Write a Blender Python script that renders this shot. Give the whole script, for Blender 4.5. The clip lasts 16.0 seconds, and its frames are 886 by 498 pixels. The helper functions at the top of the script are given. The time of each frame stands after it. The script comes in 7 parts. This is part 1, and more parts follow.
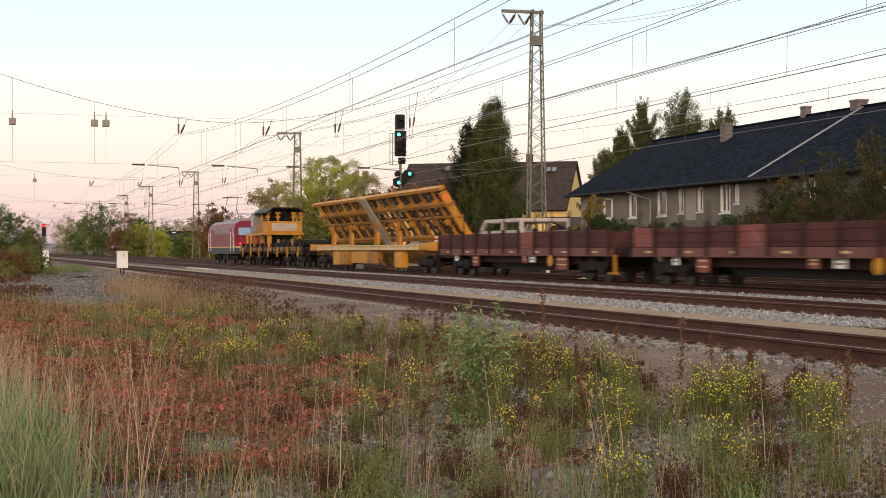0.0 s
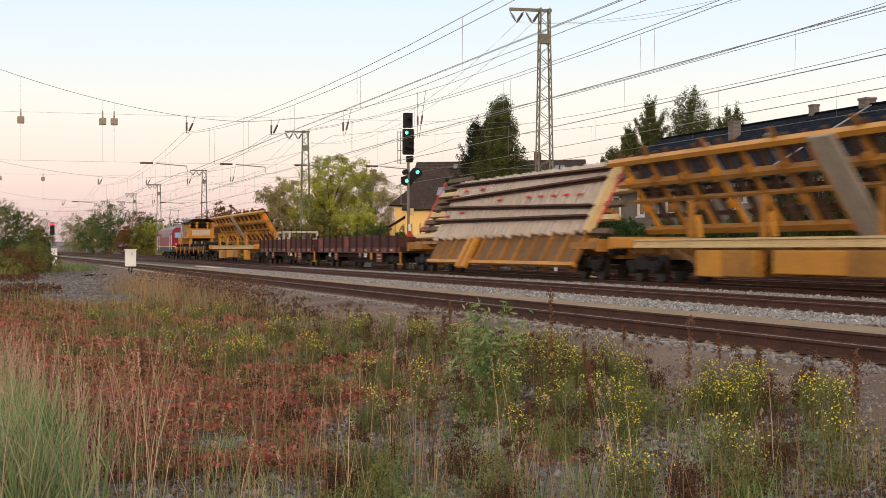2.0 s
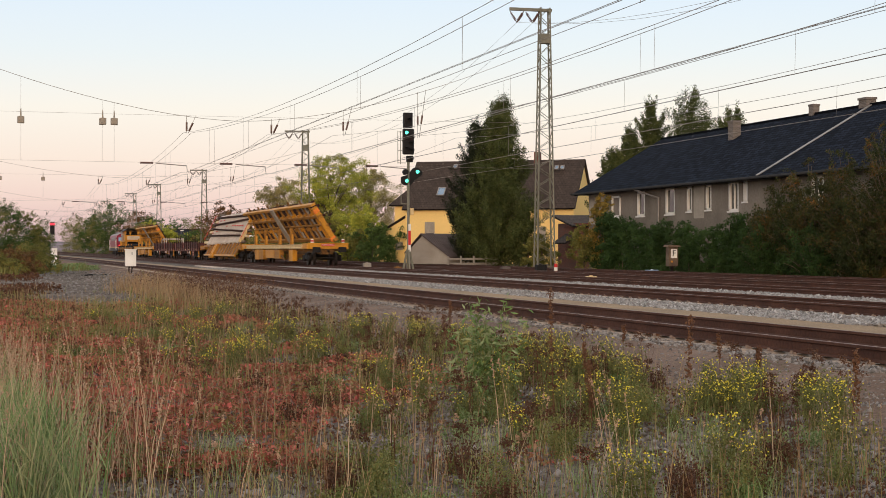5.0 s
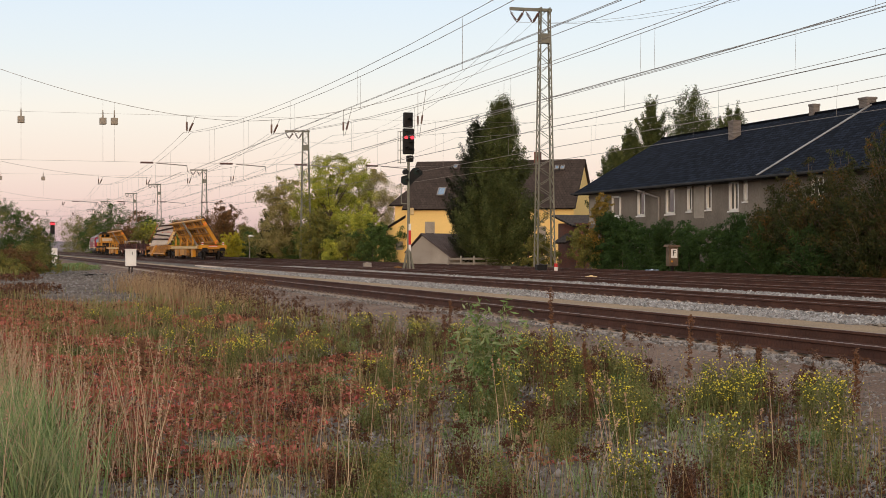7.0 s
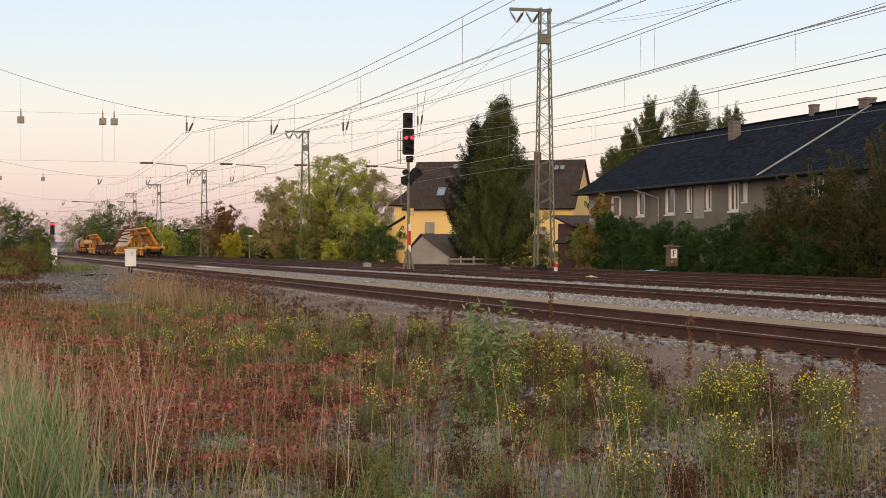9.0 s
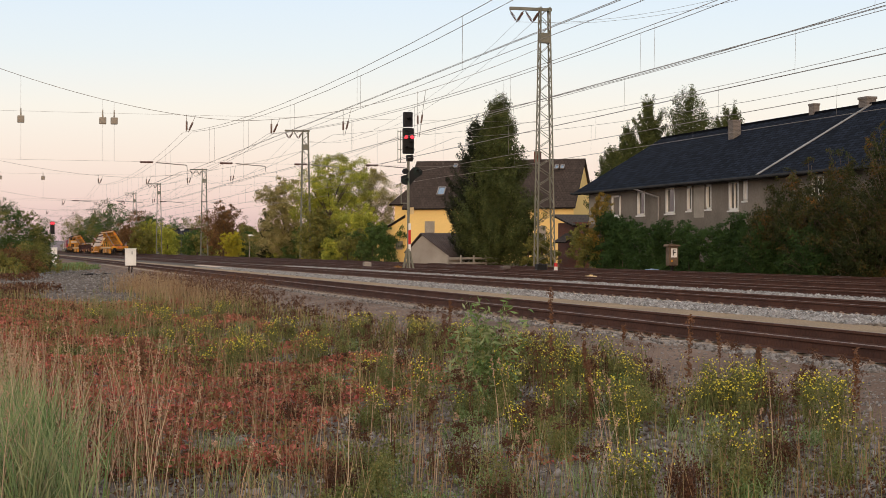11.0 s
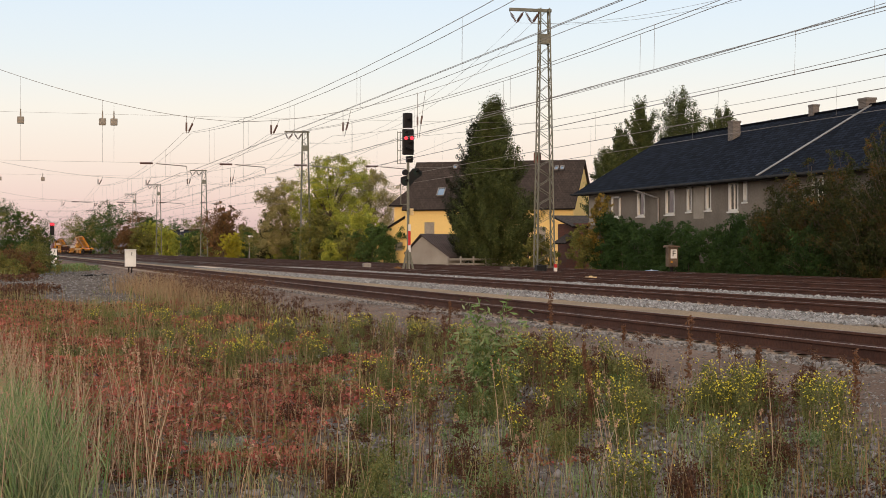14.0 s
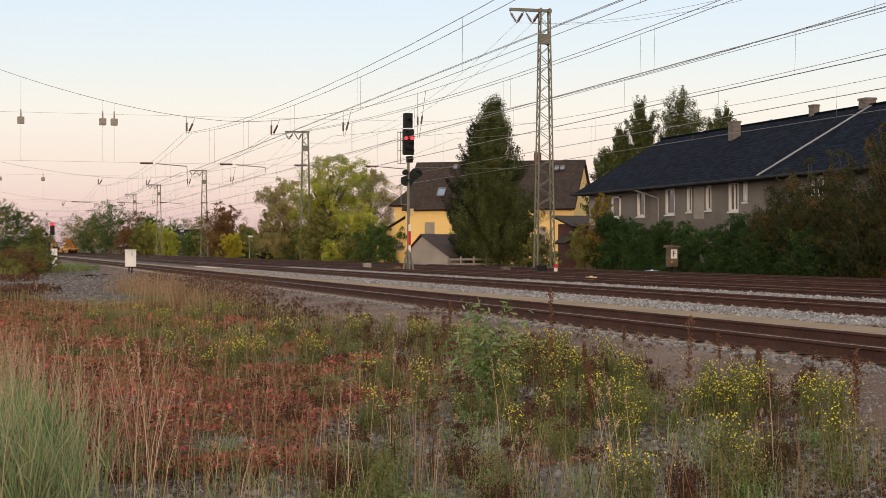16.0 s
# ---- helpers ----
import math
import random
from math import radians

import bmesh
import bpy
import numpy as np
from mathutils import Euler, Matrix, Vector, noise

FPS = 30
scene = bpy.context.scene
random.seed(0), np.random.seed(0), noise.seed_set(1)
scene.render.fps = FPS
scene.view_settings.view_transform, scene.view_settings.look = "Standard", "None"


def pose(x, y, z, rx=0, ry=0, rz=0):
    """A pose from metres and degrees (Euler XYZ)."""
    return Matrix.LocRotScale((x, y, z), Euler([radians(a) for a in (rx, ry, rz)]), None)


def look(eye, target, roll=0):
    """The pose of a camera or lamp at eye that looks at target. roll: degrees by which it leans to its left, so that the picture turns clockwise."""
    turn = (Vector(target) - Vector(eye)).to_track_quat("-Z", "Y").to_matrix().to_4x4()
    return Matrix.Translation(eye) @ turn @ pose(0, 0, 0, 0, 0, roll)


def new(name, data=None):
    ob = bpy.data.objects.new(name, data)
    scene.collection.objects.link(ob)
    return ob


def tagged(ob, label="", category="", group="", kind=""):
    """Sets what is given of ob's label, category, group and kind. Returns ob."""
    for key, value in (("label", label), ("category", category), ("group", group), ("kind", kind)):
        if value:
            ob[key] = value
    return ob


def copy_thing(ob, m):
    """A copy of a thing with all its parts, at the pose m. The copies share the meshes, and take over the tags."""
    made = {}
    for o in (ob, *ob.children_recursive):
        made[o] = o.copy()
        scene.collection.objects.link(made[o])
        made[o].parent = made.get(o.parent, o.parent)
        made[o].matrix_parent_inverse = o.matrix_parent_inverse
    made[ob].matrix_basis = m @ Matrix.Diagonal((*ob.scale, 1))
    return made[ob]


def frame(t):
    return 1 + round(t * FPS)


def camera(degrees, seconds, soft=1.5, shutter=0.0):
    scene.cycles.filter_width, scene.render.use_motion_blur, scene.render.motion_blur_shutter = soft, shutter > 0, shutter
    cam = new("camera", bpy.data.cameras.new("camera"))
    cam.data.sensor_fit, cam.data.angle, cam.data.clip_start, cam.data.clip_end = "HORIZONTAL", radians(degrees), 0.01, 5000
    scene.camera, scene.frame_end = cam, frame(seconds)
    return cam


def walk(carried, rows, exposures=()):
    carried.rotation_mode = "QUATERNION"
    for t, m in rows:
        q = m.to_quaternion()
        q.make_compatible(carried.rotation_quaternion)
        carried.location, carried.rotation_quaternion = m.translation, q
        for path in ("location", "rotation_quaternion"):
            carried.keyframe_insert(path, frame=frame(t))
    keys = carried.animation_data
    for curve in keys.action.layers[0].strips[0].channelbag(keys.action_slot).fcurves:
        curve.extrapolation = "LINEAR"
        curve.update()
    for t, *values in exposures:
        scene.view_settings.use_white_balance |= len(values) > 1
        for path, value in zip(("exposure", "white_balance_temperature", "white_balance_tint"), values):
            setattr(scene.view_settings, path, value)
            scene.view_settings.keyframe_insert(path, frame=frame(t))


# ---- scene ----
# ---------- camera: stands on a tripod; tracks run along +Y, rail heads at z = 0 ----------
EYE = 1.08
TURN = 15.687      # the view lies this far to the right of the tracks
cam = camera(30.55, 16.0, soft=0.55, shutter=0.5)


def view(right, down):
    return pose(0, 0, EYE, 90.03 - down, 0, -TURN - right)


walk(cam, [(0.0, view(0.27, -0.05)), (0.25, view(0.17, -0.05)), (0.5, view(0.09, -0.05)), (1.0, view(0.03, -0.03)), (1.5, view(0.0, 0.0)),
           (2.5, view(-0.01, 0.01)), (4.2, view(-0.01, 0.01)), (6.5, view(-0.01, 0.03)), (8.0, view(-0.03, 0.0)),
           (9.0, view(-0.01, 0.01)), (11.5, view(-0.01, 0.04)), (12.5, view(0.0, 0.01)), (16.0, view(-0.01, 0.0))],
     exposures=[(0.0, 0.16), (0.6, 0.13), (1.5, 0.10), (3.0, 0.06), (6.5, -0.01), (16.0, -0.01)])

# ---------- light: clear evening just after sunset, glow from behind the camera ----------
world = bpy.data.worlds.new("evening_sky")
scene.world = world
world.use_nodes = True
wn, wl = world.node_tree.nodes, world.node_tree.links
wn.clear()
w_co = wn.new("ShaderNodeTexCoord")
w_sep = wn.new("ShaderNodeSeparateXYZ")
wl.new(w_co.outputs["Generated"], w_sep.inputs[0])
w_ramp = wn.new("ShaderNodeValToRGB")
wl.new(w_sep.outputs["Z"], w_ramp.inputs[0])
SKY_STOPS = [(0.0, (0.58, 0.41, 0.47)), (0.010, (0.65, 0.47, 0.50)), (0.028, (0.80, 0.61, 0.60)), (0.055, (0.87, 0.735, 0.69)),
             (0.085, (0.88, 0.82, 0.78)), (0.12, (0.76, 0.81, 0.87)), (0.16, (0.68, 0.78, 0.92)), (0.45, (0.90, 0.90, 0.92)), (1.0, (0.96, 0.93, 0.93))]
while len(w_ramp.color_ramp.elements) < len(SKY_STOPS):
    w_ramp.color_ramp.elements.new(0.5)
for el, (p, c) in zip(w_ramp.color_ramp.elements, SKY_STOPS):
    el.position, el.color = p, (*c, 1)
w_sky = wn.new("ShaderNodeTexSky")
w_sky.sky_type, w_sky.sun_disc = "NISHITA", False
w_sky.sun_elevation, w_sky.sun_rotation = radians(4), radians(205)
w_mix = wn.new("ShaderNodeMixRGB")
w_mix.inputs[0].default_value = 0.04
wl.new(w_ramp.outputs[0], w_mix.inputs[1])
wl.new(w_sky.outputs[0], w_mix.inputs[2])
w_bg = wn.new("ShaderNodeBackground")
w_bg.inputs["Strength"].default_value = 1.0
wl.new(w_mix.outputs[0], w_bg.inputs[0])
wl.new(w_bg.outputs[0], wn.new("ShaderNodeOutputWorld").inputs[0])

sun_data = bpy.data.lights.new("sun", "SUN")
sun_data.energy, sun_data.angle, sun_data.color = 1.8, radians(30), (1.0, 0.70, 0.46)
sun = new("sun", sun_data)
sun.matrix_world = look((-60, -110, 34), (20, 60, 0))
scene.view_settings.exposure = 0.0


# ---------- materials ----------
def mat(name, a, b=None, rough=0.8, metal=0.0, scale=1.5, fine=30.0, bump=0.15, island=None, vary=0.3, glow=0.0, spec=0.2):
    """a to b over large stains, a fine grain over both; island: colours picked leaf by leaf or stone by stone."""
    m = bpy.data.materials.new(name)
    m.use_nodes = True
    n, l = m.node_tree.nodes, m.node_tree.links
    bsdf = n["Principled BSDF"]
    bsdf.inputs["Roughness"].default_value, bsdf.inputs["Metallic"].default_value = rough, metal
    bsdf.inputs["Specular IOR Level"].default_value = spec
    co = n.new("ShaderNodeTexCoord")
    big = n.new("ShaderNodeTexNoise")
    big.inputs["Scale"].default_value, big.inputs["Detail"].default_value = scale, 4
    l.new(co.outputs["Object"], big.inputs["Vector"])
    ramp = n.new("ShaderNodeValToRGB")
    stops = island or [a, b or a]
    while len(ramp.color_ramp.elements) < len(stops):
        ramp.color_ramp.elements.new(0.5)
    for i, c in enumerate(stops):
        el = ramp.color_ramp.elements[i]
        el.color = (*c, 1)
        el.position = i / max(1, len(stops) - 1) if island else 0.32 + 0.36 * i
    if island:
        geo = n.new("ShaderNodeNewGeometry")
        l.new(geo.outputs["Random Per Island"], ramp.inputs[0])
    else:
        l.new(big.outputs["Fac"], ramp.inputs[0])
    grain = n.new("ShaderNodeTexNoise")
    grain.inputs["Scale"].default_value, grain.inputs["Detail"].default_value = (scale if island else fine), 5
    l.new(co.outputs["Object"], grain.inputs["Vector"])
    rng = n.new("ShaderNodeMapRange")
    rng.inputs["From Min"].default_value, rng.inputs["From Max"].default_value = 0.25, 0.75
    rng.inputs["To Min"].default_value, rng.inputs["To Max"].default_value = 1 - vary, 1 + vary
    l.new(grain.outputs["Fac"], rng.inputs["Value"])
    mul = n.new("ShaderNodeMixRGB")
    mul.blend_type = "MULTIPLY"
    mul.inputs[0].default_value = 1
    l.new(ramp.outputs[0], mul.inputs[1])
    l.new(rng.outputs[0], mul.inputs[2])
    l.new(mul.outputs[0], bsdf.inputs["Base Color"])
    if bump:
        bm_ = n.new("ShaderNodeBump")
        bm_.inputs["Strength"].default_value, bm_.inputs["Distance"].default_value = bump, 0.02
        l.new(grain.outputs["Fac"], bm_.inputs["Height"])
        l.new(bm_.outputs[0], bsdf.inputs["Normal"])
    if glow:
        bsdf.inputs["Emission Color"].default_value = (*a, 1)
        bsdf.inputs["Emission Strength"].default_value = glow
    return m


def leaf_mat(name, colours, rough=0.6, thin=0.15, scale=0.6, drift=1.1, leafy=0.45):
    """Leaves: the colours drift over the plant in patches, leafy is the share that changes from leaf to leaf."""
    m = mat(name, colours[0], rough=rough, island=colours, scale=scale, vary=0.35, bump=0, spec=0.07)
    n, l = m.node_tree.nodes, m.node_tree.links
    bsdf, out = n["Principled BSDF"], n["Material Output"]
    geo = next(k for k in n if k.type == "NEW_GEOMETRY")
    co = next(k for k in n if k.type == "TEX_COORD")
    ramp = next(k for k in n if k.type == "VALTORGB")
    patch = n.new("ShaderNodeTexNoise")
    patch.inputs["Scale"].default_value, patch.inputs["Detail"].default_value = drift, 3
    l.new(co.outputs["Object"], patch.inputs["Vector"])
    wide = n.new("ShaderNodeMapRange")
    wide.inputs["From Min"].default_value, wide.inputs["From Max"].default_value = 0.33, 0.67
    l.new(patch.outputs["Fac"], wide.inputs["Value"])
    pick = n.new("ShaderNodeMix")
    pick.inputs["Factor"].default_value = leafy
    l.new(wide.outputs[0], pick.inputs["A"])
    l.new(geo.outputs["Random Per Island"], pick.inputs["B"])
    l.new(pick.outputs["Result"], ramp.inputs[0])
    tr = n.new("ShaderNodeBsdfTranslucent")
    mix = n.new("ShaderNodeMixShader")
    mix.inputs[0].default_value = thin
    l.new(bsdf.inputs["Base Color"].links[0].from_socket, tr.inputs[0])
    l.new(bsdf.outputs[0], mix.inputs[1])
    l.new(tr.outputs[0], mix.inputs[2])
    l.new(mix.outputs[0], out.inputs[0])
    return m


def tile_mat(name, a, b, joint, w, hgt, rough=0.6, bump=0.5, spec=0.1, joint_width=0.012):
    """Courses of slates, roof tiles or bricks w by hgt metres."""
    m = mat(name, a, b, rough=rough, bump=0, spec=spec)
    n, l = m.node_tree.nodes, m.node_tree.links
    br = n.new("ShaderNodeTexBrick")
    br.inputs["Scale"].default_value = 1
    br.inputs["Brick Width"].default_value, br.inputs["Row Height"].default_value = w, hgt
    br.inputs["Mortar Size"].default_value = joint_width
    br.inputs["Color1"].default_value, br.inputs["Color2"].default_value = (*a, 1), (*b, 1)
    br.inputs["Mortar"].default_value = (*joint, 1)
    co = n.new("ShaderNodeUVMap")
    l.new(co.outputs[0], br.inputs["Vector"])
    grain = n.new("ShaderNodeTexNoise")
    grain.inputs["Scale"].default_value = 0.7
    tc = n.new("ShaderNodeTexCoord")
    l.new(tc.outputs["Object"], grain.inputs["Vector"])
    rng = n.new("ShaderNodeMapRange")
    rng.inputs["To Min"].default_value, rng.inputs["To Max"].default_value = 0.8, 1.2
    l.new(grain.outputs["Fac"], rng.inputs["Value"])
    mul = n.new("ShaderNodeMixRGB")
    mul.blend_type = "MULTIPLY"
    mul.inputs[0].default_value = 1
    l.new(br.outputs["Color"], mul.inputs[1])
    l.new(rng.outputs[0], mul.inputs[2])
    bsdf = n["Principled BSDF"]
    l.new(mul.outputs[0], bsdf.inputs["Base Color"])
    bm_ = n.new("ShaderNodeBump")
    bm_.invert = True
    bm_.inputs["Strength"].default_value, bm_.inputs["Distance"].default_value = bump, 0.02
    l.new(br.outputs["Fac"], bm_.inputs["Height"])
    l.new(bm_.outputs[0], bsdf.inputs["Normal"])
    return m


M_GROUND = mat("stony_soil", (0.085, 0.066, 0.054), (0.165, 0.135, 0.115), scale=0.35, fine=18, bump=0.6, vary=0.45, rough=0.95, spec=0.04)
M_PATH = mat("brown_gravel", (0.115, 0.080, 0.062), (0.20, 0.142, 0.112), scale=0.5, fine=25, bump=0.6, vary=0.35, rough=0.95, spec=0.04)
M_SAND = mat("sandy_gravel", (0.31, 0.225, 0.145), (0.24, 0.18, 0.125), scale=0.4, fine=22, bump=0.4, vary=0.3, rough=0.95, spec=0.04)
M_BED = mat("ballast_bed", (0.10, 0.085, 0.075), (0.16, 0.14, 0.125), scale=0.6, fine=14, bump=0.8, vary=0.5, rough=0.95, spec=0.04)
M_BED_DARK = mat("dark_ballast", (0.030, 0.023, 0.020), (0.060, 0.046, 0.039), scale=0.6, fine=14, bump=0.8, vary=0.5, rough=0.95, spec=0.04)
M_STONE = mat("ballast_stone", (0.3, 0.3, 0.3), rough=0.9, island=[(0.12, 0.112, 0.105), (0.24, 0.228, 0.215), (0.34, 0.325, 0.31), (0.17, 0.15, 0.14), (0.44, 0.425, 0.41)], scale=20, bump=0, spec=0.04)
M_SOIL_STONE = mat("ground_stone", (0.3, 0.3, 0.3), rough=0.95, island=[(0.085, 0.077, 0.072), (0.18, 0.163, 0.15), (0.27, 0.252, 0.24), (0.125, 0.108, 0.1)], scale=20, bump=0, spec=0.04)
M_RAIL = mat("rusty_rail", (0.046, 0.019, 0.0125), (0.078, 0.033, 0.021), scale=1.2, fine=20, bump=0.3, rough=0.75)
M_HEAD = mat("worn_rail_head", (0.13, 0.075, 0.055), (0.20, 0.13, 0.10), rough=0.5, metal=0.3, scale=2, fine=10, bump=0)
M_SLEEPER = mat("concrete_sleeper", (0.48, 0.41, 0.35), (0.62, 0.55, 0.48), scale=2, fine=25, bump=0.3, rough=0.9, spec=0.04)
M_OLD_SLEEPER = mat("weathered_sleeper", (0.15, 0.115, 0.092), (0.25, 0.205, 0.17), scale=3, fine=25, bump=0.4, rough=0.95, spec=0.04)
M_GREY_SLEEPER = mat("dusty_sleeper", (0.24, 0.195, 0.16), (0.34, 0.285, 0.24), scale=2, fine=25, bump=0.3, rough=0.9, spec=0.04)
M_CLIP = mat("rusty_fastening", (0.15, 0.10, 0.075), (0.26, 0.20, 0.165), rough=0.6)
M_MAST = mat("grey_green_steel", (0.14, 0.14, 0.11), (0.20, 0.195, 0.155), rough=0.65, scale=1.2, fine=15)
M_WIRE = mat("copper_wire", (0.26, 0.235, 0.215), rough=0.6, metal=0.3, bump=0)
M_INSUL = mat("brown_insulator", (0.09, 0.045, 0.035), (0.12, 0.07, 0.06), rough=0.3)
M_LAMPBOX = mat("grey_lamp_box", (0.25, 0.22, 0.18), (0.33, 0.29, 0.24), rough=0.6)
M_BLACK = mat("black_paint", (0.008, 0.008, 0.008), (0.014, 0.013, 0.013), rough=0.55)
M_UNDER = mat("sooty_running_gear", (0.007, 0.006, 0.006), (0.017, 0.014, 0.013), rough=0.7, scale=3)
M_WHEEL = mat("wheel_steel", (0.02, 0.016, 0.014), (0.045, 0.036, 0.03), rough=0.5, metal=0.5)
M_YELLOW = mat("yellow_paint", (0.52, 0.235, 0.022), (0.40, 0.175, 0.022), rough=0.5, scale=0.8, fine=9, vary=0.18)
M_YELLOW_OLD = mat("worn_yellow_paint", (0.36, 0.165, 0.025), (0.24, 0.11, 0.025), rough=0.6, scale=1.0, fine=7, vary=0.3)
M_OCHRE = mat("dirty_ochre_panel", (0.20, 0.095, 0.026), (0.13, 0.065, 0.022), rough=0.7, scale=0.9, fine=6, vary=0.35)
M_ORANGE = mat("orange_paint", (0.72, 0.20, 0.03), (0.6, 0.16, 0.03), rough=0.5)
M_CREAM = mat("cream_metal", (0.62, 0.46, 0.24), (0.5, 0.36, 0.18), rough=0.6)
M_RED = mat("red_paint", (0.55, 0.03, 0.03), (0.45, 0.03, 0.03), rough=0.5)
M_LOCO = mat("locomotive_red", (0.21, 0.014, 0.03), (0.16, 0.013, 0.026), rough=0.4, scale=0.7, fine=8, vary=0.15)
M_LOCO_GREY = mat("locomotive_roof", (0.22, 0.20, 0.21), (0.30, 0.28, 0.28), rough=0.6)
M_LOCO_BASE = mat("locomotive_skirt", (0.04, 0.045, 0.05), (0.06, 0.06, 0.062), rough=0.6)
M_MAROON = mat("maroon_wagon", (0.050, 0.018, 0.016), (0.088, 0.030, 0.026), rough=0.75, scale=0.9, fine=8, vary=0.35)
M_MAROON_NEW = mat("faded_red_board", (0.17, 0.045, 0.04), (0.24, 0.09, 0.08), rough=0.75, scale=1.5)
M_SOLE = mat("faded_maroon_steel", (0.125, 0.050, 0.044), (0.18, 0.082, 0.070), rough=0.75, scale=0.8, fine=8, vary=0.35)
M_CONCRETE = mat("pale_concrete", (0.53, 0.47, 0.42), (0.42, 0.37, 0.33), rough=0.9, scale=1.2, fine=15, vary=0.12)
M_MAROON_DARK = mat("sooty_maroon", (0.022, 0.011, 0.010), (0.045, 0.019, 0.017), rough=0.8, scale=2)
M_TIE = mat("tarred_timber", (0.045, 0.026, 0.019), (0.085, 0.05, 0.036), rough=0.9, scale=2, fine=12)
M_WOOD = mat("grey_timber", (0.085, 0.06, 0.045), (0.16, 0.115, 0.08), rough=0.9, scale=2, fine=12)
M_WHITE = mat("white_paint", (0.75, 0.74, 0.71), (0.66, 0.65, 0.61), rough=0.5, vary=0.1)
M_GLASS = mat("dark_glass", (0.025, 0.03, 0.035), rough=0.06, bump=0, spec=0.8)
# mirrored sky blue is put into this glass colour; the crate shares it
M_SKYGLASS = mat("sky_glass", (0.25, 0.33, 0.42), rough=0.08, metal=0.6, bump=0)
M_RENDERED = mat("grey_render", (0.115, 0.098, 0.080), (0.21, 0.185, 0.158), rough=0.95, scale=0.35, fine=9, vary=0.2)
M_PATCH = mat("pale_render_patch", (0.34, 0.31, 0.265), (0.29, 0.26, 0.22), rough=0.95)
M_YWALL = mat("yellow_house_render", (0.80, 0.56, 0.21), (0.76, 0.53, 0.195), rough=0.9, scale=0.3, fine=6, vary=0.06)
M_SLATE = tile_mat("dark_slate", (0.0040, 0.0060, 0.0110), (0.0150, 0.0200, 0.0340), (0.0012, 0.0018, 0.003), 0.46, 0.30, rough=0.9, joint_width=0.03, spec=0.04)
M_TILE = tile_mat("brown_roof_tile", (0.044, 0.034, 0.029), (0.066, 0.049, 0.041), (0.016, 0.013, 0.012), 0.30, 0.33, rough=0.8)
M_BRICK = tile_mat("red_brick", (0.20, 0.075, 0.05), (0.14, 0.055, 0.04), (0.12, 0.10, 0.09), 0.25, 0.08, rough=0.9)
M_CHIM = tile_mat("chimney_brick", (0.17, 0.145, 0.13), (0.12, 0.10, 0.09), (0.22, 0.2, 0.18), 0.25, 0.08, rough=0.9)
M_SHEDROOF = mat("corrugated_sheet", (0.06, 0.045, 0.045), (0.09, 0.07, 0.065), rough=0.7)
M_SHED = mat("grey_concrete_wall", (0.24, 0.21, 0.18), (0.33, 0.30, 0.26), rough=0.95, scale=0.6)
M_ZINC = mat("zinc_sheet", (0.20, 0.19, 0.18), (0.28, 0.26, 0.25), rough=0.5, metal=0.2)
M_BARK = mat("bark", (0.075, 0.055, 0.042), (0.13, 0.10, 0.08), rough=0.95, scale=3, fine=20, bump=0.6)
M_BLUEHALL = mat("dark_blue_cladding", (0.018, 0.024, 0.045), (0.026, 0.032, 0.055), rough=0.6)
M_GREENGLOW = mat("green_signal_light", (0.10, 1.0, 0.62), glow=2.5, bump=0)
M_REDGLOW = mat("red_signal_light", (1.0, 0.03, 0.05), glow=2.5, bump=0)
L_POPLAR = leaf_mat("poplar_leaves", [(0.028, 0.038, 0.014), (0.050, 0.064, 0.021), (0.088, 0.104, 0.034), (0.145, 0.155, 0.050)], drift=1.9)
L_CYPRESS = leaf_mat("dark_cypress_leaves", [(0.018, 0.024, 0.013), (0.034, 0.042, 0.020), (0.012, 0.016, 0.010), (0.026, 0.032, 0.016)])
L_HEDGE = leaf_mat("laurel_leaves", [(0.018, 0.036, 0.012), (0.026, 0.052, 0.016), (0.040, 0.076, 0.022), (0.066, 0.108, 0.034)], leafy=0.6)
L_BUSH = leaf_mat("autumn_bush_leaves", [(0.044, 0.060, 0.020), (0.022, 0.032, 0.012), (0.032, 0.042, 0.015), (0.056, 0.060, 0.021), (0.095, 0.060, 0.021), (0.21, 0.090, 0.025)], drift=0.7)
L_ORANGE = leaf_mat("orange_leaves", [(0.07, 0.085, 0.028), (0.13, 0.115, 0.033), (0.24, 0.16, 0.035), (0.42, 0.22, 0.035)], leafy=0.6)
L_YGREEN = leaf_mat("yellow_green_leaves", [(0.14, 0.175, 0.040), (0.26, 0.29, 0.048), (0.38, 0.38, 0.058), (0.52, 0.45, 0.060)])
L_PALE = leaf_mat("pale_autumn_leaves", [(0.16, 0.155, 0.055), (0.24, 0.215, 0.082), (0.32, 0.265, 0.11), (0.38, 0.29, 0.13)])
L_OLIVE = leaf_mat("olive_leaves", [(0.085, 0.095, 0.030), (0.13, 0.135, 0.038), (0.19, 0.175, 0.048), (0.25, 0.20, 0.05)])
L_GREEN = leaf_mat("green_leaves", [(0.049, 0.091, 0.025), (0.084, 0.140, 0.035), (0.042, 0.063, 0.021), (0.126, 0.154, 0.042)])
L_BROWN = leaf_mat("brown_leaves", [(0.156, 0.085, 0.039), (0.104, 0.065, 0.033), (0.208, 0.104, 0.039), (0.078, 0.072, 0.029)])
L_YELLOW = leaf_mat("yellow_leaves", [(0.42, 0.34, 0.02), (0.33, 0.29, 0.03), (0.22, 0.22, 0.03)])


# ---------- building blocks ----------
def place(m=None):
    return m if m is not None else Matrix.Identity(4)


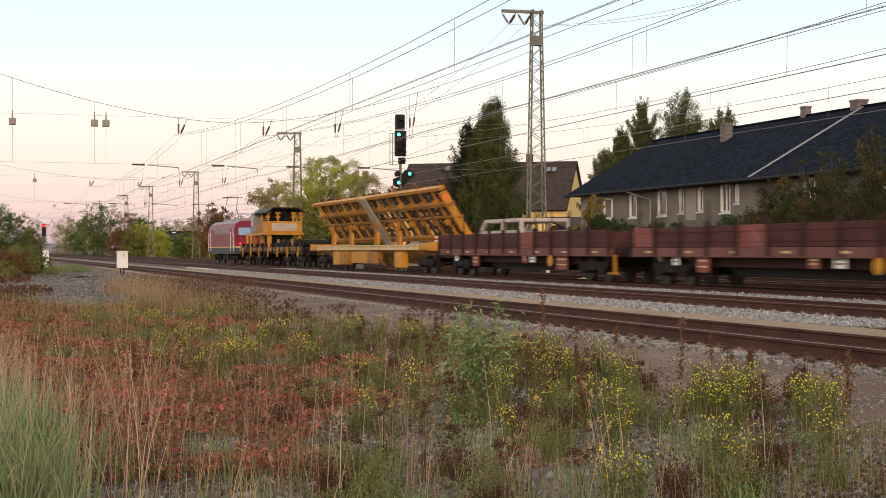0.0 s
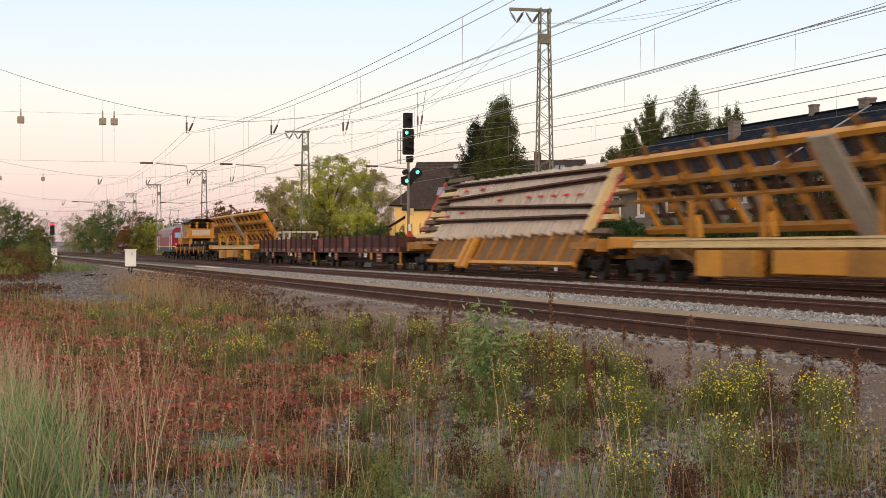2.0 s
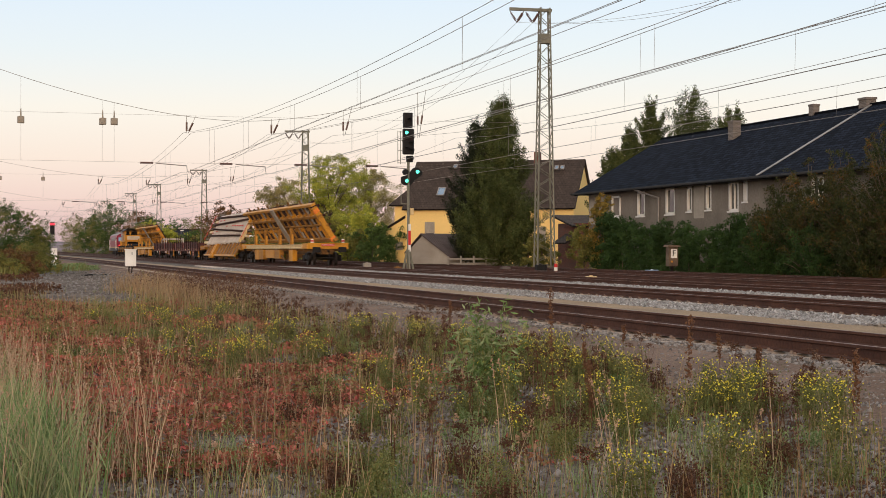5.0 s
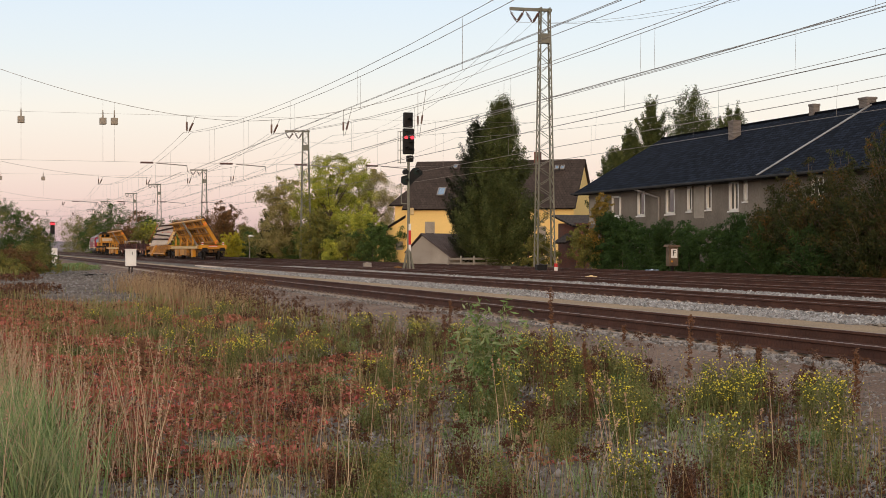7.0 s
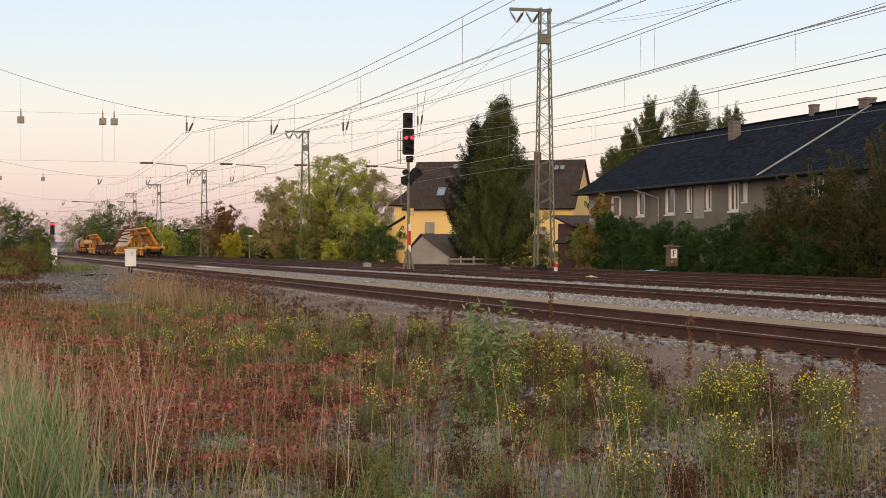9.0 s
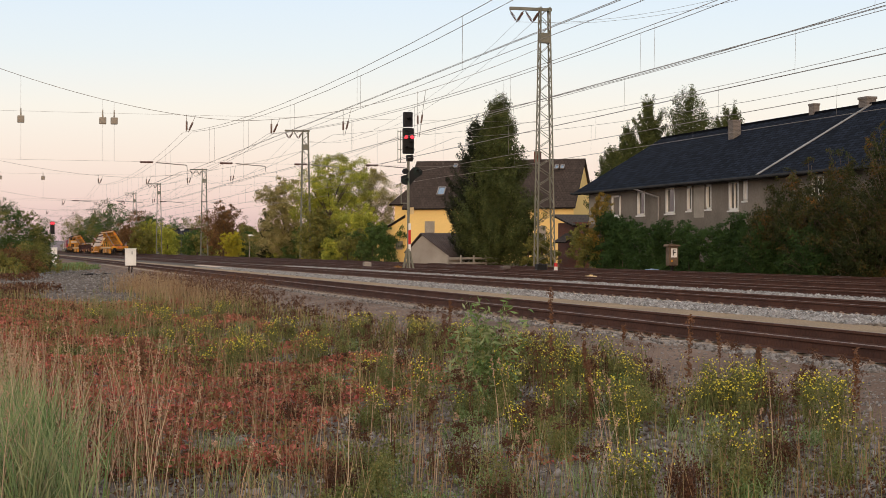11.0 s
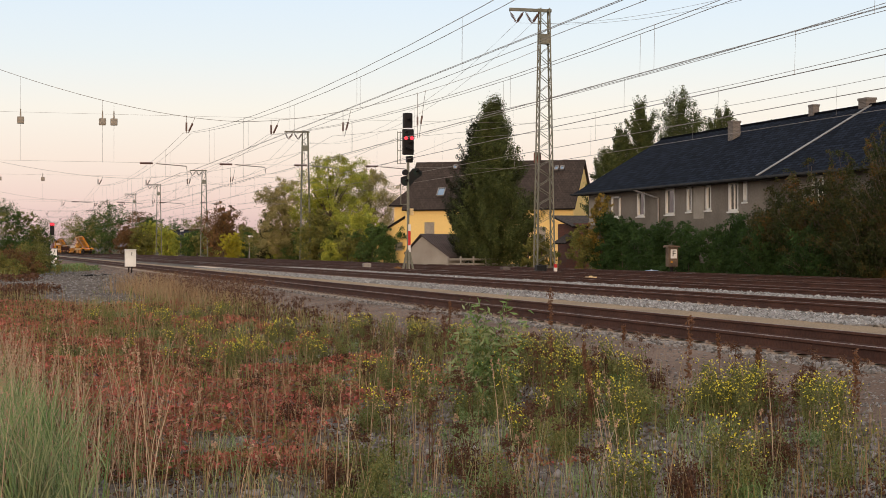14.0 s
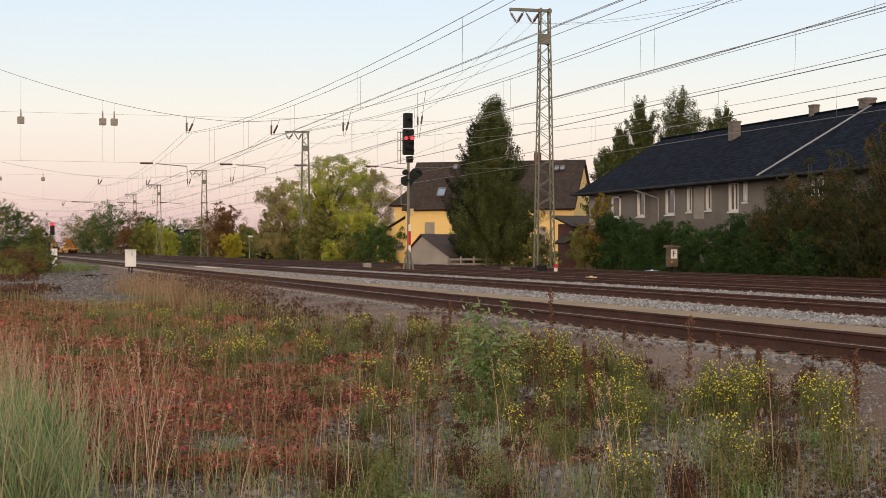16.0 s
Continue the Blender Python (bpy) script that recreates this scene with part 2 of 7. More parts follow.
def box(bm, x0, x1, y0, y1, z0, z1, m=None, bevel=0.0):
    r = bmesh.ops.create_cube(bm, size=1)
    t = place(m) @ Matrix.Translation(((x0 + x1) / 2, (y0 + y1) / 2, (z0 + z1) / 2)) @ Matrix.Diagonal((abs(x1 - x0), abs(y1 - y0), abs(z1 - z0), 1))
    bmesh.ops.transform(bm, matrix=t, verts=r["verts"])
    if bevel:
        es = list({e for v in r["verts"] for e in v.link_edges})
        bmesh.ops.bevel(bm, geom=es, offset=bevel, segments=2, affect="EDGES", profile=0.5)
    return bm


def beam(bm, p, q, w, hgt, up=(0, 0, 1)):
    """A bar of section w by hgt from p to q."""
    p, q = Vector(p), Vector(q)
    d = q - p
    y = d.normalized()
    x = y.cross(Vector(up))
    x = x.normalized() if x.length > 1e-4 else Vector((1, 0, 0))
    z = x.cross(y)
    rot = Matrix((x, y, z)).transposed().to_4x4()
    box(bm, -w / 2, w / 2, 0, d.length, -hgt / 2, hgt / 2, Matrix.Translation(p) @ rot)
    return bm


def rod(bm, p, q, r, n=8, r2=None):
    p, q = Vector(p), Vector(q)
    d = q - p
    res = bmesh.ops.create_cone(bm, cap_ends=True, segments=n, radius1=r, radius2=r if r2 is None else r2, depth=d.length)
    t = Matrix.Translation((p + q) / 2) @ d.to_track_quat("Z", "Y").to_matrix().to_4x4()
    bmesh.ops.transform(bm, matrix=t, verts=res["verts"])
    return bm


def prism(bm, pts, axis, a, b):
    """Extrude a closed outline: along Y the points are (x, z), along X they are (y, z)."""
    def v(p, s):
        return (p[0], s, p[1]) if axis == "Y" else (s, p[0], p[1])
    lo = [bm.verts.new(v(p, a)) for p in pts]
    hi = [bm.verts.new(v(p, b)) for p in pts]
    n = len(pts)
    fs = [bm.faces.new([lo[i], lo[(i + 1) % n], hi[(i + 1) % n], hi[i]]) for i in range(n)]
    fs += [bm.faces.new(lo), bm.faces.new(hi[::-1])]
    bmesh.ops.recalc_face_normals(bm, faces=fs)
    return bm


def finish(name, bm, material, smooth=False):
    me = bpy.data.meshes.new(name)
    bm.to_mesh(me)
    bm.free()
    for m in (material if isinstance(material, (list, tuple)) else [material]):
        me.materials.append(m)
    if smooth:
        me.polygons.foreach_set("use_smooth", [True] * len(me.polygons))
    return me


def part(name, bm, material, parent, label="", smooth=False):
    ob = new(name, finish(name, bm, material, smooth))
    ob.parent = parent
    if label:
        tagged(ob, label)
    return ob


def solo(name, bm, material, label, category="", group="", kind="", m=None, smooth=False):
    ob = new(name, finish(name, bm, material, smooth))
    if m is not None:
        ob.matrix_world = m
    return tagged(ob, label, category, group, kind)


def thing(name, m, label, category, group="", kind=""):
    ob = new(name)
    ob.empty_display_size = 0.2
    ob.matrix_world = m
    return tagged(ob, label, category, group, kind)


def B():
    return bmesh.new()


def mesh_of(name, verts, faces, material):
    """A mesh from numpy rows of vertices and quads or triangles."""
    me = bpy.data.meshes.new(name)
    k = faces.shape[1]
    me.vertices.add(len(verts))
    me.vertices.foreach_set("co", verts.astype(np.float32).ravel())
    me.loops.add(faces.size)
    me.loops.foreach_set("vertex_index", faces.astype(np.int32).ravel())
    me.polygons.add(len(faces))
    me.polygons.foreach_set("loop_start", np.arange(0, faces.size, k, dtype=np.int32))
    me.update(calc_edges=True)
    me.materials.append(material)
    return me


def unit(v):
    return v / np.maximum(np.linalg.norm(v, axis=-1, keepdims=True), 1e-9)


def leaf_rows(pos, size, rng, out=None, lie=0.0, slim=0.55):
    """One folded four-cornered leaf for each row of pos; out: the way it faces on the whole."""
    n = len(pos)
    nor = rng.normal(size=(n, 3))
    if out is not None:
        nor = unit(nor) + out * 0.9
    nor[:, 2] += lie
    nor = unit(nor)
    u = unit(np.cross(nor, rng.normal(size=(n, 3))))
    v = np.cross(nor, u)
    s = (size * rng.uniform(0.6, 1.4, n))[:, None]
    q = np.stack([pos - u * s, pos - v * s * slim + nor * s * 0.15, pos + u * s, pos + v * s * slim + nor * s * 0.15], 1)
    return q.reshape(-1, 3), np.arange(4 * n).reshape(-1, 4)


def lobes(rng, h0, h1, wide, n, lean=0.0, shape="round"):
    """Clumps that fill a crown from height h0 to h1."""
    out = []
    for i in range(n):
        k = (i + 0.5) / n
        z = h0 + (h1 - h0) * k
        if shape == "column":
            r = wide * min(0.72 + 0.8 * k, 1.0) * (1 - max(0, k - 0.45) * 1.45)
        elif shape == "round":
            r = wide * math.sqrt(max(0.05, 1 - (2 * k - 0.9) ** 2))
        else:
            r = wide * (1 - 0.55 * k)
        if shape == "spire":
            r = wide * (1.0 - 0.86 * k ** 1.25)
        if shape == "wild":
            r = wide * (0.75 + 0.4 * math.sin(3.2 * k) - 0.35 * k)
        r = max(r, 0.15 * wide)
        a = rng.uniform(0, 6.283)
        off = r * rng.uniform(0.15, 0.75) if shape != "column" else r * rng.uniform(0.0, 0.85) ** 0.7
        cr = rng.uniform(0.28, 0.5) * wide * (0.6 if shape == "column" else 1) * (0.55 + 0.45 * r / wide)
        if shape == "spire":
            off, cr = r * rng.uniform(0, 1) ** 0.6, rng.uniform(0.17, 0.3) * wide * (0.35 + 0.65 * r / wide)
        if shape == "wild":
            off, cr = r * rng.uniform(0, 1) ** 0.6, rng.uniform(0.12, 0.3) * wide
        out.append((off * math.cos(a) + lean * k, off * math.sin(a), z, cr))
    return out


def small_leaves(pos, size, rng, out):
    """One three-cornered leaf for each row of pos."""
    n = len(pos)
    nor = unit(unit(rng.normal(size=(n, 3))) + out * 0.9)
    u = unit(np.cross(nor, rng.normal(size=(n, 3))))
    v = np.cross(nor, u)
    s = (size * rng.uniform(0.6, 1.4, n))[:, None]
    q = np.stack([pos - u * s, pos + u * s, pos + v * s * 1.1], 1)
    return q.reshape(-1, 3), np.arange(3 * n).reshape(-1, 3)


def crown(rng, clumps, n, size, tall=1.0, hollow=0.45, fine=9):
    """Every clump is a shell of small sprays with gaps between them."""
    c = np.array(clumps)
    w = c[:, 3] ** 2
    m = len(c) * fine
    pick = rng.choice(len(c), m, p=w / w.sum())
    d = unit(rng.normal(size=(m, 3)) + np.array([0, 0, 0.35]))
    rad = c[pick, 3] * rng.uniform(hollow, 1.1, m)
    spray = c[pick, :3] + d * rad[:, None] * np.array([1, 1, tall])
    k = rng.choice(m, n)
    pos = spray[k] + rng.normal(size=(n, 3)) * (c[pick[k], 3] * 0.14)[:, None] * np.array([1, 1, 0.8 * tall])
    return small_leaves(pos, size, rng, d[k])


def spire_crown(rng, h, wide, low, n, size, boughs, lean, blunt):
    """Steep boughs that rise along the trunk, each with a plume of leaves; returns the leaves and the boughs."""
    k0 = rng.uniform(0, 1, boughs) ** 1.05
    z0 = h * (low + (0.86 - low) * k0)
    z1 = np.minimum(z0 + h * rng.uniform(0.09, 0.2, boughs) * (1.1 - 0.5 * k0), h)
    k1 = z1 / h
    reach = wide * np.minimum(1, blunt * np.maximum(1 - k1, 0.004) ** 0.75) * (0.8 + 0.2 * np.minimum(1, k1 / 0.3))
    r1 = reach * rng.uniform(0.12, 1.08, boughs) ** 0.7
    a = rng.uniform(0, 6.283, boughs)
    way = np.stack([np.cos(a), np.sin(a)], 1)
    i = rng.choice(boughs, n, p=(0.4 + r1) / (0.4 + r1).sum())
    s = rng.uniform(0, 1, n) ** 0.6
    sig = wide * (0.07 - 0.042 * s)
    pos = np.zeros((n, 3))
    pos[:, :2] = way[i] * (r1[i] * s ** 0.7)[:, None]
    pos[:, 2] = z0[i] + (z1 - z0)[i] * s ** 1.4
    pos += rng.normal(size=(n, 3)) * sig[:, None] * np.array([1, 1, 1.5])
    pos[:, 0] += lean * pos[:, 2] / h
    out = np.concatenate([way[i], np.full((n, 1), 0.4)], 1)
    limbs = [((lean * z0[b] / h, 0, z0[b]), (way[b, 0] * r1[b] * 0.8 + lean * z1[b] / h, way[b, 1] * r1[b] * 0.8, z0[b] + (z1[b] - z0[b]) * 0.75)) for b in range(0, boughs, 4)]
    return small_leaves(pos, size, rng, out), limbs


def tree(name, x, y, h, wide, material, label, seed, leaves=5000, size=0.16, low=0.15, shape="round", n=26, trunk=0.18, base=-0.4, tall=1.0, category="tree", group="", limbs=9, lean=0.0, blunt=1.15, fine=9):
    rng = np.random.default_rng(seed)
    t = thing(name, pose(x, y, base), label, category, group)
    bm = B()
    if shape == "spire":
        (v, f), boughs = spire_crown(rng, h, wide, low, leaves, size, n, lean, blunt)
        for p, q in boughs:
            rod(bm, p, q, trunk * 0.16, 4, trunk * 0.05)
    else:
        wide *= 1.0 if name == "large_shrub" else 1.45
        cl = lobes(rng, h * low, h * 0.93, wide, n, lean, shape)
        v, f = crown(rng, cl, int(leaves * 1.7), size * 0.72, tall, fine=fine)
        for c in sorted(cl, key=lambda c: -c[3])[:limbs]:
            z0 = min(c[2] * 0.6, h * 0.7)
            rod(bm, (lean * 0.3 * z0 / h, 0, z0), c[:3], trunk * 0.32, 6, trunk * 0.08)
    rod(bm, (0, 0, 0), (lean * 0.3, 0, h * 0.45), trunk, 9, trunk * 0.6)
    rod(bm, (lean * 0.3, 0, h * 0.45), (lean, 0, h * 0.86), trunk * 0.6, 7, trunk * 0.15)
    part("trunk", bm, M_BARK, t)
    ob = new("crown", mesh_of("crown", v, f, material))
    ob.parent = t
    return t


def thicket(name, x, y, h, wide, material, label, seed, stems=60, leaves=26000, size=0.045, group=""):
    """An overgrown shrub: arching stems from the ground, leafy to their drooping tips."""
    rng = np.random.default_rng(seed)
    t = thing(name, pose(x, y, -0.4), label, "shrub", group)
    a = rng.uniform(0, 6.283, stems)
    r1 = wide * rng.uniform(0.05, 1.1, stems) ** 0.8
    top = h * rng.uniform(0.35, 1.05, stems) * (1 - 0.35 * (r1 / wide) ** 2)
    way = np.stack([np.cos(a), np.sin(a)], 1)

    def along(i, s):
        p = np.zeros((len(i), 3))
        p[:, :2] = way[i] * (0.25 * wide * rng.uniform(0.9, 1.1, len(i)) + r1[i] * s ** 1.6)[:, None]
        p[:, 2] = top[i] * (1.25 * s - 0.25 * s ** 3)
        return p
    bm = B()
    for b in range(stems):
        q = along(np.full(5, b), np.linspace(0, 0.9, 5))
        for p0, p1 in zip(q, q[1:]):
            rod(bm, p0, p1, 0.014, 4, 0.010)
    part("stem", bm, M_BARK, t)
    twigs = stems * 14
    ti = rng.integers(0, stems, twigs)
    ts = rng.uniform(0.12, 1, twigs)
    base = along(ti, ts)
    d = unit(rng.normal(size=(twigs, 3)) + np.concatenate([way[ti] * 0.5, np.full((twigs, 1), 0.1)], 1))
    long_ = rng.uniform(0.2, 0.75, twigs) * (1.15 - 0.6 * ts)
    k = rng.integers(0, twigs, leaves)
    s = rng.uniform(0, 1, leaves)
    pos = base[k] + d[k] * (long_[k] * s)[:, None] + rng.normal(size=(leaves, 3)) * 0.055
    pos[:, 2] -= 0.18 * s ** 2
    pos[:, 2] = np.abs(pos[:, 2] - 0.03) + 0.03
    ob = new("foliage", mesh_of("foliage", *small_leaves(pos, size, rng, d[k]), material))
    ob.parent = t
    return t


def slab(bm, a, b, c, d, thick):
    """A thick plate a b c d; its UV runs in metres along a-b and a-d."""
    uv = bm.loops.layers.uv.verify()
    a, b, c, d = (Vector(p) for p in (a, b, c, d))
    nor = (b - a).cross(d - a).normalized()
    top = [bm.verts.new(p) for p in (a, b, c, d)]
    low = [bm.verts.new(p - nor * thick) for p in (a, b, c, d)]
    ux = (b - a).normalized()
    vx = nor.cross(ux)
    fs = [bm.faces.new(top), bm.faces.new(low[::-1])]
    for i in range(4):
        j = (i + 1) % 4
        fs.append(bm.faces.new([top[j], top[i], low[i], low[j]]))
    for f in fs:
        for lp in f.loops:
            w = lp.vert.co - a
            lp[uv].uv = (w.dot(ux), w.dot(vx))
    return bm


def brick_box(bm, x0, x1, y0, y1, z0, z1):
    uv = bm.loops.layers.uv.verify()
    old = set(bm.faces)
    box(bm, x0, x1, y0, y1, z0, z1)
    for f in set(bm.faces) - old:
        for lp in f.loops:
            c = lp.vert.co
            lp[uv].uv = (c.x + c.y, c.z)
    return bm


# ---------- ground and tracks ----------
TRACKS = [10.25, 16.9, 21.9, 26.5, 31.6]
FAR = 900.0

bm = B()
PROFILE = [(-2500, -0.5), (-60, -0.5), (-4, -0.5), (4, -0.47), (7.2, -0.42), (8.6, -0.36), (34, -0.36), (60, -0.4), (2500, -0.4)]
ys = [-2500, -60, -10, 0, 5, 10, 15, 20, 25, 30, 40, 60, 100, 200, 500, 4000]
grid = [[bm.verts.new((x, y, z)) for x, z in PROFILE] for y in ys]
for r0, r1 in zip(grid, grid[1:]):
    for i in range(len(PROFILE) - 1):
        bm.faces.new([r0[i], r0[i + 1], r1[i + 1], r1[i]])
solo("ground", bm, M_GROUND, "stony brown railway land with dry weeds", kind="structure")


def strip(name, pts, material, label, y0=-40, y1=FAR):
    bm = B()
    prism(bm, pts, "Y", y0, y1)
    return solo(name, bm, material, label, kind="structure")


strip("path", [(5.9, -0.47), (7.3, -0.36), (8.5, -0.215), (8.95, -0.205), (9.0, -0.6), (5.9, -0.6)], M_PATH, "brown gravel service path beside the track")
strip("pavement", [(11.4, -0.20), (11.9, -0.17), (13.9, -0.175), (14.0, -0.6), (11.4, -0.6)], M_SAND, "pale sandy gravel walkway between the tracks")

RAIL = [(-0.075, -0.172), (0.075, -0.172), (0.075, -0.158), (0.012, -0.14), (0.010, -0.045), (0.036, -0.034), (0.036, -0.003),
        (0.03, 0.0), (-0.03, 0.0), (-0.036, -0.003), (-0.036, -0.034), (-0.010, -0.045), (-0.012, -0.14), (-0.075, -0.158)]


def sleeper_mesh(material):
    bm = B()
    prof = [(-0.13, -0.36), (0.13, -0.36), (0.13, -0.215), (0.09, -0.18), (-0.09, -0.18), (-0.13, -0.215)]
    prism(bm, prof, "X", -1.3, 1.3)
    return finish("sleeper", bm, material)


def clip_mesh():
    bm = B()
    for sx in (-0.7525, 0.7525):
        for side in (-1, 1):
            box(bm, sx + side * 0.09 - 0.025, sx + side * 0.09 + 0.025, -0.05, 0.05, -0.18, -0.152)
            rod(bm, (sx + side * 0.11, 0, -0.17), (sx + side * 0.11, 0, -0.135), 0.02, 6)
    return finish("fastening", bm, M_CLIP)


SLEEPERS = [sleeper_mesh(M_OLD_SLEEPER), sleeper_mesh(M_SLEEPER), sleeper_mesh(M_GREY_SLEEPER)]
CLIPS = clip_mesh()


def stones(name, x0, x1, z0, z1, y0, y1, n, size, seed, parent, material=M_STONE, dense_near=True):
    """Broken stone lying on the slope from (x0, z0) to (x1, z1)."""
    rng = np.random.default_rng(seed)
    k = rng.uniform(0, 1, n)
    yy = y0 + (y1 - y0) * rng.uniform(0, 1, n) ** (1.6 if dense_near else 1)
    pos = np.stack([x0 + (x1 - x0) * k, yy, z0 + (z1 - z0) * k + rng.uniform(-0.01, 0.02, n)], 1)
    base = np.array([[1, 0, 0], [-1, 0, 0], [0, 1, 0], [0, -1, 0], [0, 0, 1], [0, 0, -1]], float)
    v = base[None] * rng.uniform(0.5, 1.25, (n, 6, 1)) + rng.normal(size=(n, 6, 3)) * 0.22
    a = rng.uniform(0, 6.283, n)
    rot = np.zeros((n, 3, 3))
    rot[:, 0, 0], rot[:, 0, 1], rot[:, 1, 0], rot[:, 1, 1], rot[:, 2, 2] = np.cos(a), -np.sin(a), np.sin(a), np.cos(a), 0.75
    v = np.einsum("nij,nkj->nki", rot, v) * (size * rng.uniform(0.5, 1.4, n))[:, None, None] + pos[:, None]
    t = np.array([[4, 0, 2], [4, 2, 1], [4, 1, 3], [4, 3, 0], [5, 2, 0], [5, 1, 2], [5, 3, 1], [5, 0, 3]])
    f = (t[None] + 6 * np.arange(n)[:, None, None]).reshape(-1, 3)
    ob = new(name, mesh_of(name, v.reshape(-1, 3), f, material))
    if parent:
        ob.parent = parent
    tagged(ob, kind="stuff")
    return ob


def track(i, x):
    near = i < 2
    t = thing(f"track_{i + 1}", pose(x, 0, 0), ["rusty railway track on weathered sleepers", "rusty main line on concrete sleepers in grey ballast",
              "main line with the passing train, dark ballast", "rusty main line with pale sleeper ends", "rusty outer track beside the hedge"][i], "track", kind="structure")
    bm = B()
    top = -0.235
    edge = 3.1 if i == 1 else 1.75
    prism(bm, [(-edge, top), (1.75, top), (2.6, -0.7), (-edge - 0.85, -0.7)], "Y", -40, FAR)
    part("ballast_bed", bm, M_BED if i in (0, 1) else M_BED_DARK, t)
    for sx in (-0.7525, 0.7525):
        bm = B()
        prism(bm, [(sx + px, pz) for px, pz in RAIL], "Y", -40, FAR)
        r = part("rail", bm, [M_RAIL, M_HEAD], t)
        for p in r.data.polygons:
            if p.normal.z > 0.9 and p.center.z > -0.01:
                p.material_index = 1
    s0 = [16, 26, 34, 42, 50][i]
    for k in range([200, 170, 120, 120, 60][i]):
        ob = new("sleeper", SLEEPERS[(2, 1, 1, 1, 0)[i]])
        ob.parent, ob.location = t, (0, s0 + k * 0.6, -0.012 if i == 0 else 0)
        if i < 4:
            cl = new("fastening", CLIPS)
            cl.parent, cl.location = ob, (0, 0, 0)
    return t


TRACK = [track(i, x) for i, x in enumerate(TRACKS)]
stones("ballast_stone", -3.1, -1.2, -0.19, -0.195, 24, 110, 26000, 0.05, 1, TRACK[1])
bm = B()
prism(bm, [(-3.3, -0.5), (-2.7, -0.13), (-1.75, -0.13), (-1.35, -0.235), (-1.35, -0.5)], "Y", -40, FAR)
part("ballast_shoulder", bm, M_BED, TRACK[2], "heaped grey ballast shoulder")
stones("ballast_stone", -2.9, -1.55, -0.115, -0.115, 28, 110, 14000, 0.05, 2, TRACK[2])
stones("ballast_stone", 1.3, 2.0, -0.21, -0.28, 24, 110, 7000, 0.05, 5, TRACK[1])
stones("ballast_stone", -1.5, -1.1, -0.215, -0.205, 15, 70, 3500, 0.035, 3, TRACK[0], M_SOIL_STONE)
stones("ballast_stone", -0.6, 0.6, -0.235, -0.235, 15, 60, 2500, 0.045, 4, TRACK[0], M_SOIL_STONE)


# ---------- overhead line ----------
MAST_X = 36.0
MAST_Y = [103.06, 188.2, 280.9, 357.8, 418.6, 510.8, 586]


def mast(y, h, detail):
    t = thing("catenary_mast", pose(MAST_X, y, -0.4), "grey-green steel lattice mast with a cross arm for feeder wires", "mast", "overhead line masts")
    w0, w1 = 0.62, 0.32
    bm = B()

    def corner(sx, sy, z):
        w = w0 + (w1 - w0) * z / h
        return (sx * w, sy * w * 0.62, z)
    for sx in (-1, 1):
        for sy in (-1, 1):
            beam(bm, corner(sx, sy, 0), corner(sx, sy, h), 0.085, 0.085)
    part("frame", bm, M_MAST, t)
    bm = B()
    n = int(h / (0.62 if detail else 1.0))
    for k in range(n):
        z0, z1 = h * k / n, h * (k + 1) / n
        s = 1 if k % 2 else -1
        for sy in (-1, 1):
            beam(bm, corner(-s, sy, z0), corner(s, sy, z1), 0.05, 0.03)
        for sx in (-1, 1):
            beam(bm, corner(sx, -s, z0), corner(sx, s, z1), 0.05, 0.03)
    part("bracing", bm, M_MAST, t)
    bm = B()
    box(bm, -0.36, 0.36, -0.24, 0.24, h - 2.4, h - 1.75)
    part("plate", bm, M_MAST, t)
    bm = B()
    box(bm, -2.45, 0.5, -0.09, 0.09, h - 0.26, h - 0.06)
    part("cross_arm", bm, M_MAST, t)
    for cx in (-1.95, -0.85):
        bm = B()
        for s in (-1, 1):
            a, b = Vector((cx + s * 0.48, 0, h - 0.3)), Vector((cx, 0, h - 1.05))
            rod(bm, a, b, 0.03, 6)
            for q in range(7):
                p = a.lerp(b, 0.18 + q * 0.1)
                rod(bm, p, p + (b - a).normalized() * 0.045, 0.095, 8)
        part("insulator", bm, M_INSUL, t)
    bm = B()
    box(bm, -0.75, 0.75, -0.6, 0.6, -0.1, 0.25)
    part("footing", bm, M_SHED, t)
    return t


MAST_H = [17.3, 15.1, 14.9, 15.4, 15.4, 16.0, 15.2]
for k, y in enumerate(MAST_Y):
    mast(y, MAST_H[k] + 0.4, k < 2)


def wire(name, pts, r, label, category="wire", group="overhead wires"):
    cu = bpy.data.curves.new(name, "CURVE")
    cu.dimensions, cu.bevel_depth, cu.bevel_resolution = "3D", r, 1
    sp = cu.splines.new("POLY")
    sp.points.add(len(pts) - 1)
    for p, q in zip(sp.points, pts):
        p.co = (*q, 1)
    cu.materials.append(M_WIRE)
    return tagged(new(name, cu), label, category, group)


def sag(p, q, drop, n=14):
    p, q = Vector(p), Vector(q)
    return [p.lerp(q, k / n) - Vector((0, 0, drop * 4 * (k / n) * (1 - k / n))) for k in range(n + 1)]


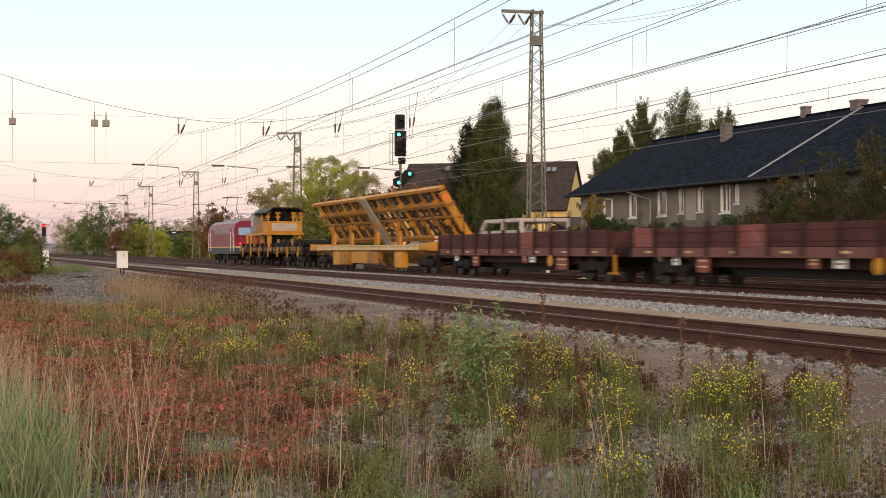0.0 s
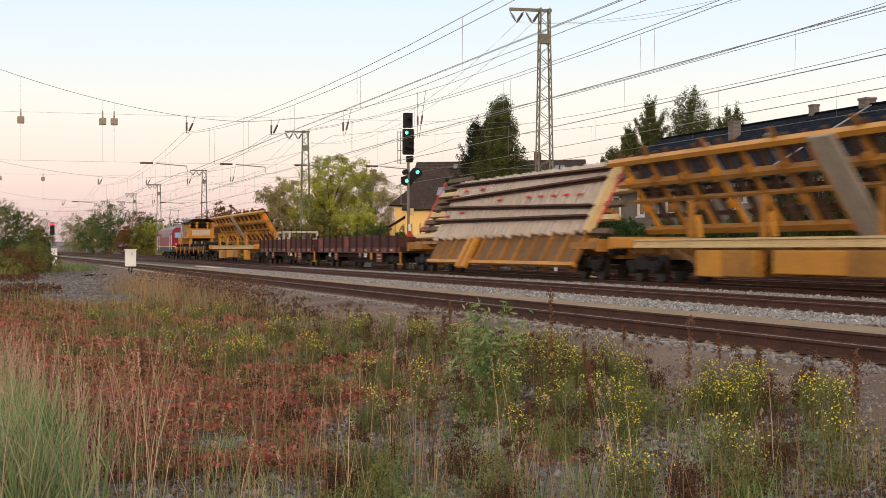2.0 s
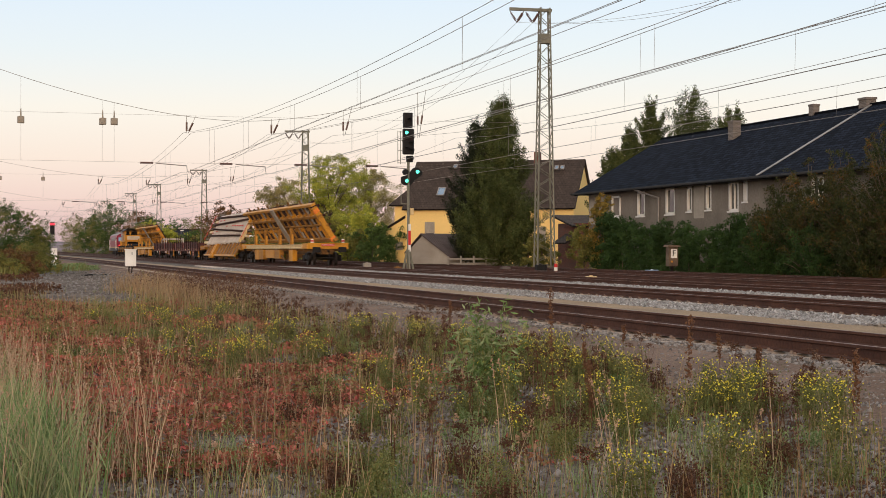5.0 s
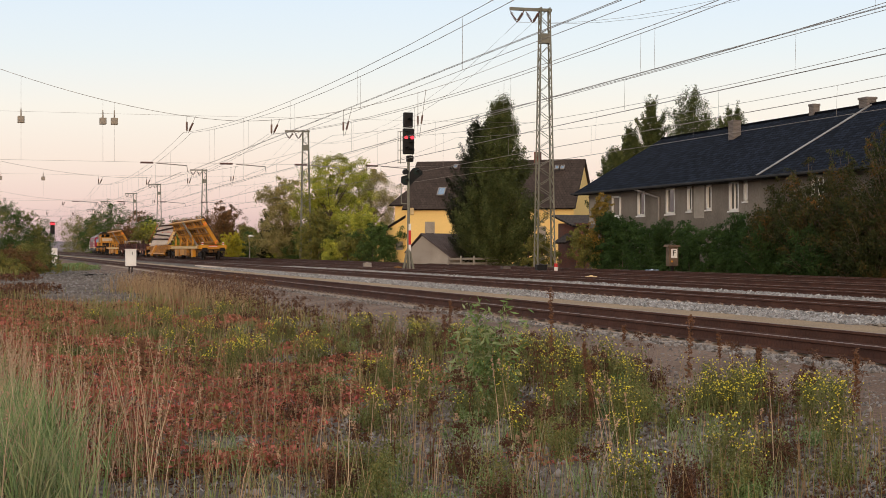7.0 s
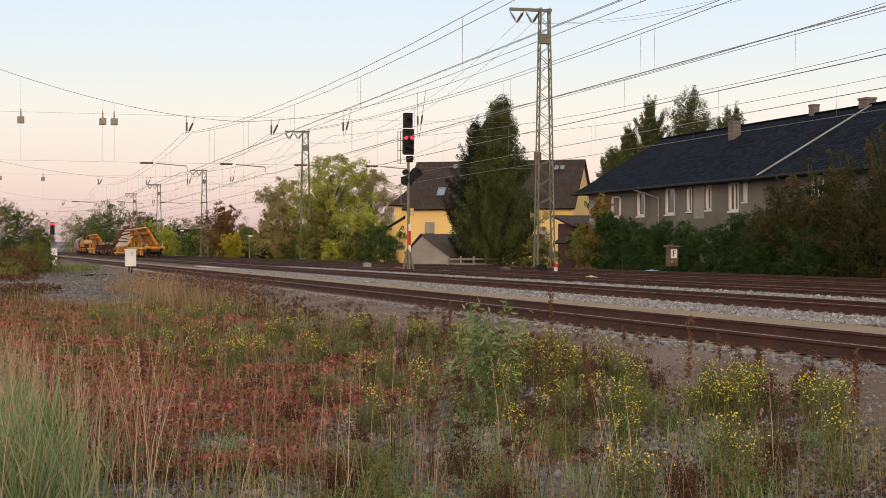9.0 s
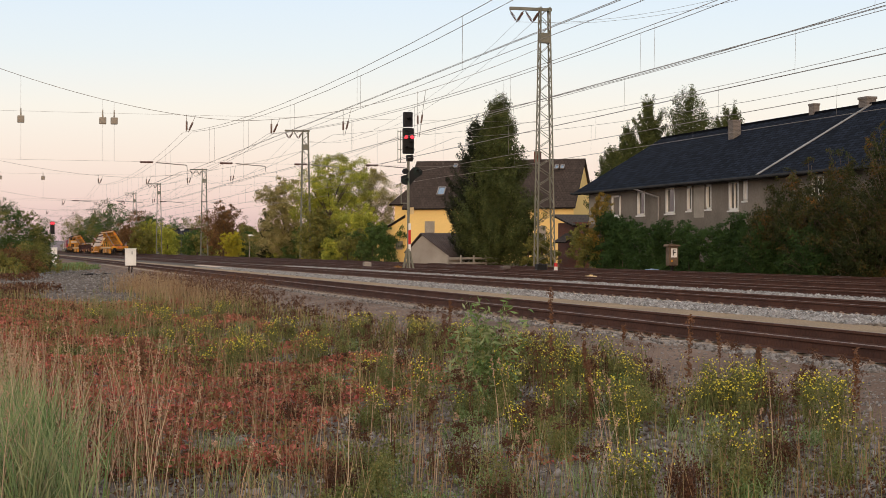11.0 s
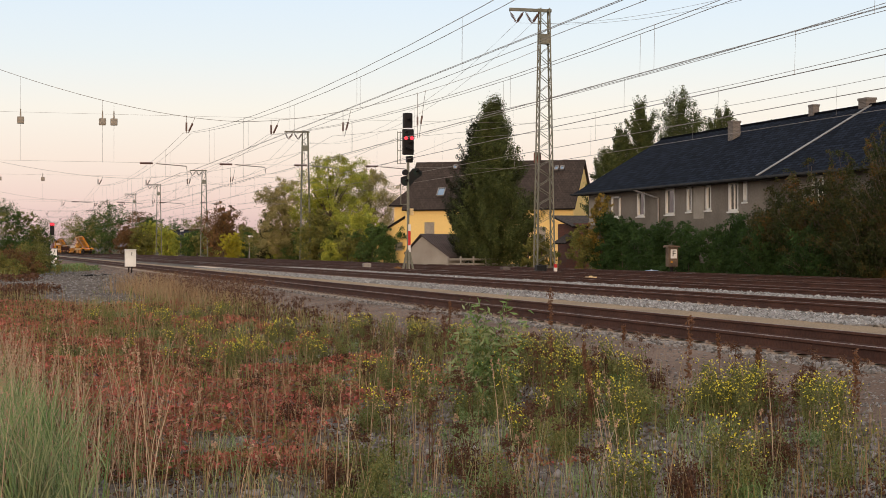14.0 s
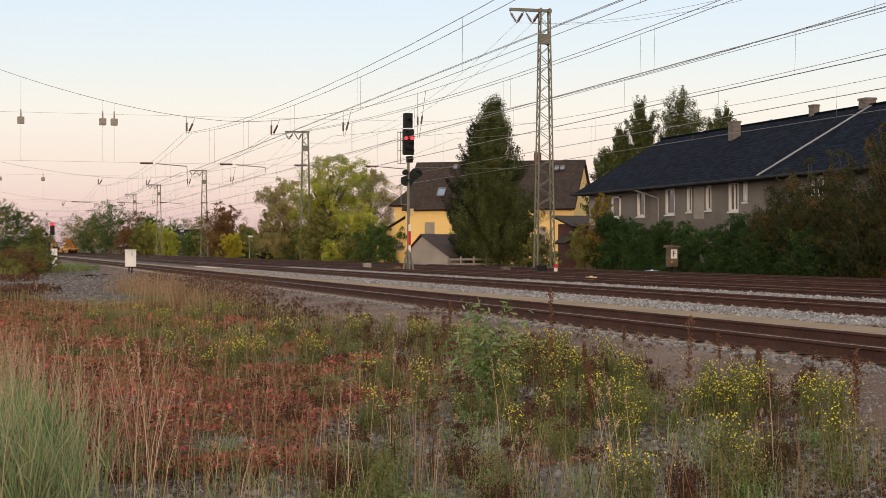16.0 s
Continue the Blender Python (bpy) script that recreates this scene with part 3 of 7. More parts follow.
SUPPORT = [3.0] + MAST_Y
WIRES_X = [11.9, 12.4, 17.3, 17.6, 21.5, 25.9, 29.8]
for x in WIRES_X:
    mess, cont = [], []
    for y0, y1 in zip(SUPPORT, SUPPORT[1:]):
        mess += sag((x, y0, 8.45), (x, y1, 8.45), 1.40 * ((y1 - y0) / 100) ** 2)
        cont += sag((x - 0.15, y0, 5.95), (x + 0.15, y1, 5.95), 0.02, 4)
    wire("messenger_wire", mess, 0.009, "thin sagging messenger wire above a track")
    for off in ((0,) if x in (12.4, 17.6) else (0, 0.06)):
        wire("contact_wire", [(p[0] + off, p[1], p[2]) for p in cont], 0.007, "straight contact wire above a track")
    for y0, y1 in zip(SUPPORT[:4], SUPPORT[1:4]):
        for k in range(1, 8):
            f = k / 8
            y = y0 + (y1 - y0) * f + (1.7 if x in (12.4, 17.6, 25.9) else 0)
            f = (y - y0) / (y1 - y0)
            wire("dropper", [(x, y, 8.45 - 5.6 * ((y1 - y0) / 100) ** 2 * f * (1 - f)), (x + 0.02, y + 0.1, 5.95)], 0.0045, "thin dropper between messenger and contact wire")
for dx in (-1.95, -0.85):
    for y0, y1, z0, z1 in zip([18] + MAST_Y, MAST_Y, [17.0] + MAST_H, MAST_H):
        wire("feeder_wire", sag((MAST_X + dx, y0, z0 - 1.05), (MAST_X + dx, y1, z1 - 1.05), 3.2), 0.009, "sagging feeder wire between mast arms")

SPAN_L = -6.0


def headspan(y, low, drop_tracks, lamps, detail, high=14.7):
    """Cross wires over all the tracks with their hangers, insulators and lamps."""

    def top(x):
        k = (x - 15.5) / (36 - 15.5) if x > 15.5 else (15.5 - x) / 21.5
        return low + (high - low) * abs(k) ** 1.7
    xs = np.linspace(SPAN_L, MAST_X - 0.35, 40)
    wire("headspan_wire", [(x, y, top(x)) for x in xs], 0.016, "heavy sagging cross-span rope over the tracks")
    wire("cross_wire", sag((SPAN_L, y, 9.6), (MAST_X, y, 9.55), 0.05), 0.007, "taut upper cross-span wire")
    wire("cross_wire", sag((SPAN_L, y, 6.62), (MAST_X, y, 6.5), 0.03), 0.007, "taut lower cross-span wire")
    for x in drop_tracks:
        bm = B()
        t = thing("span_insulator", pose(x, y, 0), "brown insulator string hanging from the cross-span rope", "insulator", "span insulators")
        for dx, d2 in ((0, 0), (0.55, 0.45)):
            a, b = Vector((dx, 0, top(x + dx) + 0.06)), Vector((dx - d2, 0, 8.43))
            rod(bm, a, b, 0.016, 6)
        part("hanger", bm, M_WIRE, t)
        for dx, d2 in ((0, 0), (0.55, 0.45)):
            bm = B()
            a, b = Vector((dx, 0, top(x + dx))), Vector((dx - d2, 0, 8.45))
            m_ = a.lerp(b, 0.62)
            rod(bm, m_ - (b - a).normalized() * 0.28, m_ + (b - a).normalized() * 0.28, 0.06, 8)
            part("insulator", bm, M_INSUL, t)
    for x in lamps:
        t = thing("hanging_lamp", pose(x, y, 0), "square grey yard lamp hanging from cross-span wires", "lamp", "yard lamps")
        bm = B()
        box(bm, -0.21, 0.21, -0.21, 0.21, 8.85, 9.27, bevel=0.03)
        part("housing", bm, M_LAMPBOX, t)
        bm = B()
        rod(bm, (0, 0, 9.27), (0, 0, 9.75), 0.05, 8, 0.03)
        part("socket", bm, M_LAMPBOX, t)
        bm = B()
        rod(bm, (0, 0, 9.75), (0, 0, top(x)), 0.008, 5)
        rod(bm, (0, 0, 8.85), (0, 0, 6.55), 0.008, 5)
        part("cable", bm, M_WIRE, t)
    if not detail:
        return
    for x in (9.6, 14.6, 19.4, 24.1):
        bm = B()
        rod(bm, (-0.4, 0, 0), (0.4, 0, 0), 0.06, 8)
        solo("rod_insulator", bm, M_INSUL, "brown rod insulator in the cross wire", "insulator", "rod insulators", m=pose(x, y, 6.52))
        bm = B()
        rod(bm, (0, 0, 0), (1.9, 0, -0.14), 0.03, 6)
        rod(bm, (1.9, 0, -0.14), (1.95, 0, -0.5), 0.02, 6)
        solo("steady_arm", bm, M_WIRE, "slender steady arm holding a contact wire", "arm", "steady arms", m=pose(x + 0.6, y, 6.5))


headspan(MAST_Y[0], 9.25, [12.1, 17.5, 22.2, 27.2], [1.96, 6.9, 7.6], True)
headspan(MAST_Y[1], 9.25, [12.1, 17.5, 22.2, 27.2], [1.3, 6.0], True, 12.7)
for y in MAST_Y[2:5]:
    headspan(y, 9.25, [12.1, 17.5, 22.2, 27.2], [], False, 12.6)
# ---------- the train: each vehicle's origin lies at its rear end on the track's centre ----------
TX = TRACKS[2]


def wheelset(parent, y, r=0.46, x=0.0):
    bm = B()
    for s in (-1, 1):
        rod(bm, (s * 0.685, y, r), (s * 0.82, y, r), r, 24)
        rod(bm, (s * 0.66, y, r), (s * 0.69, y, r), r + 0.03, 24)
        rod(bm, (s * 0.82, y, r), (s * 0.86, y, r), r * 0.35, 12)
    rod(bm, (-0.7, y, r), (0.7, y, r), 0.08, 8)
    return part("wheelset", bm, M_WHEEL, parent)


def bogie(parent, y, base=1.8, r=0.46, axles=2):
    e = B()
    half = base / 2
    for s in (-1, 1):
        x = s * 1.02
        box(e, x - 0.06, x + 0.06, y - half - 0.5, y + half + 0.5, 0.52, 0.72, bevel=0.03)
        for k in range(axles):
            ya = y - half + base * k / (axles - 1)
            box(e, x - 0.1, x + 0.13, ya - 0.17, ya + 0.17, 0.3, 0.62, bevel=0.04)
            for q in (-0.26, 0.26):
                rod(e, (x, ya + q, 0.42), (x, ya + q, 0.72), 0.09, 8)
        box(e, x - 0.08, x + 0.08, y - 0.4, y + 0.4, 0.4, 0.82, bevel=0.04)
    box(e, -1.0, 1.0, y - 0.22, y + 0.22, 0.55, 0.85)
    b = part("bogie", e, M_UNDER, parent, "black two-axle bogie")
    for k in range(axles):
        wheelset(b, y - half + base * k / (axles - 1), r)
    return b


def buffers(parent, y, way, beam_mat, width=1.3, hz=1.06, plate=True):
    for s in (-1, 1):
        bm = B()
        rod(bm, (s * 0.875, y, hz), (s * 0.875, y + way * 0.42, hz), 0.1, 10)
        rod(bm, (s * 0.875, y + way * 0.42, hz), (s * 0.875, y + way * 0.6, hz), 0.075, 10)
        box(bm, s * 0.875 - 0.27, s * 0.875 + 0.27, y + way * 0.58, y + way * 0.63, hz - 0.18, hz + 0.18, bevel=0.02)
        part("buffer", bm, M_UNDER, parent)
    bm = B()
    rod(bm, (0, y, 1.0), (0, y + way * 0.5, 0.95), 0.06, 8)
    rod(bm, (0, y + way * 0.5, 0.95), (0, y + way * 0.45, 0.55), 0.04, 8)
    part("coupling", bm, M_UNDER, parent)


def locomotive():
    t = thing("locomotive", pose(TX, 0, 0), "red electric locomotive with grey roof and dark skirt", "locomotive")
    L = 18.0
    bm = B()
    prof = [(-1.5, 1.35), (-1.5, 3.0), (-1.36, 3.38), (-1.0, 3.62), (1.0, 3.62), (1.36, 3.38), (1.5, 3.0), (1.5, 1.35)]
    prism(bm, prof, "Y", 0.95, L - 0.95)
    # slanted cab fronts
    for v in bm.verts:
        end = -1 if v.co.y < L / 2 else 1
        if v.co.z > 2.2:
            v.co.y -= end * 0.28 * (v.co.z - 2.2)
    part("body", bm, M_LOCO, t, "dark red body")
    bm = B()
    prism(bm, [(-1.52, 0.85), (-1.52, 1.4), (1.52, 1.4), (1.52, 0.85)], "Y", 0.75, L - 0.75)
    part("skirt", bm, M_LOCO_BASE, t, "dark grey frame skirt")
    bm = B()
    for s in (-1, 1):
        box(bm, s * 1.527 - 0.006, s * 1.527 + 0.006, 0.8, L - 0.8, 1.38, 1.48)
    box(bm, -1.5, 1.5, 0.735, 0.75, 1.38, 1.48)
    part("stripe", bm, M_CREAM, t, "cream waist stripe")
    bm = B()
    prism(bm, [(-1.3, 3.45), (-0.95, 3.7), (0.95, 3.7), (1.3, 3.45)], "Y", 1.4, L - 1.4)
    for k in range(5):
        box(bm, -0.7, 0.7, 3.2 + k * 2.2, 4.4 + k * 2.2, 3.68, 3.88, bevel=0.05)
    for k in range(8):
        rod(bm, (0.5 * (-1) ** k, 2.6 + k * 1.5, 3.7), (0.5 * (-1) ** k, 2.6 + k * 1.5, 4.05), 0.07, 8)
    rod(bm, (0, 3.0, 4.1), (0, 13.5, 4.1), 0.02, 6)
    part("roof", bm, M_LOCO_GREY, t, "grey roof with equipment")
    for y in (4.0, 12.4):
        up = y > 8
        bm = B()
        top = 5.9 if up else 4.25
        for sx in (-0.5, 0.5):
            a = (sx, y - 0.9, 3.95)
            k = (sx, y + 0.75, (3.95 + top) / 2)
            q = (sx * 0.9, y - 0.2, top)
            rod(bm, a, k, 0.03, 6)
            rod(bm, k, q, 0.025, 6)
            rod(bm, (sx, y + 2.0, 3.95), (sx, y + 0.75 * 0.9 + 0.3, (3.95 + top) / 2), 0.02, 6)
        rod(bm, (-0.9, y - 0.2, top), (0.9, y - 0.2, top), 0.03, 6)
        rod(bm, (-0.8, y + 0.1, top), (0.8, y + 0.1, top), 0.03, 6)
        part("pantograph", bm, M_UNDER, t)
    for s in (-1, 1):
        for y, w in ((2.15, 0.75), (L - 2.15, 0.75)):
            bm = B()
            box(bm, s * 1.49, s * 1.515, y - w / 2, y + w / 2, 2.25, 3.0)
            part("window", bm, M_GLASS, t)
        bm = B()
        for k in range(6):
            box(bm, s * 1.49, s * 1.52, 4.2 + k * 1.45, 5.3 + k * 1.45, 2.55, 3.1)
        part("grille", bm, M_LOCO_GREY, t)
        for y in (1.25, 2.95, L - 1.25, L - 2.95):
            bm = B()
            rod(bm, (s * 1.56, y, 1.1), (s * 1.56, y, 2.7), 0.025, 6)
            part("handrail", bm, M_WHITE, t)
    for yy, way in ((0.95, -1), (L - 0.95, 1)):
        for s in (-1, 1):
            bm = B()
            m_ = pose(s * 0.68, yy - way * 0.13, 2.72, way * 15.6, 0, 0)
            box(bm, -0.52, 0.52, -0.03, 0.03, -0.34, 0.34, m_, bevel=0.02)
            part("windscreen", bm, M_SKYGLASS, t)
            bm = B()
            rod(bm, (s * 1.05, yy, 1.72), (s * 1.05, yy + way * 0.08, 1.72), 0.08, 14)
            part("lamp", bm, M_REDGLOW if way < 0 else M_WHITE, t)
    for y in (4.3, L - 4.3):
        bogie(t, y, 3.4, 0.62)
    bm = B()
    box(bm, -1.2, 1.2, 6.7, 9.8, 0.35, 0.9, bevel=0.05)
    part("equipment_box", bm, M_UNDER, t)
    buffers(t, 0.75, -1, M_UNDER)
    buffers(t, L - 0.75, 1, M_UNDER)
    return t, L


def machine_wagon():
    t = thing("crane_wagon", pose(TX, 0, 0), "yellow work wagon with a roofed crane cab", "wagon")
    L = 28.0
    bm = B()
    box(bm, -1.3, 1.3, 0.7, L - 0.7, 1.12, 1.3)
    for s in (-1, 1):
        box(bm, s * 1.3 - 0.06, s * 1.3 + 0.06, 0.7, L - 0.7, 1.0, 1.42)
    part("underframe", bm, M_UNDER, t, "sooty underframe")
    for k in range(7):
        for s in (-1, 1):
            bm = B()
            beam(bm, (s * 1.42, 2.0 + k * 3.9, 1.35), (s * 1.42, 2.35 + k * 3.9, 0.7), 0.08, 0.18)
            part("step", bm, M_YELLOW, t)
    for s in (-1, 1):
        for k in range(12):
            bm = B()
            y = 1.2 + k * 2.25
            box(bm, s * 1.4 - 0.04, s * 1.4 + 0.04, y, y + (1.5 if k % 3 else 0.8), 1.08, 1.36, bevel=0.02)
            sp = part("side_panel", bm, M_YELLOW_OLD if k % 2 else M_OCHRE, t)
            if k % 3 == 1:
                for q in range(3):
                    bm = B()
                    beam(bm, (s * 1.445, y + 0.15 + q * 0.45, 1.1), (s * 1.445, y + 0.4 + q * 0.45, 1.34), 0.008, 0.14, up=(0, 0.7, 0.7))
                    part("hazard_stripe", bm, M_BLACK, sp)
            bm = B()
            box(bm, s * 1.25 - 0.12, s * 1.25 + 0.12, y + 0.3, y + 0.75, 1.4, 1.68, bevel=0.03)
            part("fitting", bm, M_UNDER, t)
    YR, YF = 14.7, 21.6
    bm = B()
    box(bm, -1.38, 1.38, YR - 0.15, YF + 0.3, 2.3, 2.48)
    part("platform", bm, M_YELLOW, t)
    for y in (YR + 0.3, YR + 3.4, YF - 0.3):
        for s in (-1, 1):
            bm = B()
            box(bm, s * 1.12 - 0.14, s * 1.12 + 0.14, y - 0.18, y + 0.18, 1.3, 2.3, bevel=0.02)
            part("pedestal", bm, M_YELLOW_OLD if y > YR + 1 else M_YELLOW, t)
    bm = B()
    box(bm, -0.8, 0.8, YR + 0.9, YF - 0.8, 1.3, 2.25, bevel=0.05)
    part("engine", bm, M_UNDER, t, "dark engine block")
    for k, y in enumerate((3.6, 6.2, 9.0, 11.6)):
        bm = B()
        rod(bm, (-0.9, y, 1.62), (0.9, y, 1.62), 0.26, 14)
        part("drum", bm, M_UNDER, t, "dark cable drum")
        for s in (-1, 1):
            bm = B()
            box(bm, s * 1.05 - 0.06, s * 1.05 + 0.06, y - 0.25, y + 0.25, 1.3, 1.95, bevel=0.02)
            part("drum_bracket", bm, M_YELLOW_OLD if k % 2 else M_UNDER, t)
    bm = B()
    box(bm, -1.3, 1.3, YR, YR + 2.2, 2.48, 3.32, bevel=0.03)
    part("housing", bm, M_YELLOW, t, "yellow machine housing")
    bm = B()
    box(bm, -1.28, 1.28, YR + 2.21, YF - 1.7, 2.48, 3.0, bevel=0.03)
    part("housing", bm, M_YELLOW_OLD, t, "worn yellow machine housing")
    bm = B()
    box(bm, -1.0, 0.9, YR - 0.05, YR - 0.002, 2.58, 3.16)
    rad = part("radiator", bm, M_CREAM, t, "cream louvred radiator")
    for k in range(6):
        bm = B()
        box(bm, -0.95, 0.85, YR - 0.08, YR - 0.052, 2.62 + k * 0.09, 2.68 + k * 0.09)
        part("louvre", bm, M_CONCRETE, rad)
    for x in (-1.25, -0.5, 0.67, 1.25):
        bm = B()
        box(bm, x - 0.06, x + 0.06, YR + 0.1, YR + 0.24, 3.32, 4.0)
        box(bm, x - 0.16, x + 0.16, YR + 0.08, YR + 0.26, 3.55, 3.72, bevel=0.02)
        box(bm, x - 0.2, x + 0.2, YR + 0.08, YR + 0.26, 3.88, 4.0, bevel=0.02)
        part("post", bm, M_YELLOW, t)
    for s in (-1, 1):
        bm = B()
        box(bm, s * 1.28 - 0.05, s * 1.28 + 0.05, YR + 2.6, YR + 2.8, 3.0, 4.0)
        part("post", bm, M_YELLOW, t)
        bm = B()
        rod(bm, (s * 1.34, YR - 0.1, 3.45), (s * 1.34, YF - 1.8, 3.45), 0.022, 6)
        part("handrail", bm, M_YELLOW, t)
    bm = B()
    box(bm, -1.0, 1.0, YR + 1.1, YR + 3.6, 3.05, 3.8, bevel=0.05)
    part("cab_interior", bm, M_UNDER, t)
    bm = B()
    prism(bm, [(-1.5, 3.98), (-0.95, 4.34), (0.95, 4.34), (1.5, 3.98), (1.45, 3.92), (0.9, 4.26), (-0.9, 4.26), (-1.45, 3.92)], "Y", YR - 0.35, YF - 1.6)
    part("roof", bm, M_BLACK, t, "dark canopy roof")
    bm = B()
    prism(bm, [(-1.43, 2.48), (-1.43, 3.95), (-0.9, 4.35), (0.9, 4.35), (1.43, 3.95), (1.43, 2.48)], "Y", YF - 1.6, YF)
    part("cab", bm, M_LOCO_GREY, t, "pale grey cab")
    for s in (-1, 1):
        bm = B()
        box(bm, s * 1.42, s * 1.45, YF - 1.4, YF - 0.3, 3.0, 3.8)
        part("window", bm, M_GLASS, t)
    for y in (22.6, 24.4):
        for s in (-1, 1):
            bm = B()
            beam(bm, (s * 1.25, y, 1.35), (s * 1.25, y + 0.2, 2.5), 0.14, 0.26)
            part("support", bm, M_YELLOW, t)
    for y in (2.8, 8.0, L - 8.0, L - 2.8):
        bogie(t, y)
    buffers(t, 0.7, -1, M_YELLOW)
    buffers(t, L - 0.7, 1, M_YELLOW)
    return t, L


def flat_wagon(seed, label, red):
    t = thing("flat_wagon", pose(TX, 0, 0), label, "wagon", "flat wagons")
    rng = random.Random(seed)
    L = 22.6
    bm = B()
    box(bm, -1.3, 1.3, 0.62, L - 0.62, 0.98, 1.22)
    for s in (-1, 1):
        box(bm, s * 0.9 - 0.1, s * 0.9 + 0.1, 4.5, L - 4.5, 0.62, 0.98)
    part("underframe", bm, M_MAROON_DARK, t)
    for s in (-1, 1):
        bm = B()
        box(bm, s * 1.32 - 0.06, s * 1.32 + 0.06, 0.62, L - 0.62, 0.90, 1.19, bevel=0.015)
        bar = part("sole_bar", bm, M_SOLE, t, "faded maroon sole bar")
        for k in range(7):
            bm = B()
            y0 = 1.9 + k * 3.05
            box(bm, s * 1.384 - 0.004, s * 1.384 + 0.004, y0, y0 + 0.45, 1.02, 1.09)
            part("writing", bm, M_CREAM, bar)
        bm = B()
        prism(bm, [(5.0, 0.98), (7.2, 0.34), (L - 7.2, 0.34), (L - 5.0, 0.98)], "X", s * 0.62 - 0.05, s * 0.62 + 0.05)
        part("girder", bm, M_UNDER, t, "black fish-bellied girder")
    bm = B()
    for k in range(60):
        box(bm, -1.25, 1.25, 0.7 + k * 0.353, 1.03 + k * 0.353, 1.22, 1.265)
    part("floor", bm, M_WOOD, t, "worn plank floor")
    n = 11
    step = (L - 1.6) / n
    for s in (-1, 1):
        for k in range(n):
            bm = B()
            y0 = 0.8 + k * step
            box(bm, s * 1.345 - 0.03, s * 1.345 + 0.03, y0 + 0.12, y0 + step - 0.12, 1.2, 1.82, bevel=0.012)
            for q in (1.35, 1.65):
                box(bm, s * 1.375 - 0.02, s * 1.375 + 0.02, y0 + 0.12, y0 + step - 0.12, q, q + 0.07)
            part("side_board", bm, M_MAROON_NEW if rng.random() < red else M_MAROON, t)
        for k in range(n + 1):
            bm = B()
            y0 = 0.8 + k * step
            box(bm, s * 1.4 - 0.06, s * 1.4 + 0.06, y0 - 0.07, y0 + 0.07, 0.95, 1.95, bevel=0.012)
            part("stake_pocket", bm, M_MAROON_DARK, t)
        for k in range(1, n):
            if rng.random() < 0.75:
                bm = B()
                rod(bm, (s * 1.37, 0.8 + k * step, 1.9), (s * 1.37, 0.8 + k * step, 2.55), 0.035, 6, 0.025)
                part("stake", bm, M_MAROON_DARK, t)
        for y, w, hh, m_ in ((5.2, 1.1, 0.55, M_MAROON_NEW), (8.3, 0.5, 0.3, M_WHITE), (10.2, 0.5, 0.32, M_MAROON_NEW), (16.5, 0.8, 0.5, M_MAROON_NEW), (18.6, 0.4, 0.3, M_WHITE)):
            bm = B()
            yy = y + rng.uniform(-0.6, 0.6)
            box(bm, s * 1.3 - 0.02, s * 1.3 + 0.02, yy, yy + w, 0.95 - hh, 0.95)
            p_ = part("plate", bm, m_, t, "lettered plate below the sole bar")
            bm = B()
            for q in range(2):
                box(bm, s * 1.325 - 0.004, s * 1.325 + 0.004, yy + 0.08, yy + w - 0.1, 0.95 - hh * (0.35 + 0.35 * q), 0.95 - hh * (0.35 + 0.35 * q) + 0.05)
            part("writing", bm, M_CREAM if m_ is not M_WHITE else M_BLACK, p_)
    for yy in (0.72, L - 0.72):
        bm = B()
        box(bm, -1.32, 1.32, yy - 0.05, yy + 0.05, 0.9, 1.75, bevel=0.02)
        part("end_board", bm, M_MAROON, t)
    for s in (-1, 1):
        bm = B()
        rod(bm, (s * 1.4, 6.6, 0.72), (s * 1.44, 6.6, 0.72), 0.21, 16)
        part("handwheel", bm, M_YELLOW, t, "yellow brake handwheel")
        bm = B()
        box(bm, s * 1.28 - 0.1, s * 1.28 + 0.1, 0.4, 0.9, 0.3, 0.36)
        box(bm, s * 1.3 - 0.03, s * 1.3 + 0.03, 0.42, 0.5, 0.3, 0.95)
        part("step", bm, M_YELLOW, t)
    for y in (3.2, L - 3.2):
        bogie(t, y)
    bm = B()
    box(bm, -0.5, 0.5, 8.5, 11.0, 0.45, 0.9, bevel=0.04)
    box(bm, -0.55, 0.55, 12.2, 14.6, 0.4, 0.95, bevel=0.04)
    rod(bm, (0.4, 12.5, 0.7), (0.4, 14.0, 0.7), 0.2, 12)
    part("brake_gear", bm, M_UNDER, t)
    buffers(t, 0.62, -1, M_MAROON)
    buffers(t, L - 0.62, 1, M_MAROON)
    return t, L


def table_matrix(x0, z0, x1, z1):
    """Table space: X across from the low edge to the high edge, Y along, Z out of the loaded face."""
    a = Vector((x1 - x0, 0, z1 - z0)).normalized()
    y = Vector((0, 1, 0))
    up = a.cross(y)
    if up.z < 0:
        up = -up
    m = Matrix((a, y, up)).transposed().to_4x4()
    return Matrix.Translation((x0, 0, z0)) @ m


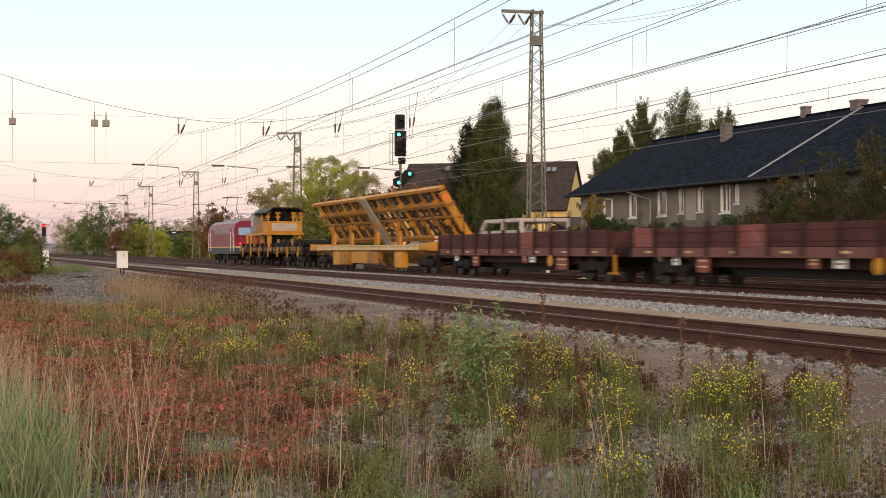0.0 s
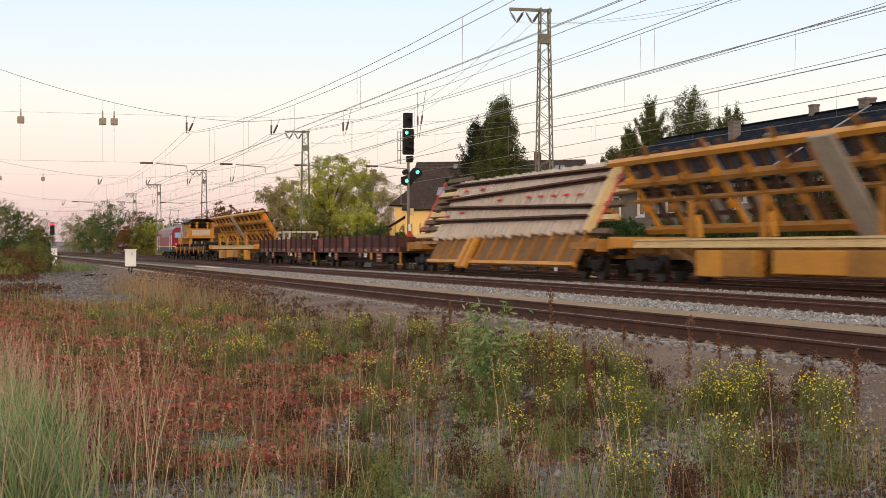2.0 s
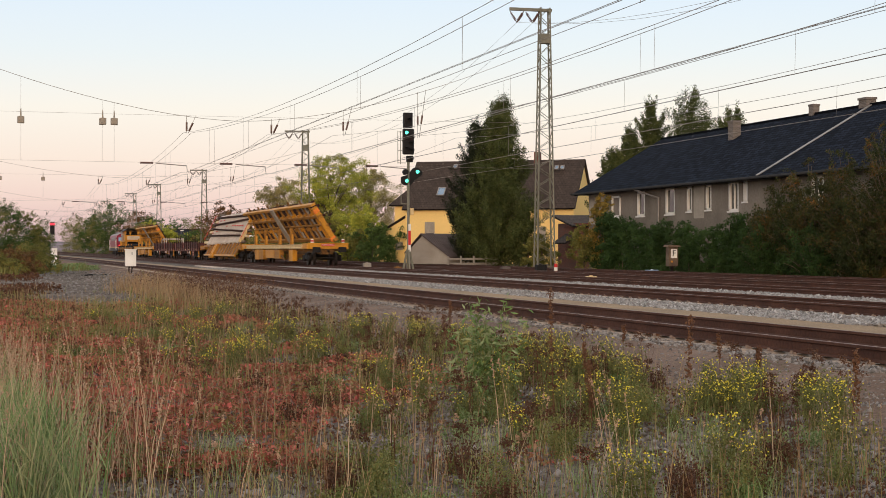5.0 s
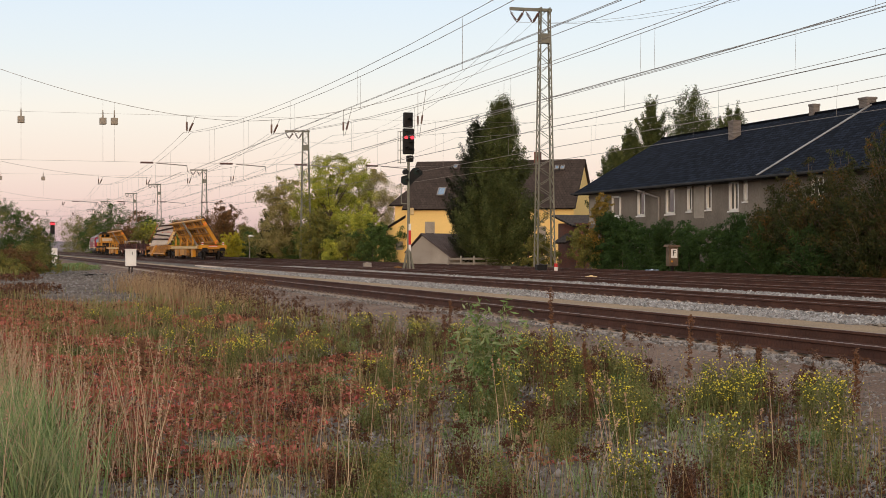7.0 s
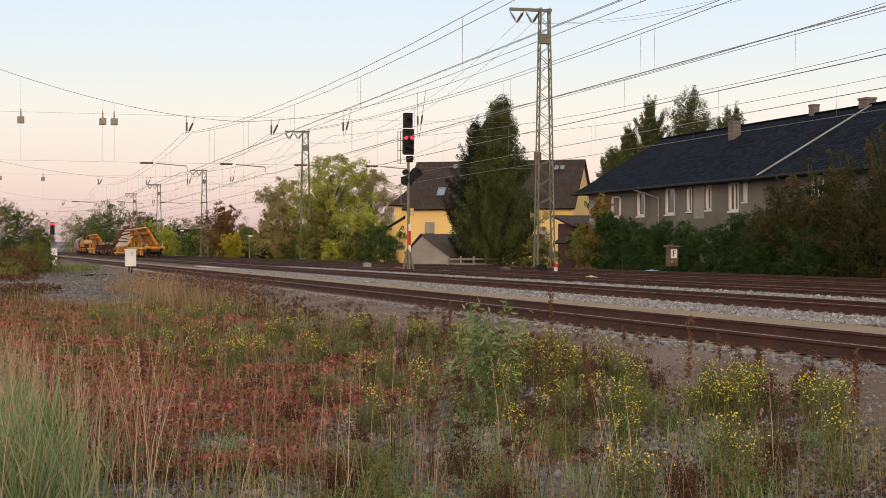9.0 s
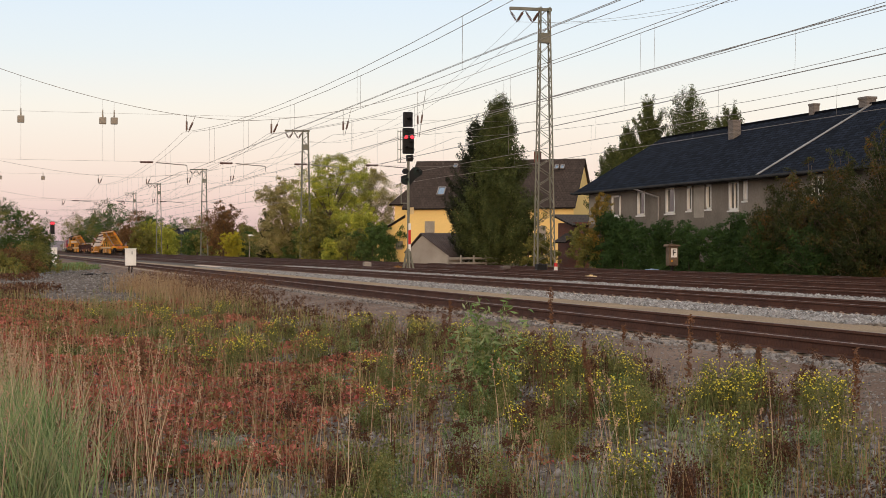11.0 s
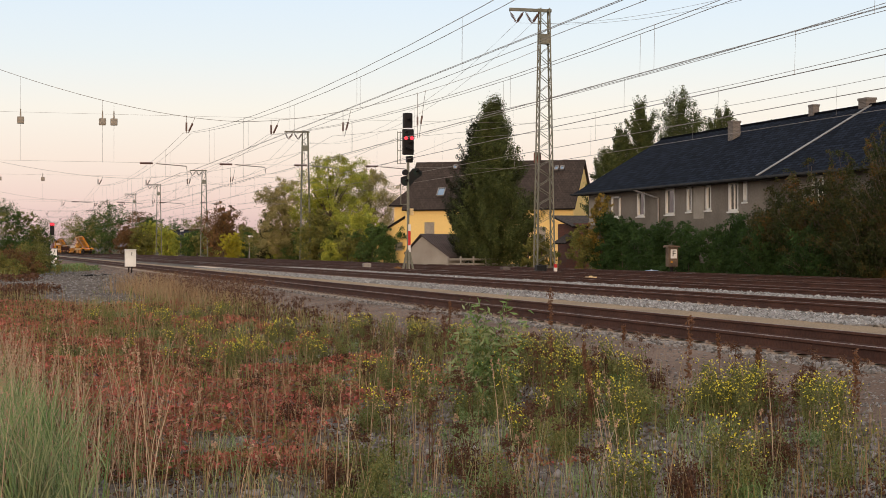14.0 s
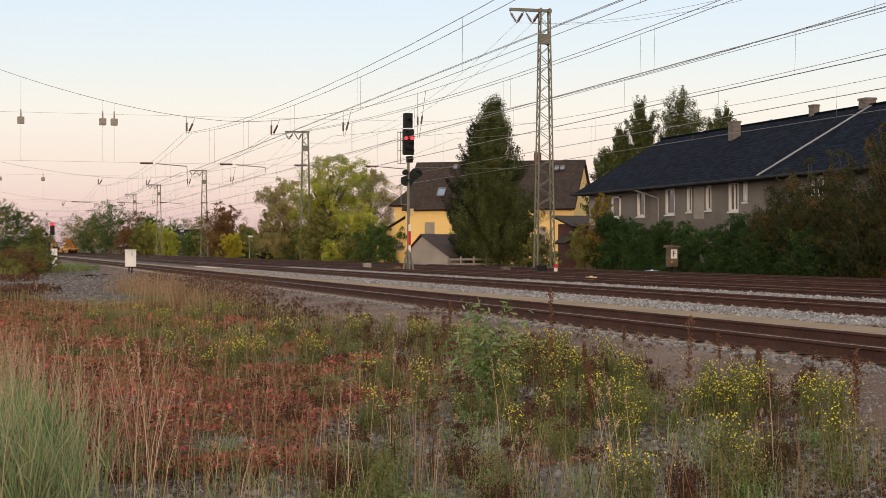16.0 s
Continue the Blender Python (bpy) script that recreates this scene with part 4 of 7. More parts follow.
def carrier(seed, label, over_rear, over_front):
    """Wagon with a tilting table whose framed underside shows, a turnout panel strapped on its far face."""
    t = thing("turnout_wagon", pose(TX, 0, 0), label, "wagon", "turnout wagons")
    L = 30.0
    for s in (-1, 1):
        bm = B()
        prism(bm, [(s * 1.3 + a_, b_) for a_, b_ in ((-0.09, 1.14), (0.09, 1.14), (0.09, 1.2), (0.04, 1.22), (0.04, 1.34), (0.09, 1.36), (0.09, 1.42), (-0.09, 1.42), (-0.09, 1.36), (-0.04, 1.34), (-0.04, 1.22), (-0.09, 1.2))], "Y", 3.2, L - 2.6)
        part("sole_bar", bm, M_CREAM, t, "pale yellow sole bar")
    bm = B()
    box(bm, -0.4, 0.4, 0.8, L - 0.8, 0.75, 1.2)
    for k in range(10):
        box(bm, -1.25, 1.25, 2.5 + k * 2.8, 2.7 + k * 2.8, 0.95, 1.2)
    part("underframe", bm, M_OCHRE, t)
    for yy, s2 in ((0.7, 1), (L - 0.7, -1)):
        bm = B()
        box(bm, -1.4, 1.4, yy - 0.07, yy + 0.25, 1.1, 1.52, bevel=0.03)
        part("headstock", bm, M_YELLOW, t, "bright yellow headstock")
        for x0, x1, n_ in ((-1.42, -1.05, 2.4), (1.05, 1.42, 2.4), (-0.6, 0.6, 2.8)):
            bm = B()
            box(bm, x0, x1, yy + s2 * 0.26, yy + s2 * n_ * 0.7, 1.12, 1.48, bevel=0.05)
            part("end_platform", bm, M_YELLOW, t)
    for x0, x1, mm in ((-0.45, 0.45, M_RED), (-0.42, 0.42, M_WHITE)):
        bm = B()
        if mm is M_RED:
            box(bm, x0, x1, 0.615, 0.632, 1.3, 1.46)
        else:
            box(bm, x0, x1, 0.605, 0.616, 1.355, 1.4)
        part("plate", bm, mm, t)
    for s in (-1, 1):
        bm = B()
        box(bm, s * 1.05 - 0.09, s * 1.05 + 0.09, 0.66, 0.8, 1.52, 1.78, bevel=0.02)
        lamp = part("tail_lamp", bm, M_WHITE, t, "white and red tail marker")
        bm = B()
        box(bm, s * 1.05 - 0.092, s * 1.05 + 0.092, 0.655, 0.805, 1.60, 1.70)
        part("band", bm, M_RED, lamp)
    # boxes under the frame
    for s in (-1, 1):
        for y0, y1, z0, mm in ((18.5, 20.6, 0.3, M_YELLOW_OLD), (20.7, 22.4, 0.28, M_YELLOW), (13.6, 17.4, 0.42, M_YELLOW), (11.2, 13.5, 0.4, M_YELLOW_OLD), (5.9, 7.4, 0.25, M_YELLOW)):
            bm = B()
            box(bm, s * 1.22 - 0.2, s * 1.22 + 0.14, y0, y1, z0, 1.06, bevel=0.03)
            bx = part("equipment_box", bm, mm, t)
            bm = B()
            if mm is M_YELLOW and y0 > 13 and y0 < 14:
                box(bm, s * 1.365, s * 1.372, y0 + 2.2, y0 + 3.5, 0.82, 0.98)
                part("sign", bm, M_RED, bx)
                bm = B()
                for q in range(3):
                    box(bm, s * 1.365, s * 1.371, y0 + 2.5, y0 + 3.4, 0.5 + q * 0.09, 0.53 + q * 0.09)
                part("writing", bm, M_WHITE, bx)
                bm = B()
                box(bm, s * 1.365, s * 1.372, y0 + 0.2, y0 + 0.6, 0.5, 0.66)
                part("sign", bm, M_WHITE, bx)
            elif y0 > 11 and y0 < 12:
                box(bm, s * 1.365, s * 1.372, y0 + 0.4, y0 + 1.6, 0.5, 0.85)
                part("grille", bm, M_UNDER, bx)
            else:
                box(bm, s * 1.365, s * 1.372, y0 + 0.3, y0 + 0.7, 0.68, 0.86)
                part("label_plate", bm, M_WHITE, bx)
        bm = B()
        beam(bm, (s * 1.3, 9.8, 0.35), (s * 1.3, 14.0, 1.2), 0.06, 0.14)
        beam(bm, (s * 1.3, 24.5, 1.2), (s * 1.3, 21.5, 0.4), 0.06, 0.14)
        part("truss", bm, M_OCHRE, t)
    # tilted table: high edge on the near side, low edge on the far side
    m = table_matrix(0.55, 1.72, -1.0, 4.2)
    W = math.hypot(1.55, 2.48)
    ya, yb = over_rear, L + over_front
    for a, w, hh, mm in ((0.12, 0.2, 0.26, M_YELLOW_OLD), (1.25, 0.09, 0.16, M_YELLOW_OLD), (2.0, 0.14, 0.34, M_YELLOW_OLD), (W - 0.08, 0.16, 0.3, M_YELLOW)):
        bm = B()
        skew = 0.35 * (a / W)
        box(bm, a - w / 2, a + w / 2, ya + a * 0.1, yb - 0.4, -hh, 0, m)
        part("longitudinal", bm, mm, t)
    n = 13
    for k in range(n):
        y = ya + 2.6 + k * (yb - ya - 4.0) / (n - 1)
        bm = B()
        box(bm, 0.1, W, y - 0.075, y + 0.075, -0.16, -0.03, m, bevel=0.015)
        box(bm, 0.9, 1.15, y - 0.14, y + 0.14, -0.3, 0, m, bevel=0.02)
        box(bm, 1.85, 2.25, y - 0.13, y + 0.13, -0.34, -0.02, m, bevel=0.02)
        part("cross_member", bm, M_YELLOW_OLD if k % 3 else M_YELLOW, t)
        if k % 2:
            bm = B()
            box(bm, W + 0.02, W + 0.34, y - 0.07, y + 0.07, -0.12, 0.0, m)
            part("stop", bm, M_OCHRE, t)
    for y in (ya + 0.5, 15.8):
        bm = B()
        box(bm, 0.0, W - 0.25, y - 0.14, y + 0.14, -0.36, 0.0, m, bevel=0.04)
        e = part("end_beam", bm, M_YELLOW, t, "orange-yellow cross beam")
        for a0 in (0.05, W - 0.7):
            bm = B()
            box(bm, a0, a0 + 0.3, y - 0.15, y + 0.15, -0.37, 0.01, m, bevel=0.03)
            part("cap", bm, M_ORANGE, e)
    bm = B()
    for k in range(4):
        box(bm, -0.15, W + 0.05, 14.2 + k * 0.34, 14.48 + k * 0.34, -0.5, -0.40, m, bevel=0.03)
    part("walkway", bm, M_LAMPBOX, t, "grey metal walkway planks")
    for y in (7.2, 12.0, 18.2, 23.0):
        bm = B()
        box(bm, -1.36, -1.2, y - 0.08, y + 0.08, 1.4, 2.6)
        part("upright", bm, M_YELLOW_OLD, t)
        bm = B()
        beam(bm, (-1.3, y - 0.7, 1.42), (-1.25, y - 0.4, 2.1), 0.12, 0.16)
        part("prop", bm, M_YELLOW, t)
    rng = random.Random(seed)
    # the load on the far face: a turnout panel with long, widely spaced timbers
    y = ya + 1.2
    while y < yb - 0.5:
        bm = B()
        box(bm, 0.15 + rng.uniform(-0.05, 0.05), W + 0.05 + rng.uniform(-0.1, 0.1), y - 0.1, y + 0.1, 0.02, 0.18, m, bevel=0.015)
        part("sleeper", bm, M_TIE if rng.random() < 0.9 else M_SHED, t)
        y += rng.uniform(0.8, 1.25)
    for a0, a1 in ((0.5, 0.45), (1.1, 1.3), (1.8, 1.7), (2.55, 2.4)):
        bm = B()
        beam(bm, m @ Vector((a0, ya + 0.9, 0.27)), m @ Vector((a1, yb - 0.2, 0.27)), 0.08, 0.15)
        part("rail", bm, M_RAIL, t)
    bogie(t, 2.7)
    bogie(t, L - 2.7)
    buffers(t, 0.7, -1, M_YELLOW)
    buffers(t, L - 0.7, 1, M_YELLOW)
    return t, L


def panel_wagon():
    """Wagon whose table tips towards the near side, with a concrete-sleeper turnout panel in full view."""
    t = thing("turnout_wagon", pose(TX, 0, 0), "yellow wagon with a tilted concrete-sleeper turnout panel", "wagon", "turnout wagons")
    L = 28.2
    bm = B()
    box(bm, -0.4, 0.4, 0.8, L - 0.8, 0.75, 1.2)
    for yy in (0.7, L - 0.95):
        box(bm, -1.35, 1.35, yy, yy + 0.25, 1.0, 1.45, bevel=0.03)
    box(bm, -1.3, 1.3, 0.8, 3.6, 1.1, 1.35)
    box(bm, -1.3, 1.3, L - 3.6, L - 0.8, 1.1, 1.35)
    part("underframe", bm, M_YELLOW_OLD, t)
    # low skirt table, tipped outwards
    m = table_matrix(-1.55, 0.55, 0.35, 4.25)
    W = math.hypot(1.9, 3.7)
    y0, y1 = 2.5, L - 5.6
    yc = 16.4
    for a, b in ((y0, yc - 0.9), (yc + 0.9, y1)):
        bm = B()
        box(bm, 0.0, 1.5, a, b, -0.08, -0.02, m)
        part("skirt_panel", bm, M_OCHRE, t, "dirty ochre steel skirt")
        bm = B()
        box(bm, -0.08, 0.06, a, b, -0.1, 0.08, m)
        part("lip", bm, M_YELLOW, t)
        k = a + 0.2
        while k < b:
            bm = B()
            box(bm, 0.0, 1.6, k - 0.08, k + 0.08, -0.02, 0.07, m)
            part("rib", bm, M_YELLOW_OLD, t)
            k += 1.75
        k = a + 1.0
        while k < b:
            bm = B()
            box(bm, -1.35, -1.1, k - 0.12, k + 0.12, 0.25, 0.6)
            part("foot", bm, M_OCHRE, t)
            k += 3.2
    for dy, w in ((0.35, 0.45), (-0.55, 0.5)):
        bm = B()
        box(bm, -0.35, 1.3, yc + dy - w / 2, yc + dy + w / 2, 0.0, 0.22, m, bevel=0.03)
        part("bracket", bm, M_YELLOW, t, "yellow hinge bracket")
    # frame behind the panel
    for a in (1.0, 2.2, 3.2, W - 0.5):
        bm = B()
        box(bm, a - 0.08, a + 0.08, y0 - 1.0, L - 1.2, -0.3, -0.04, m)
        part("longitudinal", bm, M_YELLOW_OLD, t)
    for k in range(13):
        y = y0 + 0.2 + k * (L - 5.2) / 12
        bm = B()
        box(bm, 0.9, W - 0.2, y - 0.08, y + 0.08, -0.2, -0.02, m)
        part("cross_member", bm, M_OCHRE, t)
    # timber packing at the leading end
    for k in range(9):
        bm = B()
        box(bm, 1.2 + k * 0.38, 1.42 + k * 0.38, y1 - 1.0, L - 1.6 - k * 0.12, 0.0, 0.14, m)
        part("plank", bm, M_WOOD if k % 3 else M_CREAM, t)
    # concrete sleepers, one by one; the row narrows towards the leading end
    n = int((y1 + 0.4 - y0) / 0.62)
    for k in range(n):
        y = y0 + 0.2 + k * 0.62
        f = k / (n - 1)
        bm = B()
        wob = 0.035 * math.sin(k * 1.7) + (0.05 if k % 2 else -0.02)
        box(bm, 1.18 - 0.15 * f + wob, W - 0.02 + wob * 0.5, y - 0.12, y + 0.12, 0.04, 0.26, m, bevel=0.03)
        part("sleeper", bm, M_CONCRETE, t)
    for a0, a1 in ((3.72, 3.85), (3.34, 3.05), (2.19, 2.65), (1.77, 1.92)):
        bm = B()
        for dx, w, z0, z1 in ((0, 0.15, 0.30, 0.33), (0, 0.03, 0.33, 0.44), (0, 0.075, 0.44, 0.475)):
            p, q = m @ Vector((a0, y0 - 0.2, (z0 + z1) / 2)), m @ Vector((a1, y1 + 0.6, (z0 + z1) / 2))
            beam(bm, p, q, w, z1 - z0, up=m.to_3x3() @ Vector((0, 0, 1)))
        part("rail", bm, M_RAIL, t)
    rng = random.Random(3)
    for a, y in ((2.75, 4.5), (2.78, 6.0), (2.8, 7.5), (2.82, 9.0), (2.84, 10.6), (2.85, 14.5), (3.5, 18.0), (3.5, 20.5), (2.35, 19.5), (2.2, 21.8), (3.3, 21.8)):
        bm = B()
        box(bm, a - 0.05, a + 0.05, y - 0.26, y + 0.26, 0.3, 0.38, m, bevel=0.03)
        part("clamp", bm, M_RED, t, "red packing clamp")
    for y in (y0 - 0.25,):
        bm = B()
        box(bm, 1.2, W, y - 0.22, y + 0.22, 0.02, 0.34, m, bevel=0.04)
        part("end_sleeper", bm, M_CREAM, t, "pale end timber")
    for y in (0.6, L - 3.7):
        bm = B()
        beam(bm, m @ Vector((1.4, y, 0.5)), m @ Vector((W - 0.1, y, 0.5)), 0.16, 0.03, up=m.to_3x3() @ Vector((0, 0, 1)))
        part("strap", bm, M_RED, t, "red lashing strap")
    for k in range(6):
        bm = B()
        box(bm, 1.2 + k * 0.55, 1.4 + k * 0.55, 0.3, y0 + 1, -0.05, 0.12, m)
        part("plank", bm, M_CREAM if k % 2 else M_WOOD, t)
    bogie(t, 2.6)
    bogie(t, L - 2.6)
    buffers(t, 0.7, -1, M_YELLOW)
    buffers(t, L - 0.7, 1, M_YELLOW)
    return t, L


def loading_frame():
    """Cream steel frame with sloped ends, lying on a flat wagon."""
    t = thing("loading_frame", pose(TX, 0, 1.27), "cream steel loading frame on a flat wagon", "frame")
    L = 5.6
    for s in (-1, 1):
        x = s * 1.0
        for p, q in (((x, 0, 0.05), (x, L, 0.05)), ((x, 0.0, 1.08), (x, L - 0.9, 1.08)), ((x, L - 0.9, 1.08), (x, L + 0.6, 0.05)), ((x, 0.05, 0.05), (x, 0.05, 1.08)), ((x, 2.4, 0.05), (x, 2.4, 1.08)), ((x, 0.0, 0.6), (x, L - 0.2, 0.6))):
            bm = B()
            beam(bm, p, q, 0.14, 0.14)
            part("bar", bm, M_CONCRETE, t)
    for y in (0.05, 2.4, L - 0.9):
        bm = B()
        beam(bm, (-1.0, y, 1.08), (1.0, y, 1.08), 0.12, 0.12)
        part("cross_bar", bm, M_CONCRETE, t)
    bm = B()
    box(bm, -0.9, 0.9, 0.2, L - 1.2, 0.98, 1.02)
    part("deck", bm, M_CONCRETE, t)
    return t


TRAIN = [(carrier(1, "yellow turnout wagon with tilted girder table at the train's tail", -0.2, 0.6)[0], 0.0),
         (panel_wagon()[0], 30.0),
         (flat_wagon(11, "maroon flat wagon with stakes and faded red boards", 0.25)[0], 58.6),
         (flat_wagon(12, "maroon flat wagon with low dropped sides", 0.12)[0], 81.6),
         (carrier(2, "yellow turnout wagon with tilted girder table behind the crane wagon", -0.6, 0.3)[0], 104.4),
         (machine_wagon()[0], 135.8),
         (locomotive()[0], 164.3)]
LOAD = loading_frame()
# ---------- grey railway house behind the hedge ----------
def window(parent, x, y0, y1, z0, z1, bars=True, dark=True):
    """A white framed window in a wall that faces -X."""
    bm = B()
    for a, b, c, d in ((y0, y0 + 0.17, z0, z1), (y1 - 0.17, y1, z0, z1), (y0, y1, z0, z0 + 0.12), (y0, y1, z1 - 0.12, z1)):
        box(bm, x - 0.03, x + 0.12, a, b, c, d)
    if bars:
        box(bm, x, x + 0.1, (y0 + y1) / 2 - 0.025, (y0 + y1) / 2 + 0.025, z0, z1)
    w = part("window", bm, M_WHITE, parent, "white wooden window frame")
    bm = B()
    box(bm, x + 0.08, x + 0.1, y0 + 0.1, y1 - 0.1, z0 + 0.1, z1 - 0.1)
    part("pane", bm, M_GLASS if dark else M_SKYGLASS, w)
    bm = B()
    box(bm, x - 0.12, x + 0.05, y0 - 0.06, y1 + 0.06, z0 - 0.08, z0)
    part("sill", bm, M_WHITE, w)
    return w


def wall_with_holes(bm, x0, x1, ya, yb, za, zb, holes):
    """A wall facing -X, from ya to yb, with openings (y0, y1, z0, z1) through it."""
    cuts = sorted(holes)
    y = ya
    for y0, y1, z0, z1 in cuts:
        box(bm, x0, x1, y, y0, za, zb)
        box(bm, x0, x1, y0, y1, za, z0)
        box(bm, x0, x1, y0, y1, z1, zb)
        y = y1
    box(bm, x0, x1, y, yb, za, zb)


def grey_house():
    t = thing("railway_house", pose(40, 0, -0.4), "long grey rendered house with a dark slate roof", "house")
    X0 = 0.0
    ya, yb = 44.0, 105.2
    HOLES = [(82.0, 83.3, 3.62, 5.28), (85.5, 86.3, 3.75, 5.2), (88.2, 88.95, 3.72, 5.2), (90.65, 92.1, 3.62, 5.22), (95.3, 96.6, 3.6, 5.16), (80.9, 81.45, 4.1, 5.25), (60, 61.3, 3.65, 5.2), (66, 67.3, 3.65, 5.2), (72.5, 73.8, 3.65, 5.2)]
    bm = B()
    wall_with_holes(bm, X0, X0 + 0.4, ya, yb, 0, 5.55, HOLES)
    box(bm, 0.4, 11.6, ya, ya + 0.4, 0, 5.55)
    box(bm, 11.6, 12, ya, yb, 0, 5.55)
    prism(bm, [(0.4, 0), (11.6, 0), (11.6, 5.3), (6, 8.9), (0.4, 5.3)], "Y", yb - 0.4, yb)
    part("wall", bm, M_RENDERED, t, "stained grey render")
    bm = B()
    box(bm, 0.6, 11.4, ya + 0.6, yb - 0.6, 0.1, 0.2)
    box(bm, 0.6, 11.4, ya + 0.6, yb - 0.6, 5.3, 5.4)
    part("inner_floor", bm, M_WOOD, t)
    bm = B()
    for y0, y1, z0, z1 in ((86.5, 87.9, 3.3, 5.3), (102.0, 105.1, 3.2, 5.2)):
        bm = B()
        box(bm, -0.012, 0.002, y0, y1, z0, z1)
        part("render_patch", bm, M_PATCH, t)
    for y0, y1, z0, z1 in HOLES:
        window(t, X0 + 0.05, y0, y1, z0, z1, bars=y0 == 82.0 or y0 < 80)
    window(t, X0 - 0.05, 99.3, 100.8, 3.6, 5.0, bars=False)
    # roof
    bm = B()
    slab(bm, (-0.75, yb + 1.2, 5.35), (-0.75, ya - 1, 5.35), (6.0, ya - 1, 9.32), (6.0, yb + 1.2, 9.32), 0.18)
    part("roof", bm, M_SLATE, t, "dark blue-grey slate roof")
    bm = B()
    slab(bm, (12.75, ya - 1, 5.35), (12.75, yb + 1.2, 5.35), (6.0, yb + 1.2, 9.32), (6.0, ya - 1, 9.32), 0.18)
    part("roof", bm, M_SLATE, t)
    bm = B()
    prism(bm, [(5.82, 9.22), (6.18, 9.22), (6.1, 9.38), (5.9, 9.38)], "Y", ya - 1, yb + 1.2)
    part("ridge", bm, M_SLATE, t)
    bm = B()
    beam(bm, (-0.7, 78.4, 5.42), (5.9, 78.0, 9.30), 0.3, 0.04, up=(-0.5, 0, 1))
    part("valley", bm, M_ZINC, t, "grey zinc flashing strip across the slates")
    bm = B()
    prism(bm, [(-0.95, 5.36), (-0.93, 5.27), (-0.86, 5.22), (-0.79, 5.27), (-0.77, 5.36), (-0.79, 5.36), (-0.86, 5.25), (-0.93, 5.36)], "Y", ya - 1, yb + 1.2)
    part("gutter", bm, M_LOCO_BASE, t)
    bm = B()
    rod(bm, (-0.85, 95.0, 5.25), (-0.1, 92.9, 4.65), 0.06, 8)
    rod(bm, (-0.1, 92.9, 4.7), (-0.1, 92.9, 0.3), 0.06, 8)
    part("downpipe", bm, M_ZINC, t)
    # eave board in near-black: the shade under the eaves is put into its colour
    bm = B()
    box(bm, -0.7, -0.1, ya, yb, 5.2, 5.26)
    part("shaded_soffit", bm, M_UNDER, t)
    for x, y, z0, w, z1 in ((4.4, 91.6, 7.9, 0.36, 9.3), (6.0, 84.5, 9.0, 0.28, 9.75), (6.0, 78.6, 9.0, 0.42, 9.6)):
        bm = B()
        brick_box(bm, x - w * 0.7, x + w * 0.7, y - w, y + w, z0, z1)
        brick_box(bm, x - w * 0.8, x + w * 0.8, y - w * 1.1, y + w * 1.1, z1, z1 + 0.12)
        part("chimney", bm, M_CHIM, t)
    return t


grey_house()


